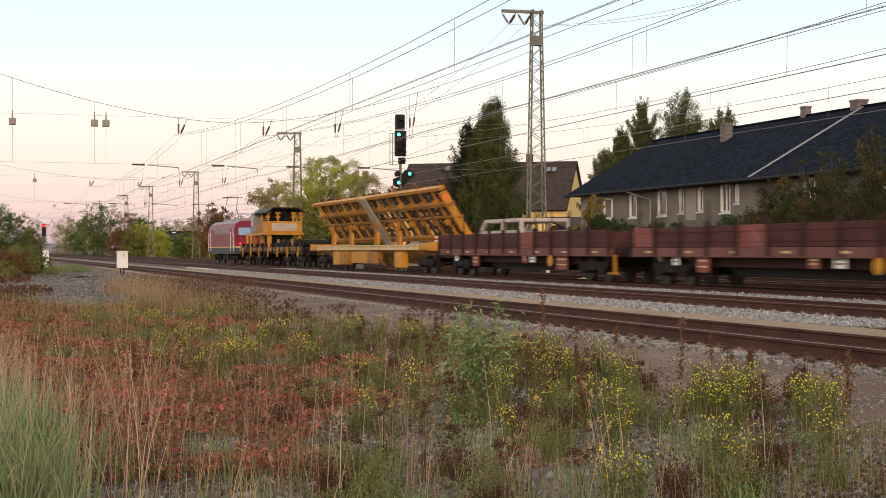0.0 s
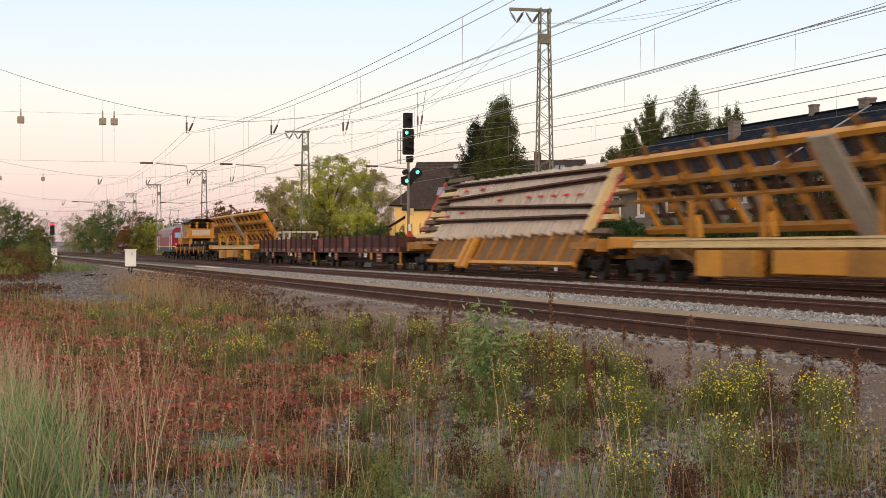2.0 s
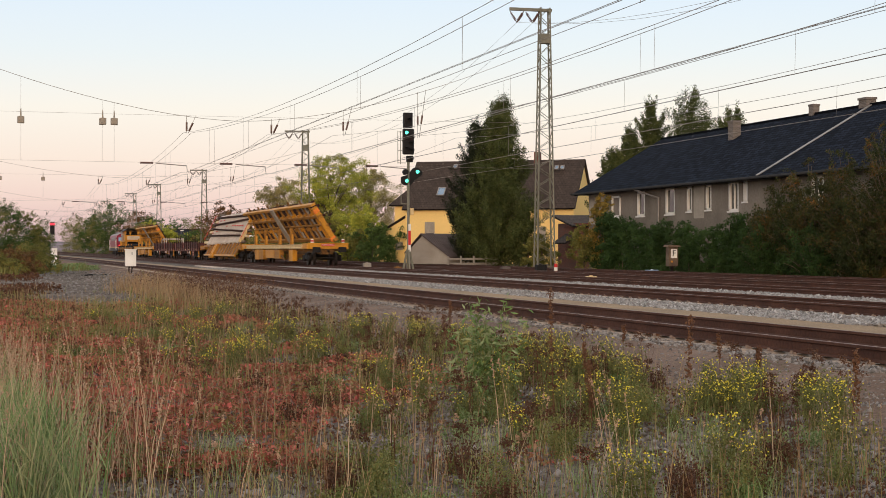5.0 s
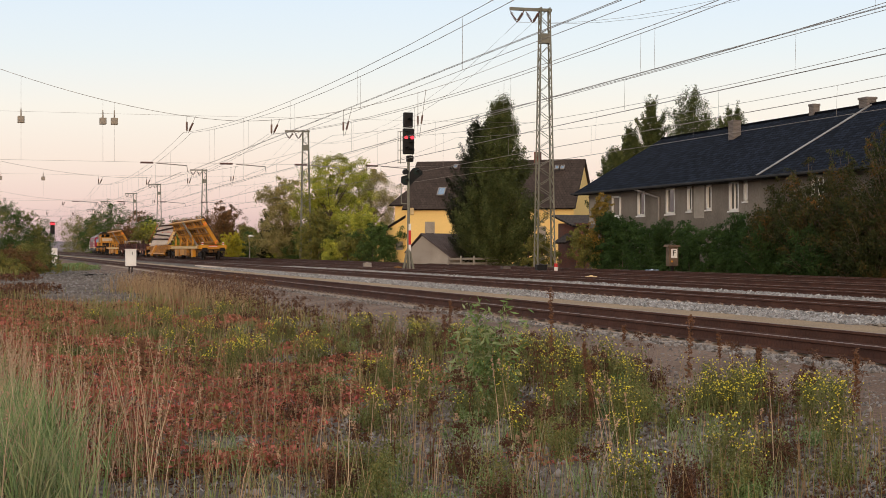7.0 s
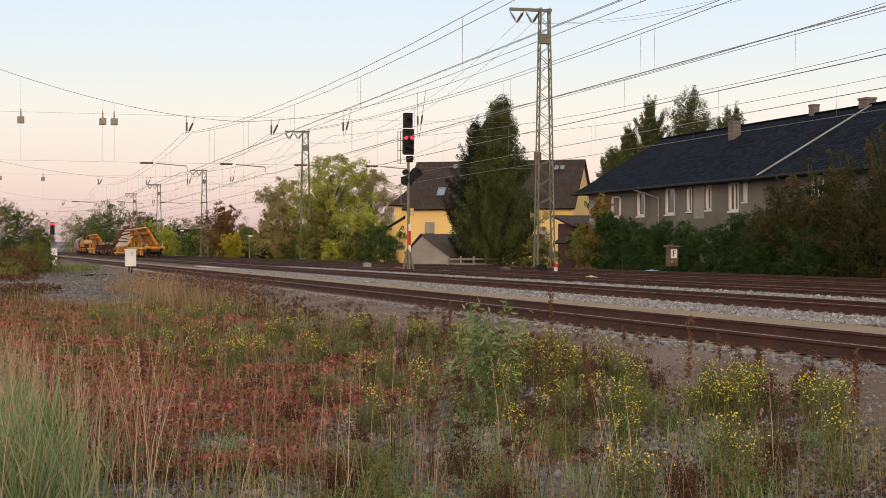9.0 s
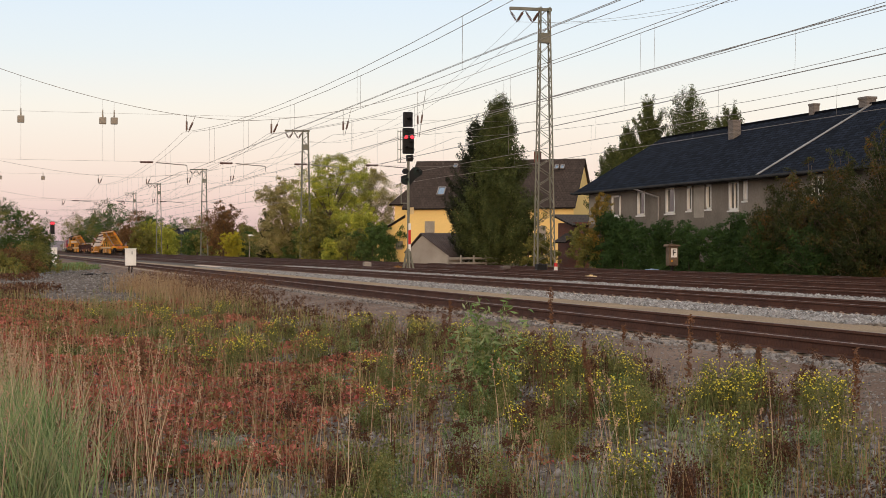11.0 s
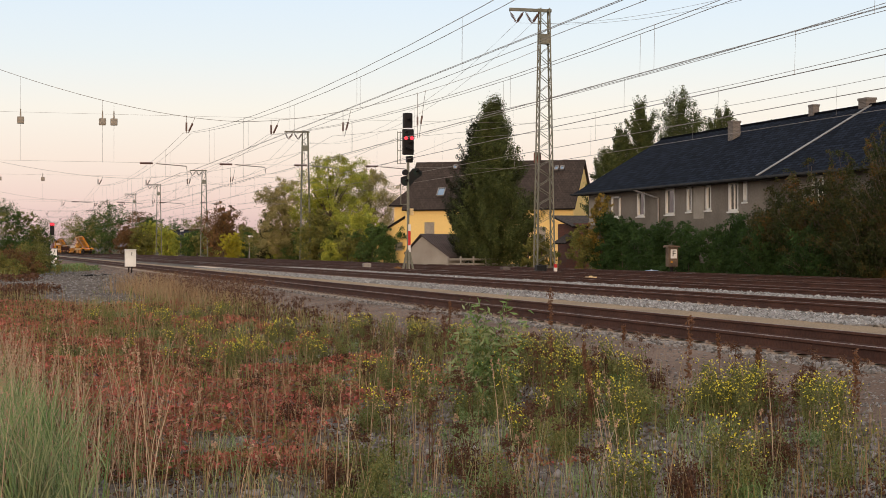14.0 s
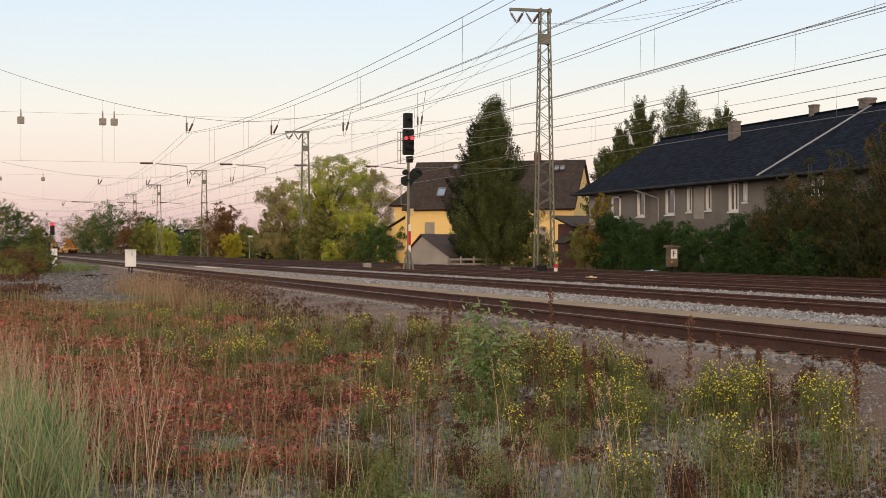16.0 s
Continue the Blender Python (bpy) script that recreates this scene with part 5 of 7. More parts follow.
# ---------- yellow house, shed and small brick building ----------
def yellow_house():
    """Its own frame: X along the ridge, -Y towards the tracks' near side."""
    t = thing("yellow_house", pose(46.0, 162.2, -0.4, 0, 0, -33), "yellow rendered house with a steep brown tiled roof", "house")
    bm = B()
    x0, x1, d = -4.6, 13.4, 9.0
    holes = [(-2.5, -1.4, 2.2, 4.35), (9.6, 10.5, 1.8, 3.8), (5.0, 6.0, 2.2, 4.0)]
    xs = x0
    for a, b, z0, z1 in sorted(holes):
        box(bm, xs, a, 0, 0.35, 0, 5.9)
        box(bm, a, b, 0, 0.35, 0, z0)
        box(bm, a, b, 0, 0.35, z1, 5.9)
        xs = b
    box(bm, xs, x1, 0, 0.35, 0, 5.9)
    prism(bm, [(0.35, 0), (d, 0), (d, 5.9), (d / 2, 10.62), (0.35, 6.2)], "X", x1 - 0.35, x1)
    prism(bm, [(0.35, 0), (d, 0), (d, 5.9), (d / 2, 10.62), (0.35, 6.2)], "X", x0, x0 + 0.35)
    box(bm, x0 + 0.35, x1 - 0.35, d - 0.35, d, 0, 5.9)
    part("wall", bm, M_YWALL, t, "warm yellow render")
    for a, b, z0, z1 in holes:
        bm = B()
        for p, q, r, s in ((a, a + 0.1, z0, z1), (b - 0.1, b, z0, z1), (a, b, z0, z0 + 0.1), (a, b, z1 - 0.1, z1)):
            box(bm, p, q, 0.1, 0.2, r, s)
        w = part("window", bm, M_WHITE, t, "white window with a half-lowered shutter")
        bm = B()
        box(bm, a, b, 0.05, 0.09, z0 + (z1 - z0) * 0.45, z1)
        part("shutter", bm, M_LAMPBOX, w)
        bm = B()
        box(bm, a + 0.1, b - 0.1, 0.15, 0.17, z0 + 0.1, z1 - 0.1)
        part("pane", bm, M_GLASS, w)
    for sgn in (0, 1):
        bm = B()
        if sgn == 0:
            slab(bm, (x0 - 0.25, -0.5, 5.67), (x1 + 0.25, -0.5, 5.67), (x1 + 0.25, d / 2, 10.88), (x0 - 0.25, d / 2, 10.88), 0.16)
        else:
            slab(bm, (x1 + 0.25, d + 0.5, 5.67), (x0 - 0.25, d + 0.5, 5.67), (x0 - 0.25, d / 2, 10.88), (x1 + 0.25, d / 2, 10.88), 0.16)
        part("roof", bm, M_TILE, t, "steep brown tiled roof")
    for xx, yy, zz in ((-0.9, 0.9, 7.48), (-0.2, 3.7, 10.23), (0.9, 3.7, 10.23), (10.9, 3.3, 9.93), (11.5, 3.3, 9.93)):
        bm = B()
        big = zz < 8
        w_, h_ = (0.42, 0.6) if big else (0.22, 0.3)
        mm = pose(xx, yy - 0.1, zz, 46, 0, 0)
        for a, b, c, dd in ((-w_, -w_ + 0.09, -h_, h_), (w_ - 0.09, w_, -h_, h_), (-w_, w_, -h_, -h_ + 0.09), (-w_, w_, h_ - 0.09, h_)):
            box(bm, a, b, c, dd, 0.0, 0.14, mm)
        s_ = part("skylight", bm, M_ZINC, t)
        bm = B()
        box(bm, -w_ + 0.08, w_ - 0.08, -h_ + 0.08, h_ - 0.08, 0.06, 0.09, mm)
        part("pane", bm, M_SKYGLASS, s_)
    bm = B()
    brick_box(bm, 8.2, 8.8, 4.2, 5.0, 10.0, 11.7)
    part("chimney", bm, M_BRICK, t)
    # lower wing with a lean-to at the far end
    bm = B()
    box(bm, x0 - 1.9, x0, 2.0, 8.0, 0, 6.4)
    prism(bm, [(x0 - 3.4, 0), (x0, 0), (x0, 4.9), (x0 - 3.4, 2.9)], "Y", 0.6, 5.0)
    part("wing", bm, M_YWALL, t)
    bm = B()
    slab(bm, (x0 - 3.6, 0.3, 2.85), (x0 + 0.05, 0.3, 5.0), (x0 + 0.05, 5.2, 5.0), (x0 - 3.6, 5.2, 2.85), -0.15)
    slab(bm, (x0 - 2.4, 1.6, 6.2), (x0, 1.6, 6.2), (x0, 5.2, 9.0), (x0 - 2.4, 5.2, 7.3), 0.15)
    part("wing_roof", bm, M_TILE, t)
    bm = B()
    box(bm, x0 - 1.3, x0 - 0.5, 0.57, 0.6, 1.4, 2.3)
    part("wing_window", bm, M_LAMPBOX, t)
    return t


yellow_house()


def shed():
    """Gable towards the tracks, the ridge runs away from them."""
    t = thing("shed", pose(31.2, 121.0, -0.4, 0, 0, -52), "low grey concrete shed with a corrugated roof", "shed")
    bm = B()
    prism(bm, [(-0.1, 0), (3.9, 0), (3.9, 0.95), (1.35, 2.55), (-0.1, 1.3)], "Y", 0, 0.25)
    box(bm, 3.65, 3.9, 0.25, 6, 0, 0.9)
    part("wall", bm, M_SHED, t, "stained concrete gable")
    for k in range(26):
        bm = B()
        y = -0.15 + k * 0.26
        beam(bm, (1.3, y, 2.68), (4.15, y, 0.90), 0.15, 0.06)
        part("ridge", bm, M_SHEDROOF, t)
    bm = B()
    slab(bm, (4.15, -0.2, 0.87), (4.15, 6.4, 0.87), (1.3, 6.4, 2.65), (1.3, -0.2, 2.65), 0.04)
    part("roof", bm, M_SHEDROOF, t, "rusty brown corrugated sheets")
    bm = B()
    slab(bm, (1.3, -0.2, 2.7), (1.3, 6.4, 2.7), (-0.3, 6.4, 1.2), (-0.3, -0.2, 1.2), 0.05)
    part("roof", bm, M_SHEDROOF, t)
    return t


shed()


def brick_hut():
    t = thing("brick_hut", pose(43.9, 116.7, -0.4), "small red brick annex with a tiled roof", "hut")
    bm = B()
    brick_box(bm, -0.6, 2.6, 0, 4, 0, 3.5)
    part("wall", bm, M_BRICK, t)
    bm = B()
    slab(bm, (-1.0, -0.4, 3.3), (3.0, -0.4, 3.3), (3.0, 4.4, 4.2), (-1.0, 4.4, 4.2), 0.14)
    slab(bm, (-1.7, -0.8, 1.9), (-0.6, -0.8, 2.6), (-0.6, 2.0, 2.6), (-1.7, 2.0, 1.9), -0.12)
    part("roof", bm, M_TILE, t)
    bm = B()
    box(bm, 0.2, 0.9, -0.03, 0.02, 2.0, 3.0)
    part("window", bm, M_WHITE, t)
    return t


brick_hut()


def hall():
    t = thing("industrial_hall", pose(51, 453, -0.4, 0, 0, -14), "long low dark-blue clad industrial hall", "hall")
    bm = B()
    box(bm, -5, 5, 0, 20, 0, 6.8)
    part("wall", bm, M_BLUEHALL, t)
    bm = B()
    box(bm, -5.2, 5.2, -0.2, 20.2, 6.8, 7.1)
    part("roof", bm, M_BLACK, t)
    for k in range(4):
        bm = B()
        box(bm, -4.9 + k * 3, -4.5 + k * 3, -0.12, 0.0, 0, 6.2)
        part("pilaster", bm, M_LOCO_BASE, t)
    return t


hall()


# ---------- signals ----------
SIG_Y = 93.9


def light_signal():
    t = thing("light_signal", pose(24.2, SIG_Y, 0), "tall light signal with dark boards and a red-white mast plate", "signal")
    bm = B()
    rod(bm, (0, 0, 0.9), (0, 0, 6.6), 0.085, 12)
    part("post", bm, M_MAST, t)
    bm = B()
    for s in (-1, 1):
        beam(bm, (s * 0.33, 0, -0.2), (s * 0.05, 0, 1.1), 0.09, 0.12)
    for s in (-1, 1):
        beam(bm, (0, s * 0.33, -0.2), (0, s * 0.05, 1.1), 0.09, 0.12)
    part("foot", bm, M_MAST, t)
    bm = B()
    box(bm, -0.3, 0.25, -0.14, 0.2, 8.35, 9.25, bevel=0.05)
    part("speed_indicator", bm, M_BLACK, t)
    bm = B()
    box(bm, -0.35, 0.34, -0.12, 0.12, 6.75, 8.3, bevel=0.07)
    part("main_board", bm, M_BLACK, t)
    bm = B()
    box(bm, -0.1, 0.28, -0.16, 0.2, 6.3, 6.68, bevel=0.04)
    part("lower_indicator", bm, M_BLACK, t)
    bm = B()
    pts = [(-0.45, 5.05), (-0.25, 4.9), (0.12, 4.9), (0.42, 5.25), (0.85, 5.55), (0.85, 5.75), (0.6, 5.95), (0.3, 5.95), (-0.05, 5.55), (-0.45, 5.4)]
    prism(bm, pts, "Y", -0.06, 0.06)
    rod(bm, (-0.2, 0.05, 5.7), (-0.2, -0.2, 5.7), 0.17, 14)
    part("distant_board", bm, M_BLACK, t)
    for x, z in ((-0.15, 8.05), (0.18, 7.75), (-0.15, 7.1), (0.14, 7.0), (-0.18, 7.75), (0.12, 7.4), (0.52, 5.72), (-0.15, 5.18), (0.1, 6.5), (0.0, 8.8)):
        bm = B()
        for k in range(9):
            a0, a1 = math.pi * (k / 9) - 0.25, math.pi * ((k + 1) / 9) - 0.25
            beam(bm, (x + 0.125 * math.cos(a0), -0.17, z + 0.125 * math.sin(a0)), (x + 0.125 * math.cos(a0), -0.42, z + 0.125 * math.sin(a0) - 0.02), 0.05, 0.02)
        part("hood", bm, M_BLACK, t)
    bm = B()
    for x in (-0.62, -0.46):
        rod(bm, (x, 0.1, 6.2), (x, 0.1, 8.15), 0.02, 6)
    for z in (6.25, 7.0, 7.6, 8.1):
        rod(bm, (-0.62, 0.1, z), (-0.1, 0.1, z), 0.018, 6)
    part("ladder", bm, M_MAST, t)
    bm = B()
    rod(bm, (-0.42, 0.1, 3.8), (-0.42, 0.1, 5.0), 0.025, 6)
    rod(bm, (-0.42, 0.1, 3.8), (0, 0.1, 3.8), 0.025, 6)
    part("bracket", bm, M_MAST, t)
    for z0, z1, mm in ((0.95, 1.35, M_WHITE), (1.35, 2.2, M_RED), (2.2, 2.6, M_WHITE)):
        bm = B()
        box(bm, -0.02, 0.13, -0.12, -0.1, z0, z1)
        part("mast_plate", bm, mm, t)
    bm = B()
    box(bm, 0.1, 0.32, -0.08, 0.12, 3.15, 3.55, bevel=0.02)
    part("sign", bm, M_CREAM, t)
    lenses = []
    for x, z, mm in ((-0.18, 7.75, M_REDGLOW), (0.18, 7.75, M_REDGLOW), (-0.15, 8.05, M_GREENGLOW), (0.52, 5.72, M_GREENGLOW), (-0.15, 5.18, M_GREENGLOW)):
        bm = B()
        rod(bm, (0, -0.008, 0), (0, 0.0, 0), 0.105, 18)
        old = set(bm.faces)
        rod(bm, (0, 0.001, 0), (0, 0.008, 0), 0.108, 18)
        for fc in set(bm.faces) - old:
            fc.material_index = 1
        ob = part("lens", bm, [mm, M_BLACK], t, "red signal lens" if mm is M_REDGLOW else "green signal lens")
        lenses.append((ob, x, z, mm is M_REDGLOW))
    return t, lenses


SIGNAL, LENSES = light_signal()


def far_signal():
    t = thing("light_signal", pose(14.0, 375.0, 0), "distant light signal showing red on a slim post", "signal")
    bm = B()
    rod(bm, (0, 0, -0.3), (0, 0, 4.8), 0.09, 8)
    part("post", bm, M_MAST, t)
    bm = B()
    box(bm, -0.5, 0.5, -0.1, 0.1, 4.4, 7.2, bevel=0.08)
    part("main_board", bm, M_BLACK, t)
    for x in (-0.22, 0.22):
        bm = B()
        rod(bm, (x, -0.12, 6.8), (x, -0.16, 6.8), 0.24, 14)
        part("lens", bm, M_REDGLOW, t)
    return t


t_far = far_signal()


# ---------- lineside boxes and small things ----------
def relay_box(x, y, w, h0, h1, label, legs=True):
    t = thing("relay_box", pose(x, y, -0.45), label, "cabinet", "lineside cabinets")
    bm = B()
    box(bm, -w / 2, w / 2, -0.2, 0.2, h0, h1, bevel=0.02)
    body = part("body", bm, M_WHITE, t)
    bm = B()
    box(bm, -w / 2 - 0.03, w / 2 + 0.03, -0.24, 0.24, h1, h1 + 0.05, bevel=0.015)
    part("lid", bm, M_WHITE, t)
    bm = B()
    box(bm, 0.05, 0.09, -0.215, -0.2, h1 - 0.3, h1 - 0.12)
    part("handle", bm, M_BLACK, body)
    if legs:
        bm = B()
        for s in (-0.12, 0.05):
            beam(bm, (s, 0, -0.1), (s + 0.04, 0, h0), 0.07, 0.07)
        part("leg", bm, M_UNDER, t)
    return t


relay_box(8.0, 95.8, 0.62, 0.55, 1.5, "white lineside relay box on dark legs")
relay_box(6.0, 157, 0.6, 0.0, 1.6, "slim white lineside post cabinet", False)
bm = B()
prev = Vector((7.9, 95.5, -0.38))
for k in range(10):
    nxt = Vector((7.7 - 0.28 * k, 95.4 - 0.25 * math.sin(k), -0.40 + 0.03 * math.sin(k * 2)))
    rod(bm, prev, nxt, 0.05, 6)
    prev = nxt
solo("cable", bm, M_BLACK, "thick black cable lying on the gravel", "cable")


def phone_box():
    t = thing("telephone_box", pose(33.6, 76.5, -0.4), "weathered lineside telephone box with a letter F", "box")
    bm = B()
    box(bm, -0.06, 0.06, -0.06, 0.06, 0, 0.9)
    part("post", bm, M_UNDER, t)
    bm = B()
    box(bm, -0.26, 0.26, -0.2, 0.2, 0.62, 1.6, bevel=0.02)
    body = part("body", bm, M_WOOD, t)
    bm = B()
    prism(bm, [(-0.36, 1.6), (0.36, 1.6), (0.3, 1.68), (-0.3, 1.72)], "Y", -0.32, 0.3)
    part("roof", bm, M_WOOD, t)
    bm = B()
    box(bm, -0.15, 0.19, -0.22, -0.202, 1.04, 1.5)
    pl = part("plate", bm, M_WHITE, body)
    cu = bpy.data.curves.new("letter", "FONT")
    cu.body, cu.size, cu.extrude, cu.align_x, cu.align_y = "F", 0.44, 0.004, "CENTER", "CENTER"
    cu.materials.append(M_BLACK)
    ob = new("letter", cu)
    ob.parent = pl
    ob.matrix_basis = pose(0.02, -0.227, 1.27, 90, 0, 0)
    bm = B()
    rod(bm, (-0.1, -0.2, 0.86), (-0.1, -0.24, 0.86), 0.05, 10)
    part("lamp", bm, M_YELLOW, body)
    return t


phone_box()


def small(name, x, y, sx, sy, z0, z1, material, label, category, bevel=0.03):
    bm = B()
    box(bm, -sx / 2, sx / 2, -sy / 2, sy / 2, 0, z1 - z0, bevel=bevel)
    rod(bm, (0, 0, (z1 - z0) * 0.9), (0, 0, (z1 - z0) + 0.04), min(sx, sy) * 0.2, 8)
    return solo(name, bm, material, label, category, m=pose(x, y, z0))


small("track_box", 24.2, 96.5, 0.42, 0.4, -0.26, 0.02, M_OCHRE, "ochre lineside junction box by the signal", "box")
small("track_box", 24.0, 104, 0.5, 0.45, -0.26, 0.2, M_SHED, "grey concrete cable box", "box")
small("track_box", 29.2, 90.5, 0.5, 0.5, -0.26, 0.06, M_BRICK, "rusty red point machine cover", "box")
small("track_box", 29.2, 84.2, 0.55, 0.5, -0.26, 0.24, M_BLACK, "black point lantern box", "box")
small("track_box", 24.2, 63.4, 0.4, 0.4, -0.26, -0.04, M_CREAM, "pale stone cable cover", "box")
small("track_box", 24.2, 86, 0.5, 0.4, -0.26, -0.06, M_BRICK, "rusty red point machine cover", "box")
small("track_box", 33.9, 79.8, 0.6, 0.5, -0.37, 0.0, M_SKYGLASS, "pale blue plastic crate by the hedge", "crate")
small("track_box", 33.9, 82.8, 0.5, 0.4, -0.37, -0.12, M_CREAM, "pale concrete cable cover", "box")


def marker(x, y):
    t = thing("marker_post", pose(x, y, -0.3), "short red and white striped marker post", "marker")
    for k in range(3):
        bm = B()
        rod(bm, (0, 0, k * 0.2), (0, 0, k * 0.2 + 0.2), 0.1, 10)
        part("band", bm, M_WHITE if k == 1 else M_RED, t)
    return t


marker(30.0, 84.0)


def fence(x, y0, n):
    t = thing("fence", pose(x, y0, -0.4, 0, 0, -68), "low grey weathered plank fence beside the shed", "fence")
    for k in range(n):
        bm = B()
        box(bm, -0.05, 0.05, k * 1.2 - 0.05, k * 1.2 + 0.05, 0, 1.0)
        part("post", bm, M_SHED, t)
        for z in (0.35, 0.7):
            bm = B()
            box(bm, -0.07, -0.04, k * 1.2, k * 1.2 + 1.2, z, z + 0.16)
            part("slat", bm, M_SHED, t)
    return t


fence(32.2, 113.4, 4)


def street_lamp(x, y, h):
    t = thing("street_lamp", pose(x, y, -0.4), "slim grey street lamp", "lamp", "street lamps")
    bm = B()
    rod(bm, (0, 0, 0), (0, 0, h), 0.09, 8, 0.06)
    part("post", bm, M_ZINC, t)
    bm = B()
    box(bm, -0.2, 0.7, -0.15, 0.15, h, h + 0.25, bevel=0.05)
    part("head", bm, M_WHITE, t)
    return t


street_lamp(45.9, 402.6, 6.0)
street_lamp(36.5, 233.8, 3.3)

# ---------- trees, hedge and bushes ----------
tree("cypress", 35.95, 118.0, 12.0, 2.65, L_CYPRESS, "dark dense columnar evergreen tree", 5, leaves=70000, size=0.062, low=0.0, shape="spire", n=360, trunk=0.22, blunt=1.75)
SWAY = [(tree("poplar_tree", 36.75, 115.6, 13.6, 3.7, L_POPLAR, "tall dark green columnar poplar tree", 6, leaves=135000, size=0.058, low=0.0, shape="spire", n=520, trunk=0.25, lean=0.25, blunt=1.25), 0.9)]
tree("shrub", 38.3, 113.2, 4.6, 1.2, L_POPLAR, "green shrub below the poplar", 8, leaves=11000, size=0.07, low=0.03, n=30, trunk=0.08, category="shrub")
tree("shrub", 38.4, 110.5, 2.5, 1.1, L_OLIVE, "olive shrub at the foot of the mast", 7, leaves=5000, size=0.09, low=0.05, n=22, trunk=0.06, category="shrub")
for k, (x, y, h, w) in enumerate([(56.5, 139.9, 14.3, 1.38), (58.5, 139.4, 16.9, 1.66), (61.2, 136.7, 17.5, 2.5), (65.5, 137.0, 16.2, 1.75), (69.6, 136.2, 14.9, 1.10), (73.7, 135.1, 15.2, 1.10), (75.3, 134.6, 15.1, 0.77), (55.3, 140.2, 12.0, 1.77)]):
    SWAY.append((tree("poplar_tree", x + 0.25, y - 0.33, h - 0.6, w * 1.75, L_POPLAR, "slim windblown poplar behind the slate roof", 20 + k, leaves=42000, size=0.068, low=0.3, shape="spire", n=130, trunk=0.2, group="poplars", lean=0.3, blunt=2.0), 1.3))
tree("deciduous_tree", 39.7, 191.4, 12.2, 4.3, L_YGREEN, "broad yellow-green autumn tree", 40, leaves=30000, size=0.12, low=0.2, n=30, trunk=0.35, limbs=26)
tree("deciduous_tree", 35.3, 197.9, 10.3, 3.4, L_PALE, "sparse pale grey-green autumn tree", 42, leaves=19000, size=0.12, low=0.1, n=34, limbs=18)
tree("deciduous_tree", 46.6, 199.9, 11.5, 3.9, L_PALE, "half-bare pale brown autumn tree", 43, leaves=20000, size=0.12, low=0.14, n=38, limbs=24)
tree("deciduous_tree", 41.3, 181, 6.6, 2.9, L_YGREEN, "yellow-green autumn tree by the tracks", 44, leaves=9000, size=0.14, low=0.04, n=30)
tree("deciduous_tree", 36.8, 184, 5.8, 2.6, L_OLIVE, "olive autumn tree by the tracks", 41, leaves=8000, size=0.14, low=0.04, n=28)
tree("shrub", 40.0, 165.3, 4.0, 1.8, L_GREEN, "dark green elder bush", 45, leaves=6000, size=0.12, low=0.03, n=22, trunk=0.07, category="shrub")
tree("conifer", 33.9, 203.4, 6.9, 1.2, L_CYPRESS, "small dark pointed conifer tree", 46, leaves=4500, size=0.13, low=0.05, shape="cone", n=24)
for k in range(11):
    tree("shrub", 34.3 + 0.6 * k, 208 - 3.6 * k, 3.2 + 0.9 * math.sin(k * 2.1), 2.0, [L_OLIVE, L_GREEN, L_YGREEN][k % 3], ["dense olive shrub along the railway", "dense green shrub along the railway", "dense yellowing shrub along the railway"][k % 3], 50 + k, leaves=4000, size=0.14, low=0.02, n=18, trunk=0.06, category="shrub", group="railway shrubs")
tree("deciduous_tree", 37.8, 269.8, 8.8, 3.4, L_BROWN, "russet brown autumn tree", 61, leaves=8000, size=0.18, low=0.1, n=32, limbs=16)
tree("deciduous_tree", 39.5, 252, 5.0, 2.3, L_OLIVE, "olive autumn tree behind the masts", 62, leaves=5000, size=0.18, low=0.04, n=24)
tree("shrub", 35.8, 244.5, 4.0, 1.6, L_YELLOW, "bright yellow autumn shrub", 63, leaves=4000, size=0.15, low=0.02, n=20, category="shrub", trunk=0.06)
tree("shrub", 38.2, 246, 4.2, 1.6, L_GREEN, "green shrub by the tracks", 64, leaves=3500, size=0.15, low=0.02, n=20, category="shrub", trunk=0.06)
FAR_ROW = [(31.3, 437.8, 14.0, 5.2, 0), (28.5, 470, 11.5, 4.0, 0), (36.9, 425.9, 11.6, 4.6, 3), (40.0, 419.8, 10.0, 3.6, 0), (39.2, 404.5, 8.6, 3.0, 2), (36.5, 404, 7.4, 3.2, 1), (33.5, 408, 7.0, 3.0, 3),
           (42.5, 402, 6.4, 3.2, 2), (46.0, 415, 4.6, 3.2, 1), (50, 420, 4.8, 3.4, 2), (54.5, 425, 5.2, 3.4, 0), (58, 420, 6.0, 3.6, 1), (31, 452, 12.2, 4.4, 1), (60, 470, 9.6, 6.0, 1), (52, 480, 9.4, 6.0, 0), (67, 470, 9.0, 5.5, 1),
           (31, 560, 11.0, 6.0, 1), (34.5, 690, 14.5, 8.0, 1), (22, 720, 13.0, 8.0, 0), (44, 330, 5.0, 3.0, 1), (47, 320, 4.5, 3.0, 2), (41.5, 335, 5.4, 3.0, 0)]
for k, (x, y, h, w, m_) in enumerate(FAR_ROW):
    tree("deciduous_tree", x, y, h, w, [L_GREEN, L_OLIVE, L_YGREEN, L_BROWN][m_], ["leafy green tree in the far tree row", "olive tree in the far tree row", "yellowing tree in the far tree row", "brown autumn tree in the far tree row"][m_],
         70 + k, leaves=5000, size=0.22, low=0.03, n=30, group="far tree row", limbs=6)
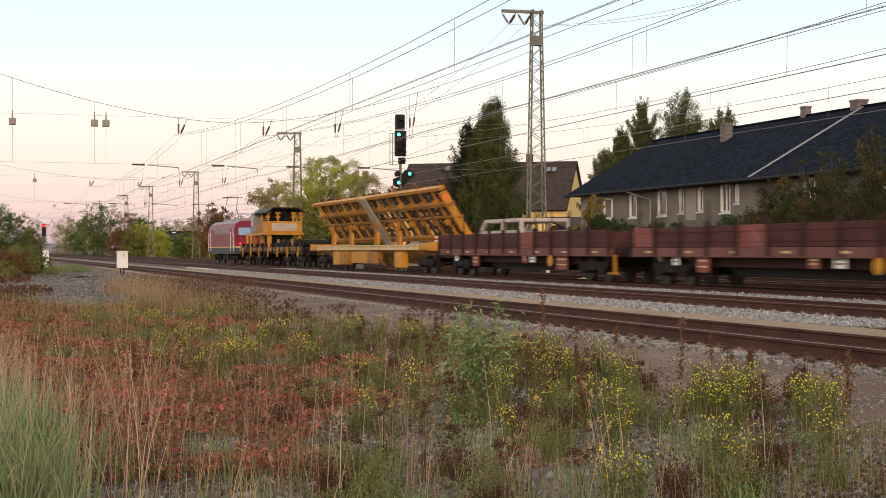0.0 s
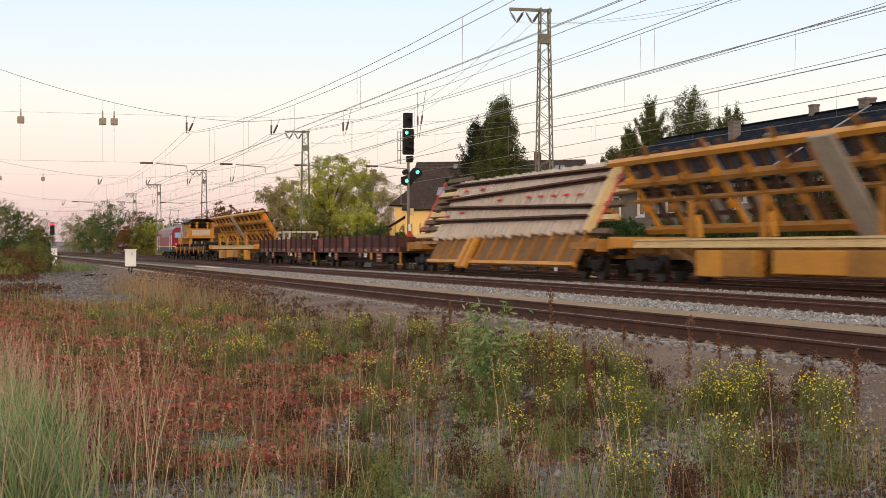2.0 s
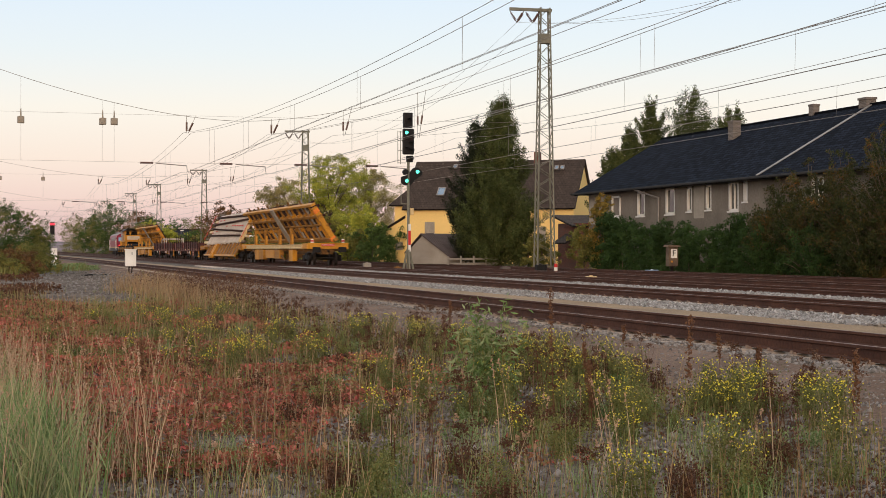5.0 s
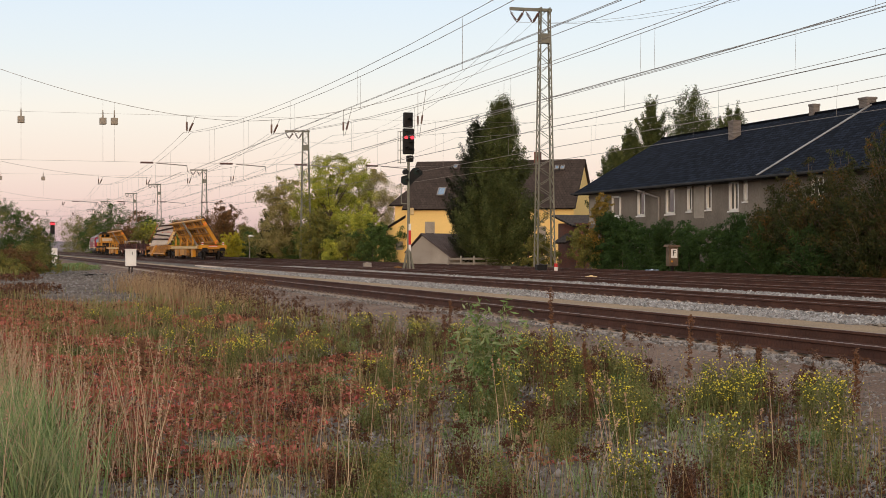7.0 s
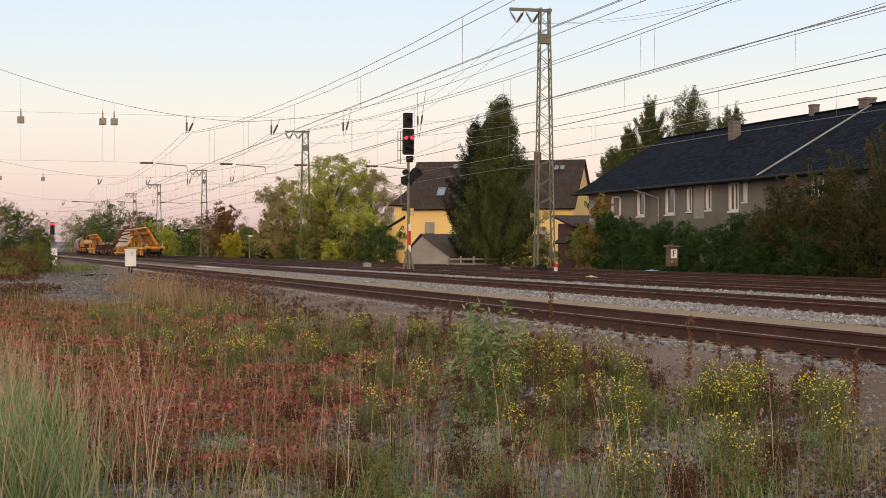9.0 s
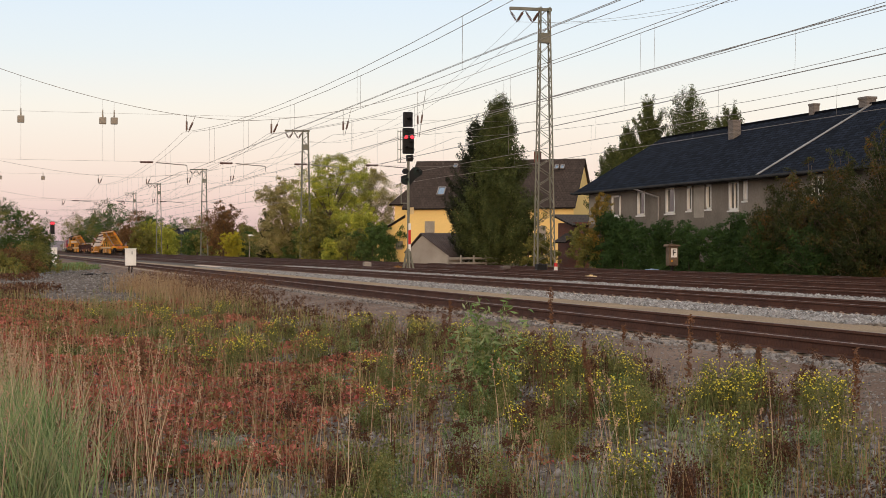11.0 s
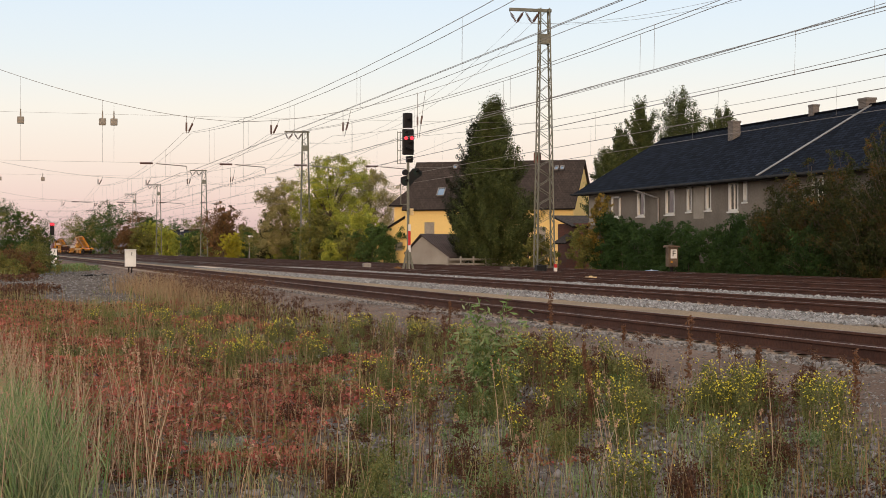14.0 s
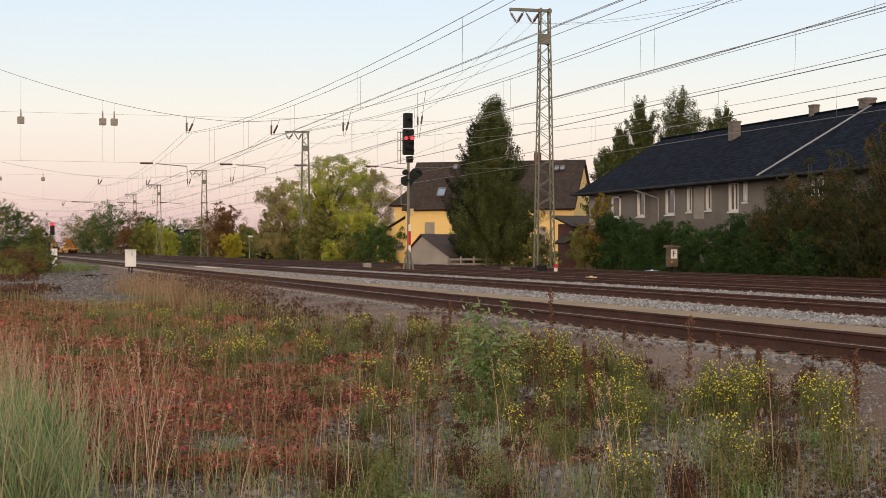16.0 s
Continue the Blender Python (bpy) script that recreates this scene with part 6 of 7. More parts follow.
# the near side: willows and shrubs beyond the gravel
for k, (x, y, h, w, mt, lb) in enumerate([(1.2, 116, 4.9, 1.5, L_GREEN, "young green birch and willow thicket"), (2.6, 117.7, 4.3, 1.3, L_OLIVE, "young olive willow thicket"), (3.5, 121, 3.2, 1.0, L_GREEN, "young green willow shrub"),
                                         (0.0, 112, 4.8, 1.5, L_OLIVE, "young olive birch thicket"), (2.6, 104, 1.7, 1.3, L_OLIVE, "low olive bramble bush"), (1.2, 98, 1.4, 1.4, L_BROWN, "low russet bramble bush"), (0.4, 92, 1.2, 1.2, L_OLIVE, "low olive bramble bush"), (1.6, 108, 2.3, 1.3, L_GREEN, "low green bramble bush")]):
    tree("shrub", x, y, h, w, mt, lb, 110 + k, leaves=9000, size=0.055, low=0.03, n=90, trunk=0.04, base=-0.5, category="shrub", limbs=30, shape="wild")


def hedge():
    t = thing("hedge", pose(35.9, 0, -0.4), "thick dark green laurel hedge along the tracks", "hedge")
    rng = np.random.default_rng(9)
    cl = []
    for y in np.arange(68, 93, 0.55):
        hh = 2.55 + 0.5 * math.sin(y * 0.7) * 0.4 + (0.5 if y > 86 else 0) + rng.uniform(-0.2, 0.25)
        for z in np.arange(0.35, hh, 0.55):
            cl.append((rng.uniform(-0.35, 0.45), y + rng.uniform(-0.3, 0.3), z + rng.uniform(-0.15, 0.15), rng.uniform(0.4, 0.62)))
    v, f = crown(rng, cl, 125000, 0.05, 1.1, 0.25, 14)
    ob = new("foliage", mesh_of("foliage", v, f, L_HEDGE))
    ob.parent = t
    bm = B()
    for k in range(40):
        y = 68.3 + k * 0.63
        rod(bm, (0.1, y, 0), (0.1 + rng.uniform(-0.3, 0.3), y + rng.uniform(-0.3, 0.3), 2.0), 0.035, 5, 0.015)
    part("stem", bm, M_BARK, t)
    return t


hedge()
tree("small_tree", 36.1, 92.9, 4.9, 1.05, L_ORANGE, "small tree with orange autumn leaves", 130, leaves=6500, size=0.075, low=0.2, n=26, trunk=0.07)
tree("shrub", 35.2, 93.4, 3.1, 1.1, L_OLIVE, "olive shrub at the end of the hedge", 131, leaves=5000, size=0.08, low=0.03, n=20, trunk=0.05, category="shrub")
for k, (x, y, h, w, mt) in enumerate([(36.0, 69.6, 4.6, 1.3, L_BUSH), (36.2, 66.5, 5.5, 1.9, L_BUSH), (36.4, 63.0, 6.4, 2.2, L_BUSH), (36.4, 59.0, 6.9, 2.3, L_BUSH), (36.6, 55.0, 7.1, 2.3, L_BUSH), (35.2, 64.5, 3.0, 1.5, L_HEDGE), (35.0, 59.5, 3.0, 1.5, L_BUSH), (35.3, 69.5, 2.9, 1.2, L_HEDGE), (36.5, 51.0, 6.2, 2.3, L_BUSH)]):
    thicket("large_shrub", x, y, h, w, mt, "tall overgrown autumn shrub with russet leaves" if mt is L_BUSH else "tall overgrown green shrub beside the hedge", 140 + k, 130 if h > 4 else 60, 48000 if h > 4 else 22000, 0.046, "overgrown shrubs")
# low hills closing the view; the distance haze is put into their colour
M_HILL = mat("hazy_hills", (0.16, 0.13, 0.15), (0.20, 0.16, 0.17), rough=1.0, scale=0.01, fine=0.05, bump=0)
bm = B()
rows = []
for k in range(121):
    a_ = -0.5 + 1.6 * k / 120
    r_ = 2200.0
    hh = 16 + 12 * noise.noise((k * 0.11, 0, 0)) + 5 * noise.noise((k * 0.6, 3, 0))
    rows.append([bm.verts.new((r_ * math.sin(a_), r_ * math.cos(a_), -2)), bm.verts.new((r_ * 1.05 * math.sin(a_), r_ * 1.05 * math.cos(a_), hh)), bm.verts.new((r_ * 1.12 * math.sin(a_), r_ * 1.12 * math.cos(a_), -2))])
for p, q in zip(rows, rows[1:]):
    bm.faces.new([p[0], q[0], q[1], p[1]])
    bm.faces.new([p[1], q[1], q[2], p[2]])
solo("backdrop", bm, M_HILL, "low hazy wooded hills on the horizon", kind="structure", smooth=True)

# ---------- weeds on the near side ----------
def gz(x):
    return np.interp(x, [-4, 4, 7.2, 8.6], [-0.5, -0.47, -0.37, -0.245])


G_GREEN = leaf_mat("green_grass", [(0.075, 0.125, 0.040), (0.14, 0.215, 0.080), (0.22, 0.29, 0.125), (0.31, 0.345, 0.175), (0.42, 0.375, 0.21)], thin=0.2, drift=2.2, leafy=0.6)
G_DRY = leaf_mat("dry_grass", [(0.19, 0.115, 0.065), (0.27, 0.175, 0.10), (0.34, 0.245, 0.145), (0.25, 0.20, 0.10)], thin=0.15, drift=1.5, leafy=0.7)
G_STRAW = leaf_mat("bleached_grass_stem", [(0.28, 0.175, 0.11), (0.38, 0.265, 0.175), (0.48, 0.36, 0.25), (0.33, 0.26, 0.145)], thin=0.15, drift=3, leafy=0.8)
G_PINK = leaf_mat("faded_grass_plume", [(0.34, 0.215, 0.15), (0.42, 0.275, 0.18), (0.50, 0.35, 0.25)], thin=0.25)
G_OLIVE = leaf_mat("olive_weed", [(0.065, 0.085, 0.028), (0.12, 0.14, 0.045), (0.19, 0.20, 0.07), (0.26, 0.22, 0.085), (0.15, 0.10, 0.048)], drift=1.6, leafy=0.55)
G_RED = leaf_mat("red_ground_leaf", [(0.12, 0.135, 0.042), (0.21, 0.18, 0.065), (0.15, 0.10, 0.048), (0.23, 0.085, 0.052), (0.34, 0.095, 0.070), (0.20, 0.125, 0.060), (0.56, 0.14, 0.125), (0.28, 0.14, 0.070), (0.14, 0.14, 0.048)], drift=1.3, leafy=0.55)
G_BROWN = leaf_mat("dried_seedhead", [(0.055, 0.030, 0.020), (0.085, 0.044, 0.028), (0.125, 0.064, 0.038), (0.17, 0.092, 0.052)], drift=1.8)
G_RUST = leaf_mat("rusty_dock", [(0.10, 0.050, 0.030), (0.155, 0.080, 0.046), (0.20, 0.11, 0.062)])
G_HERB = leaf_mat("green_herb", [(0.050, 0.066, 0.022), (0.090, 0.11, 0.034), (0.14, 0.155, 0.055), (0.17, 0.15, 0.065), (0.11, 0.075, 0.036)], drift=3)
G_FLOWER = leaf_mat("yellow_petal", [(0.70, 0.60, 0.05), (0.78, 0.69, 0.09), (0.58, 0.48, 0.03)])
G_LEAF = leaf_mat("fresh_weed_leaf", [(0.070, 0.12, 0.040), (0.11, 0.18, 0.058), (0.17, 0.24, 0.090), (0.27, 0.31, 0.17), (0.33, 0.29, 0.07)], drift=3, leafy=0.6)


def blades(pos, h, width, lean, rng, curl=0.6):
    """Bent tapering blades, two quads each."""
    n = len(pos)
    a = rng.uniform(0, 6.283, n)
    side = np.stack([np.cos(a), np.sin(a), np.zeros(n)], 1)
    b = rng.uniform(0, 6.283, n)
    way = np.stack([np.cos(b), np.sin(b), np.zeros(n)], 1) * (lean * rng.uniform(0.1, 1, n))[:, None]
    up = np.array([0, 0, 1.0])
    hh = (h * np.ones(n))[:, None]
    w = (width * rng.uniform(0.7, 1.3, n))[:, None]
    mid = pos + up * hh * 0.55 + way * hh * 0.35
    tip = pos + up * hh * (1 - 0.12 * curl) + way * hh * (0.55 + curl)
    v = np.stack([pos - side * w, pos + side * w, mid + side * w * 0.8, mid - side * w * 0.8, tip + side * w * 0.2, tip - side * w * 0.2], 1)
    q = np.array([[0, 1, 2, 3], [3, 2, 4, 5]])
    return v.reshape(-1, 3), (q[None] + 6 * np.arange(n)[:, None, None]).reshape(-1, 4), mid, tip


def merge(*sets):
    vs, fs, k = [], [], 0
    for v, f in sets:
        vs.append(v)
        fs.append(f + k)
        k += len(v)
    return np.concatenate(vs), np.concatenate(fs)


def stuff(name, v, f, material, label, category="plants"):
    return tagged(new(name, mesh_of(name, v, f, material)), label, category, kind="stuff")


def ground_points(rng, n, y0, y1, x0, x1, keep=None, power=1.6):
    """Points on the near ground between the view's sides, thinning out with distance."""
    y = y0 + (y1 - y0) * rng.uniform(0, 1, n) ** power
    lo, hi = np.maximum(x0, -0.03 * y - 0.3), np.minimum(x1, 0.60 * y + 0.4)
    x = lo + (hi - lo) * rng.uniform(0, 1, n)
    p = np.stack([x, y, gz(x)], 1)
    return p if keep is None else p[keep(x, y)]


def patchy(x, y, scale, seed, level):
    """Uneven growth: true where a smooth field of that grain lies above level."""
    s = np.sin(x * scale + seed) + np.sin(y * scale * 0.8 + seed * 2.1) + np.sin((x + y) * scale * 0.6 + seed * 0.7) + 0.6 * np.sin((x - y) * scale * 1.7 + seed)
    return s > level


def clear(x, y):
    """Bare stony patches where little grows."""
    bare = np.zeros(np.shape(x), bool)
    for cx, cy, rx, ry in ((3.1, 11.9, 0.75, 0.9), (3.9, 10.2, 0.85, 0.7), (5.3, 11.4, 0.65, 0.7), (5.2, 9.7, 0.4, 0.4), (1.9, 12.9, 0.4, 0.5), (4.6, 15.4, 0.5, 0.8), (3.0, 52, 1.6, 9), (4.2, 75, 2.2, 16)):
        bare |= ((x - cx) / rx) ** 2 + ((y - cy) / ry) ** 2 < 1 + 0.4 * np.sin(x * 9 + y * 7)
    return bare


rng = np.random.default_rng(2024)
# stones of the bare patches
p = ground_points(rng, 20000, 8.6, 50, -2, 8.4)


def scattered_stones(name, pos, size, seed, label):
    r = np.random.default_rng(seed)
    n = len(pos)
    base = np.array([[1, 0, 0], [-1, 0, 0], [0, 1, 0], [0, -1, 0], [0, 0, 0.7], [0, 0, -0.7]], float)
    v = base[None] * r.uniform(0.5, 1.3, (n, 6, 1)) + r.normal(size=(n, 6, 3)) * 0.2
    v = v * (size * r.uniform(0.35, 1.0, n) ** 1.5)[:, None, None] + pos[:, None]
    t = np.array([[4, 0, 2], [4, 2, 1], [4, 1, 3], [4, 3, 0], [5, 2, 0], [5, 1, 2], [5, 3, 1], [5, 0, 3]])
    f = (t[None] + 6 * np.arange(n)[:, None, None]).reshape(-1, 3)
    return tagged(new(name, mesh_of(name, v.reshape(-1, 3), f, M_SOIL_STONE)), label, "stones", kind="stuff")


scattered_stones("loose_stones", p, 0.05, 3, "grey and brown loose stones between the weeds")


path_rng = np.random.default_rng(77)
px_ = path_rng.uniform(7.0, 8.9, 5000)
p = np.stack([px_, 13 + 45 * path_rng.uniform(0, 1, 5000) ** 1.6, np.interp(px_, [5.9, 7.3, 8.5, 8.95], [-0.47, -0.36, -0.215, -0.205])], 1)
scattered_stones("path_stones", p, 0.03, 6, "small loose stones trodden into the gravel path")
p = ground_points(rng, 7000, 45, 130, 0.5, 8.2, None, 1.2)
scattered_stones("loose_stones", p, 0.08, 4, "grey loose stones on the gravel yard")


def reds(x, y):
    edge = 0.19 * y + 0.5 + 0.5 * np.sin(y * 1.3) + 0.4 * np.sin(x * 2.3 + y)
    return ((x < edge) | (np.sin(x * 91.7 + y * 57.3) > 0.75)) & (x < 5.2) & ~clear(x, y) & patchy(x, y, 0.9, 1.0, -1.1)


def relief(x, y):
    """Height of the low growth, in uneven cushions."""
    return 0.6 + 0.25 * np.sin(x * 4.1 + 1.3 * np.sin(y * 1.9)) + 0.25 * np.sin(y * 3.3 + x * 1.7)


# red and brown creeping ground cover
p = ground_points(rng, 150000, 11.0, 48, -2, 5.2, reds, 1.35)
p[:, 2] += rng.uniform(0.0, 1, len(p)) ** 0.7 * 0.15 * relief(p[:, 0], p[:, 1])
stuff("red_ground_cover", *leaf_rows(p, 0.016 + 0.0006 * p[:, 1], rng, lie=1.0), G_RED, "red and russet creeping leaves covering the ground")
# low olive weeds everywhere off the path
p = ground_points(rng, 90000, 8.6, 55, -2, 6.9, lambda x, y: ~clear(x, y) & patchy(x, y, 1.3, 4.0, 0.0) & ((y > 15) | (rng.uniform(0, 1, len(x)) < 0.35)) & ((x > 0.22 * y) | (rng.uniform(0, 1, len(x)) < 0.3)), 1.4)
p[:, 2] += rng.uniform(0.0, 0.3, len(p)) * rng.uniform(0.1, 1, len(p)) * relief(p[:, 0], p[:, 1])
stuff("low_weeds", *leaf_rows(p, 0.011 + 0.0005 * p[:, 1], rng, lie=0.3), G_OLIVE, "low olive-green weeds among the stones")
# brown litter and dried herbs
p = ground_points(rng, 60000, 8.6, 55, -2, 7.0, lambda x, y: ~clear(x, y) & patchy(x, y, 1.1, 7.0, -0.2), 1.5)
p[:, 2] += rng.uniform(0.0, 0.3, len(p)) * rng.uniform(0.05, 1, len(p)) * relief(p[:, 1], p[:, 0])
stuff("dried_herbs", *leaf_rows(p, 0.010 + 0.0005 * p[:, 1], rng, lie=0.2), G_BROWN, "dark brown dried herbs among the stones")
# fine stalks of all the weeds
p = ground_points(rng, 9000, 8.6, 60, -2, 6.9, lambda x, y: ~clear(x, y) & patchy(x, y, 1.0, 2.0, -0.9), 1.5)
v, f, _, _ = blades(p, rng.uniform(0.08, 0.34, len(p)), 0.0014 + 0.00013 * p[:, 1], 0.5, rng, 0.15)
stuff("weed_stalks", v, f, G_OLIVE, "thin olive weed stalks")
p = ground_points(rng, 7500, 8.6, 60, -2, 6.9, lambda x, y: ~clear(x, y) & patchy(x, y, 1.2, 5.0, -0.4), 1.4)
v, f, _, _ = blades(p, rng.uniform(0.12, 0.5, len(p)), 0.0012 + 0.00013 * p[:, 1], 0.45, rng, 0.15)
stuff("dry_grass", v, f, G_DRY, "dry straw-coloured grass blades")


# green grass by the camera's side
def tuft_points(centres, per, spread):
    q = []
    for cx, cy in centres:
        o = rng.normal(size=(per, 2)) * spread
        q.append(np.stack([cx + o[:, 0], cy + o[:, 1], gz(cx + o[:, 0])], 1))
    return np.concatenate(q)


cent = [(x, y) for x, y in zip(rng.uniform(-0.5, 0.55, 75), rng.uniform(8.7, 14.5, 75)) if x < 0.55 - (y - 9) * 0.05]
p = tuft_points(cent, 30, 0.055)
v, f, mid, tip = blades(p, rng.uniform(0.2, 0.85, len(p)), 0.0044, 0.6, rng, 0.3)
side = mid[rng.uniform(0, 1, len(mid)) < 0.55]
v2, f2, _, _ = blades(side - np.array([0, 0, 0.05]), rng.uniform(0.1, 0.3, len(side)), 0.0042, 1.4, rng, 0.5)
low_ = p[rng.uniform(0, 1, len(p)) < 0.5]
v3, f3, _, _ = blades(low_, rng.uniform(0.1, 0.35, len(low_)), 0.0050, 1.1, rng, 0.5)
v, f = merge((v, f), (v2, f2), (v3, f3))
stuff("green_grass", v, f, G_GREEN, "tall grey-green grass in dense tufts")
cent = [(x, y) for x, y in zip(rng.uniform(0.6, 5.6, 70), rng.uniform(8.7, 12.5, 70))]
p = tuft_points(cent, 22, 0.08)
v, f, _, _ = blades(p, rng.uniform(0.08, 0.3, len(p)), 0.0026, 0.7, rng, 0.35)
stuff("green_grass", v, f, G_GREEN, "short green grass tufts between stones")
cent = [(x, y) for x, y in zip(rng.uniform(1.5, 6.4, 50), rng.uniform(20, 46, 50))]
p = tuft_points(cent, 40, 0.25)
v, f, _, _ = blades(p, rng.uniform(0.1, 0.4, len(p)), 0.005, 0.7, rng, 0.6)
stuff("green_grass", v, f, G_OLIVE, "green grass tufts farther along the track")


def plume_grass(pos, h, width, plume, rng, material_stem, material_plume, label):
    v, f, mid, tip = blades(pos, h, width, 0.34, rng, 0.3)
    stuff("tall_grass", v, f, material_stem, label)
    k = 18
    frac = rng.uniform(0, 1, (len(pos), k, 1))
    q = (tip[:, None] * (1 - frac * plume) + mid[:, None] * frac * plume).reshape(-1, 3) + rng.normal(size=(len(pos) * k, 3)) * (width * 1.8)
    stuff("grass_plume", *leaf_rows(q, width * 2.8, rng), material_plume, "feathery faded grass plumes")


p = ground_points(rng, 75, 9.5, 15, -0.5, 2.0, lambda x, y: x < 0.55 + 0.06 * y)
plume_grass(p, rng.uniform(0.65, 1.1, len(p)), 0.003, 0.3, rng, G_STRAW, G_PINK, "tall dry grass stems beside the green grass")
p = ground_points(rng, 230, 9.0, 28, 0.8, 6.3, lambda x, y: (x < 0.3 * y) | (rng.uniform(0, 1, len(x)) < 0.4))
plume_grass(p, rng.uniform(0.35, 0.75, len(p)), 0.002, 0.2, rng, G_DRY, G_PINK, "scattered dry grass stems")
p = tuft_points([(x, y) for x, y in zip(rng.uniform(-0.4, 0.35, 26), rng.uniform(11.5, 14.8, 26))], 6, 0.1)
plume_grass(p, rng.uniform(0.7, 0.98, len(p)), 0.003, 0.4, rng, G_STRAW, G_PINK, "faded flowering grass above the green tufts")
# stout bleached stems in loose groups before the red carpet
cent = [(rng.uniform(0.05, 0.34) * y, y) for y in rng.uniform(9.0, 13.5, 17)]
p = tuft_points(cent, 5, 0.09)
plume_grass(p, rng.uniform(0.3, 0.9, len(p)), 0.0029, 0.22, rng, G_STRAW, G_PINK, "stout bleached grass stems in loose groups")
cent = [(rng.uniform(0.34, 0.56) * y, y) for y in rng.uniform(9.0, 13.0, 5)]
p = tuft_points(cent, 3, 0.07)
plume_grass(p, rng.uniform(0.35, 0.75, len(p)), 0.003, 0.2, rng, G_STRAW, G_PINK, "bleached grass stems among the stones")
# faded grass and dark seedheads along the edge of the path
p = np.concatenate([tuft_points([(x, y)], 40, 0.35) for x, y in zip(rng.uniform(4.6, 6.4, 46), rng.uniform(38, 66, 46))])
v, f, _, _ = blades(p, rng.uniform(0.25, 0.8, len(p)), 0.007, 0.45, rng, 0.4)
stuff("dry_grass", v, f, G_DRY, "tall faded pinkish grass beside the path")
p = np.concatenate([tuft_points([(x, y)], 220, 0.3) for x, y in zip(rng.uniform(5.3, 6.9, 34), rng.uniform(36, 60, 34))])
p[:, 2] += rng.uniform(0.2, 0.75, len(p))
stuff("dark_seedheads", *leaf_rows(p, 0.022, rng), G_BROWN, "dark brown dried seedheads beside the path")
p = ground_points(rng, 9000, 60, 130, -6, 6.8, lambda x, y: ~clear(x, y) & patchy(x, y, 0.35, 3.0, 0.6), 1.3)
v, f, _, _ = blades(p, rng.uniform(0.2, 0.7, len(p)), 0.02, 0.5, rng, 0.3)
stuff("dry_grass", v, f, G_OLIVE, "olive grass farther down the line")
p = ground_points(rng, 16000, 55, 125, -6, 4.6, lambda x, y: ~clear(x, y) & (x < 2.6) & patchy(x, y, 0.3, 6.0, 0.2), 1.3)
p[:, 2] += rng.uniform(0, 0.3, len(p))
stuff("red_ground_cover", *leaf_rows(p, 0.07, rng, lie=0.5), G_BROWN, "russet ground cover farther down the line")


cent = [(x, y) for x, y in zip(rng.uniform(-0.5, 0.75, 80), rng.uniform(8.8, 15, 80)) if x < 0.75 - (y - 9) * 0.05]
p = tuft_points(cent, 7, 0.12)
v, f, _, _ = blades(p, rng.uniform(0.45, 0.98, len(p)), 0.0030, 0.5, rng, 0.25)
stuff("dry_grass", v, f, G_STRAW, "straw blades among the green grass")
p = ground_points(rng, 5000, 108, 142, 4.6, 7.6, lambda x, y: patchy(x, y, 0.5, 2.0, -0.6), 1.0)
p[:, 2] += rng.uniform(0, 0.3, len(p))
stuff("low_weeds", *leaf_rows(p, 0.07, rng, lie=0.5), G_LEAF, "pale green weeds beside the far gravel")


# ---------- single plants ----------
def ragwort(seed, h, n, wide):
    r = np.random.default_rng(seed)
    t = thing("ragwort", pose(0, 0, 0), "bushy weed with small yellow flower heads", "wildflower", "yellow wildflowers")
    pos = np.zeros((n, 3))
    pos[:, :2] = r.normal(size=(n, 2)) * 0.04
    v, f, mid, tip = blades(pos, r.uniform(0.6, 1.0, n) * h, 0.003, wide, r, 0.2)
    ob = new("stem", mesh_of("stem", v, f, G_OLIVE))
    ob.parent = t
    tagged(ob, kind="stuff")
    k = 44
    fr = r.uniform(0.05, 1, (n, k, 1))
    base = np.where(fr < 0.5, pos[:, None] + (mid - pos)[:, None] * fr * 2, mid[:, None] + (tip - mid)[:, None] * (fr - 0.5) * 2).reshape(-1, 3)
    base += r.normal(size=base.shape) * 0.022
    ob = new("foliage", mesh_of("foliage", *leaf_rows(base, 0.011, r), G_HERB))
    ob.parent = t
    tagged(ob, kind="stuff")
    k = 7
    fl = (tip[:, None] + r.normal(size=(n, k, 3)) * np.array([0.035, 0.035, 0.025])).reshape(-1, 3)
    fl = fl[r.uniform(0, 1, len(fl)) < 0.4]
    ob = new("bloom", mesh_of("bloom", *merge(leaf_rows(fl, 0.0098, r, lie=0.6), leaf_rows(fl + 0.002, 0.0085, r, lie=0.6)), G_FLOWER))
    ob.parent = t
    tagged(ob, kind="stuff")
    return t


def scatter(makers, spots, r):
    """Set out the first plants and their copies, each turned its own way."""
    used = set()
    spots = [s for s in spots if not clear(s[0], s[1])]
    for k, (x, y) in enumerate(spots):
        i = k % len(makers)
        m = pose(x, y, float(gz(x)) - 0.01, 0, 0, r.uniform(0, 360))
        if i not in used:
            used.add(i)
            makers[i].matrix_basis = m
        else:
            copy_thing(makers[i], m)


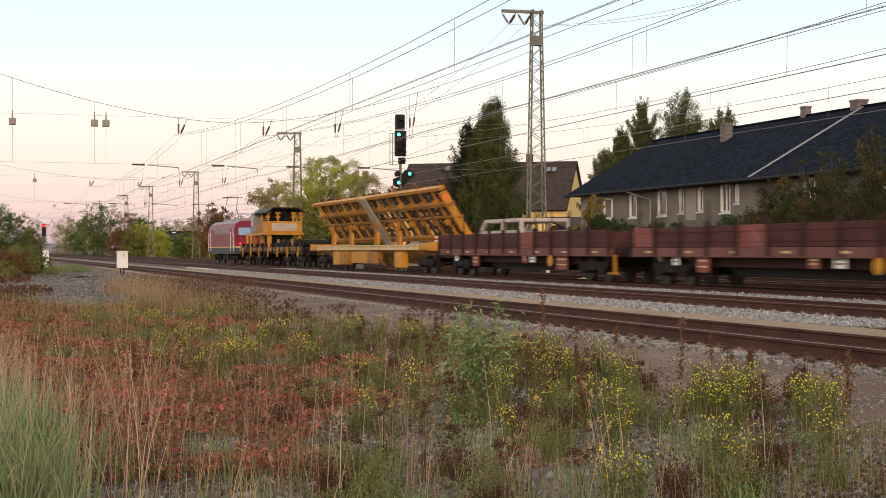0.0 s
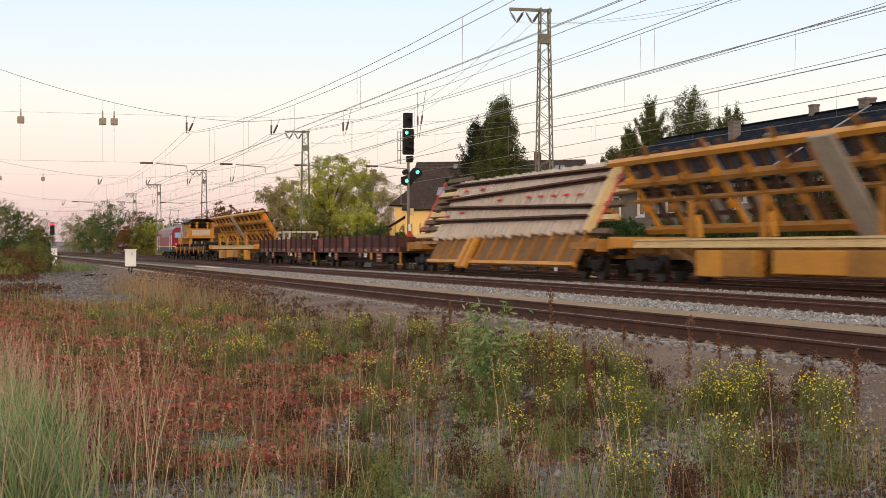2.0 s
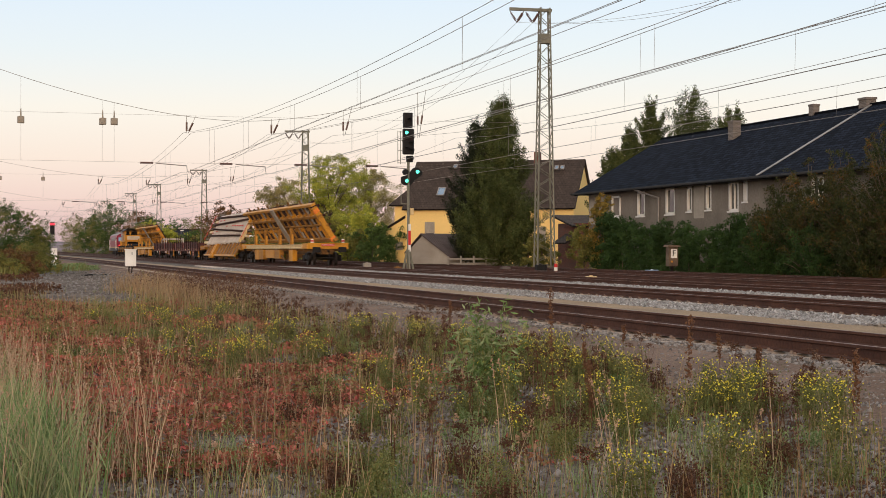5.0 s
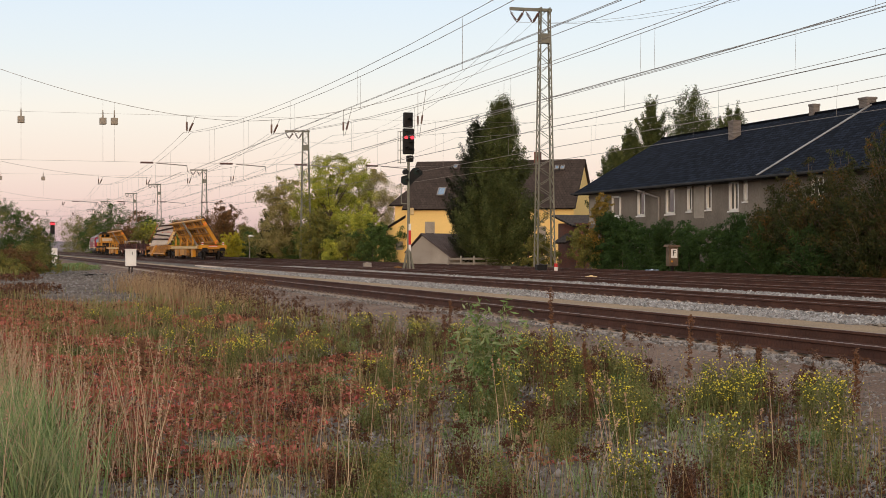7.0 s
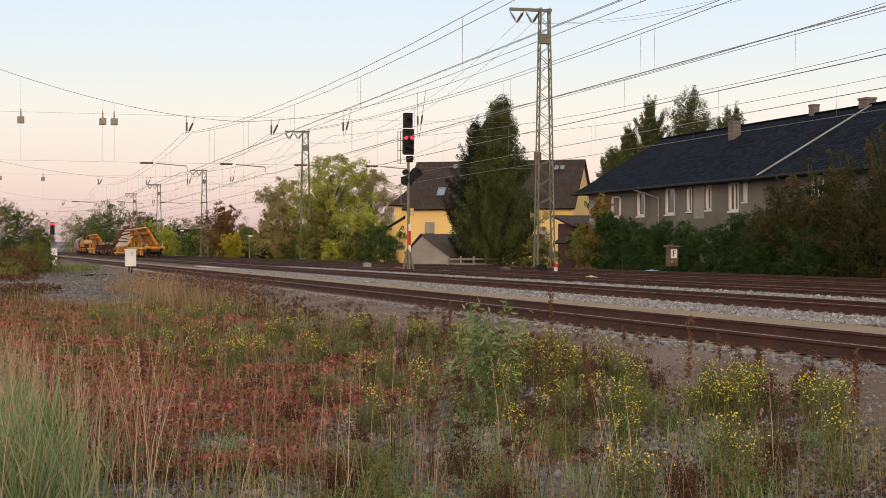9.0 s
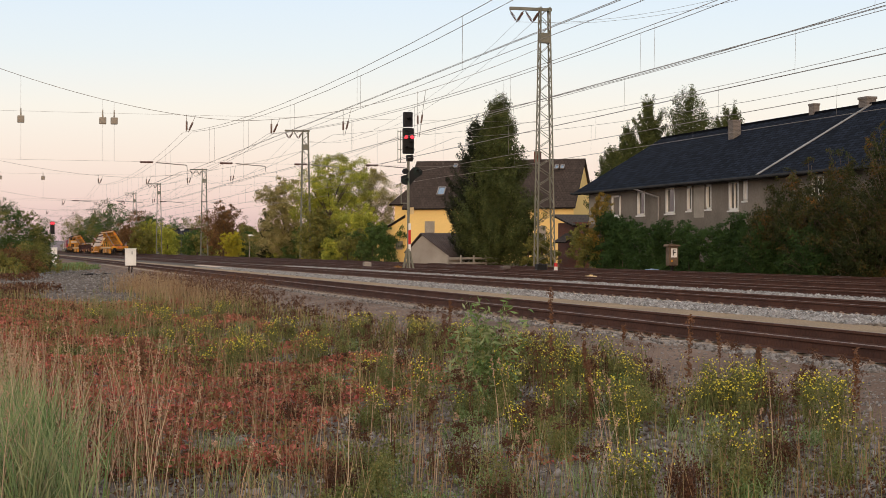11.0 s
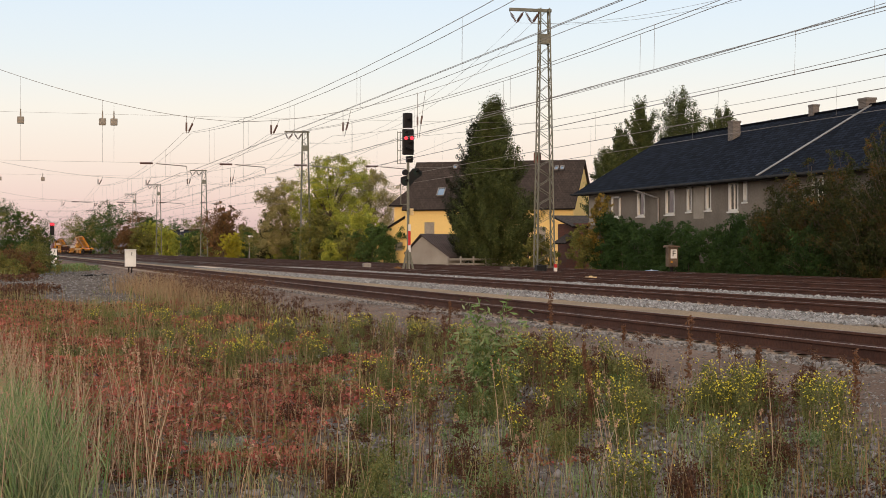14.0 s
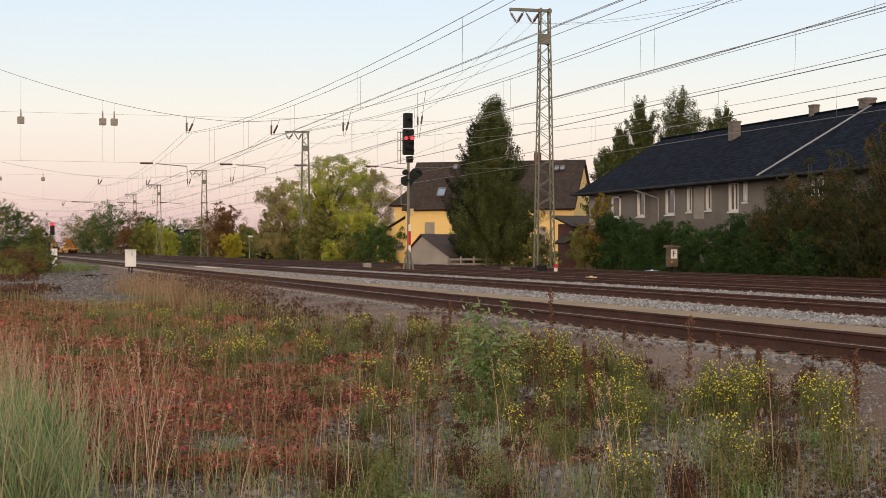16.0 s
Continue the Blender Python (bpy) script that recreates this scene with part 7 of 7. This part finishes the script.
r5 = random.Random(5)
plants = [ragwort(300 + k, [0.3, 0.38, 0.48, 0.26, 0.42][k], [14, 18, 24, 12, 20][k], [0.7, 0.6, 0.6, 0.8, 0.65][k]) for k in range(5)]
spots = [(r5.uniform(0.33, 0.57) * y, y) for y in [r5.uniform(8.9, 14) for _ in range(26)]]
spots += [(min(r5.uniform(0.22, 0.5) * y, 6.6 + 0.3 * r5.random()), y) for y in [r5.uniform(13, 26) for _ in range(46)]]
spots += [(6.65 + r5.uniform(-0.4, 0.4), 13.5 + r5.uniform(-0.5, 0.6)) for _ in range(15)]
spots += [(6.3 + r5.uniform(-0.6, 0.5), 17.6 + r5.uniform(-1.2, 1.2)) for _ in range(14)]
spots += [(r5.uniform(2.0, 4.8), y) for y in [r5.uniform(17, 34) for _ in range(36)]]
scatter(plants, spots, r5)


def herb_clump(seed, h, n, wide, material, label):
    """A low bushy weed without flowers."""
    r = np.random.default_rng(seed)
    t = thing("weed_clump", pose(0, 0, 0), label, "weed", "low weed clumps")
    pos = np.zeros((n, 3))
    pos[:, :2] = r.normal(size=(n, 2)) * 0.07
    v, f, mid, tip = blades(pos, r.uniform(0.5, 1.0, n) * h, 0.0022, wide, r, 0.3)
    ob = new("stem", mesh_of("stem", v, f, material))
    ob.parent = t
    tagged(ob, kind="stuff")
    fr = r.uniform(0.1, 1, (n, 40, 1))
    base = np.where(fr < 0.5, pos[:, None] + (mid - pos)[:, None] * fr * 2, mid[:, None] + (tip - mid)[:, None] * (fr - 0.5) * 2).reshape(-1, 3)
    base += r.normal(size=base.shape) * 0.02
    ob = new("foliage", mesh_of("foliage", *leaf_rows(base, 0.010, r), material))
    ob.parent = t
    tagged(ob, kind="stuff")
    return t


clumps = [herb_clump(700, 0.26, 22, 0.9, G_HERB, "low bushy green weed"), herb_clump(701, 0.34, 26, 0.8, G_OLIVE, "low bushy olive weed"), herb_clump(702, 0.2, 20, 1.1, G_LEAF, "low fresh green weed"), herb_clump(703, 0.3, 24, 0.9, G_BROWN, "low bushy brown dried weed")]
cspots = [(r5.uniform(0.2, 0.58) * y, y) for y in [r5.uniform(8.9, 14) for _ in range(70)]] + [(min(6.7, r5.uniform(0.18, 0.5) * y), y) for y in [r5.uniform(13, 24) for _ in range(90)]] + [(r5.uniform(0.8, 5.4), y) for y in [r5.uniform(22, 40) for _ in range(60)]]
scatter(clumps, cspots, r5)


def dock(seed, h, stalks):
    r = np.random.default_rng(seed)
    t = thing("dock_plant", pose(0, 0, 0), "tall rusty dried dock stalk with seeds", "weed", "dock plants")
    pos = np.zeros((stalks, 3))
    pos[:, :2] = r.normal(size=(stalks, 2)) * 0.02
    v, f, mid, tip = blades(pos, h * np.linspace(1, 0.6, stalks), 0.005, 0.12 if stalks < 3 else 0.32, r, 0.05)
    ob = new("stalk", mesh_of("stalk", v, f, G_RUST))
    ob.parent = t
    tagged(ob, kind="stuff")
    k = 190
    fr = r.uniform(0.0, 1, (stalks, k, 1)) ** 0.8
    q = mid[:, None] + (tip - mid)[:, None] * fr
    q = q.reshape(-1, 3) + r.normal(size=(stalks * k, 3)) * np.array([0.012, 0.012, 0.012])
    ob = new("seed_spike", mesh_of("seed_spike", *leaf_rows(q, 0.013, r), G_RUST))
    ob.parent = t
    tagged(ob, kind="stuff")
    return t


DOCKS = [(4.69, 13.17, 1.22, 1), (4.9, 10.95, 1.05, 1), (7.39, 15.61, 0.56, 1), (5.43, 9.34, 0.87, 1), (4.87, 12.76, 0.59, 2), (5.78, 15.4, 0.56, 1), (5.52, 19.38, 0.88, 3), (1.17, 12.97, 0.87, 1), (7.58, 18.8, 0.49, 1), (5.29, 16.2, 0.59, 4), (8.09, 16.12, 0.31, 3)]
for k, (x, y, h, n) in enumerate(DOCKS):
    dock(400 + k, h, n).matrix_basis = pose(x, y, float(gz(x)) - 0.01, 0, 0, 47 * k)


def brown_umbel(seed, h):
    r = np.random.default_rng(seed)
    t = thing("dried_yarrow", pose(0, 0, 0), "dark brown dried umbel weed", "weed", "dried weeds")
    n = 7
    pos = np.zeros((n, 3))
    pos[:, :2] = r.normal(size=(n, 2)) * 0.03
    v, f, mid, tip = blades(pos, h * r.uniform(0.7, 1, n), 0.003, 0.45, r, 0.1)
    ob = new("stalk", mesh_of("stalk", v, f, G_BROWN))
    ob.parent = t
    tagged(ob, kind="stuff")
    q = (tip[:, None] + r.normal(size=(n, 40, 3)) * np.array([0.02, 0.02, 0.016])).reshape(-1, 3)
    ob = new("seedhead", mesh_of("seedhead", *leaf_rows(q, 0.010, r), G_BROWN))
    ob.parent = t
    tagged(ob, kind="stuff")
    return t


umbels = [brown_umbel(500, 0.45), brown_umbel(501, 0.6), brown_umbel(502, 0.35)]
uspots = [(r5.uniform(0.1, 0.55) * y, y) for y in [r5.uniform(9.2, 15) for _ in range(24)]] + [(min(6.8, r5.uniform(0.2, 0.45) * y), y) for y in [r5.uniform(14, 30) for _ in range(24)]]
uspots += [(5.9 + r5.uniform(-0.35, 0.45), y) for y in [r5.uniform(17, 38) for _ in range(26)]] + [(6.5, 15.6), (6.3, 16.4), (6.9, 14.2), (6.9, 13.0), (6.6, 12.2), (6.9, 12.0)]
scatter(umbels, uspots, r5)


def leafy_weed():
    r = np.random.default_rng(600)
    t = thing("leafy_weed", pose(4.55, 14.6, -0.47), "tall leafy green weed with drooping stems", "weed")
    n = 34
    pos = np.zeros((n, 3))
    pos[:, :2] = r.normal(size=(n, 2)) * 0.13
    v, f, mid, tip = blades(pos, r.uniform(0.35, 1.0, n) * 1.12, 0.004, 0.42, r, 0.15)
    ob = new("stem", mesh_of("stem", v, f, G_OLIVE))
    ob.parent = t
    tagged(ob, kind="stuff")
    k = 52
    fr = r.uniform(0.05, 1, (n, k, 1))
    base = np.where(fr < 0.5, pos[:, None] + (mid - pos)[:, None] * fr * 2, mid[:, None] + (tip - mid)[:, None] * (fr - 0.5) * 2).reshape(-1, 3)
    base += r.normal(size=base.shape) * 0.04
    ob = new("foliage", mesh_of("foliage", *leaf_rows(base, 0.040, r, slim=0.26), G_LEAF))
    ob.parent = t
    tagged(ob, kind="stuff")
    return t


leafy_weed()


# ---------- movement ----------
def tail(t):
    """Where the train's rear end is along the track after t seconds."""
    return 49.9 + 27.6 * (t - 3) + 0.2 * (t - 3) ** 2


# lean of the poplars in the wind, in degrees; a gust sets in after eleven seconds
GUSTS = [(0.0, 0.0), (0.8, -0.3), (1.5, -0.4), (2.2, 0.1), (3.0, 0.2), (4.2, 0.0), (5.5, 0.2), (7.0, 0.2), (8.0, -0.2), (9.2, -0.1), (10.4, -0.5), (11.3, -1.0), (12.0, -2.6), (12.5, -3.3),
         (13.0, -3.4), (13.5, -3.0), (14.5, -3.3), (15.2, -3.9), (16.0, -3.2)]


def motions():
    for vehicle, ahead in TRAIN:
        walk(vehicle, [(k * 0.5, pose(TX, tail(k * 0.5) + ahead, 0)) for k in range(33)])
    walk(LOAD, [(k * 0.5, pose(TX, tail(k * 0.5) + 92.7, 1.27)) for k in range(33)])
    for t_, k in SWAY:
        x, y, z = t_.matrix_basis.translation
        walk(t_, [(t, pose(x, y, z, 0, d * k, 0)) for t, d in GUSTS])
    # the signal falls to red once the train has passed: each lens is turned about, and its back is black
    for ob, x, z, red in LENSES:
        a, b = (170, 0) if red else (0, 170)
        walk(ob, [(t, pose(x, -0.19, z, 0, 0, d)) for t, d in ((0.0, a), (5.0, a), (5.1, 85), (5.2, b), (16.0, b))])


motions()
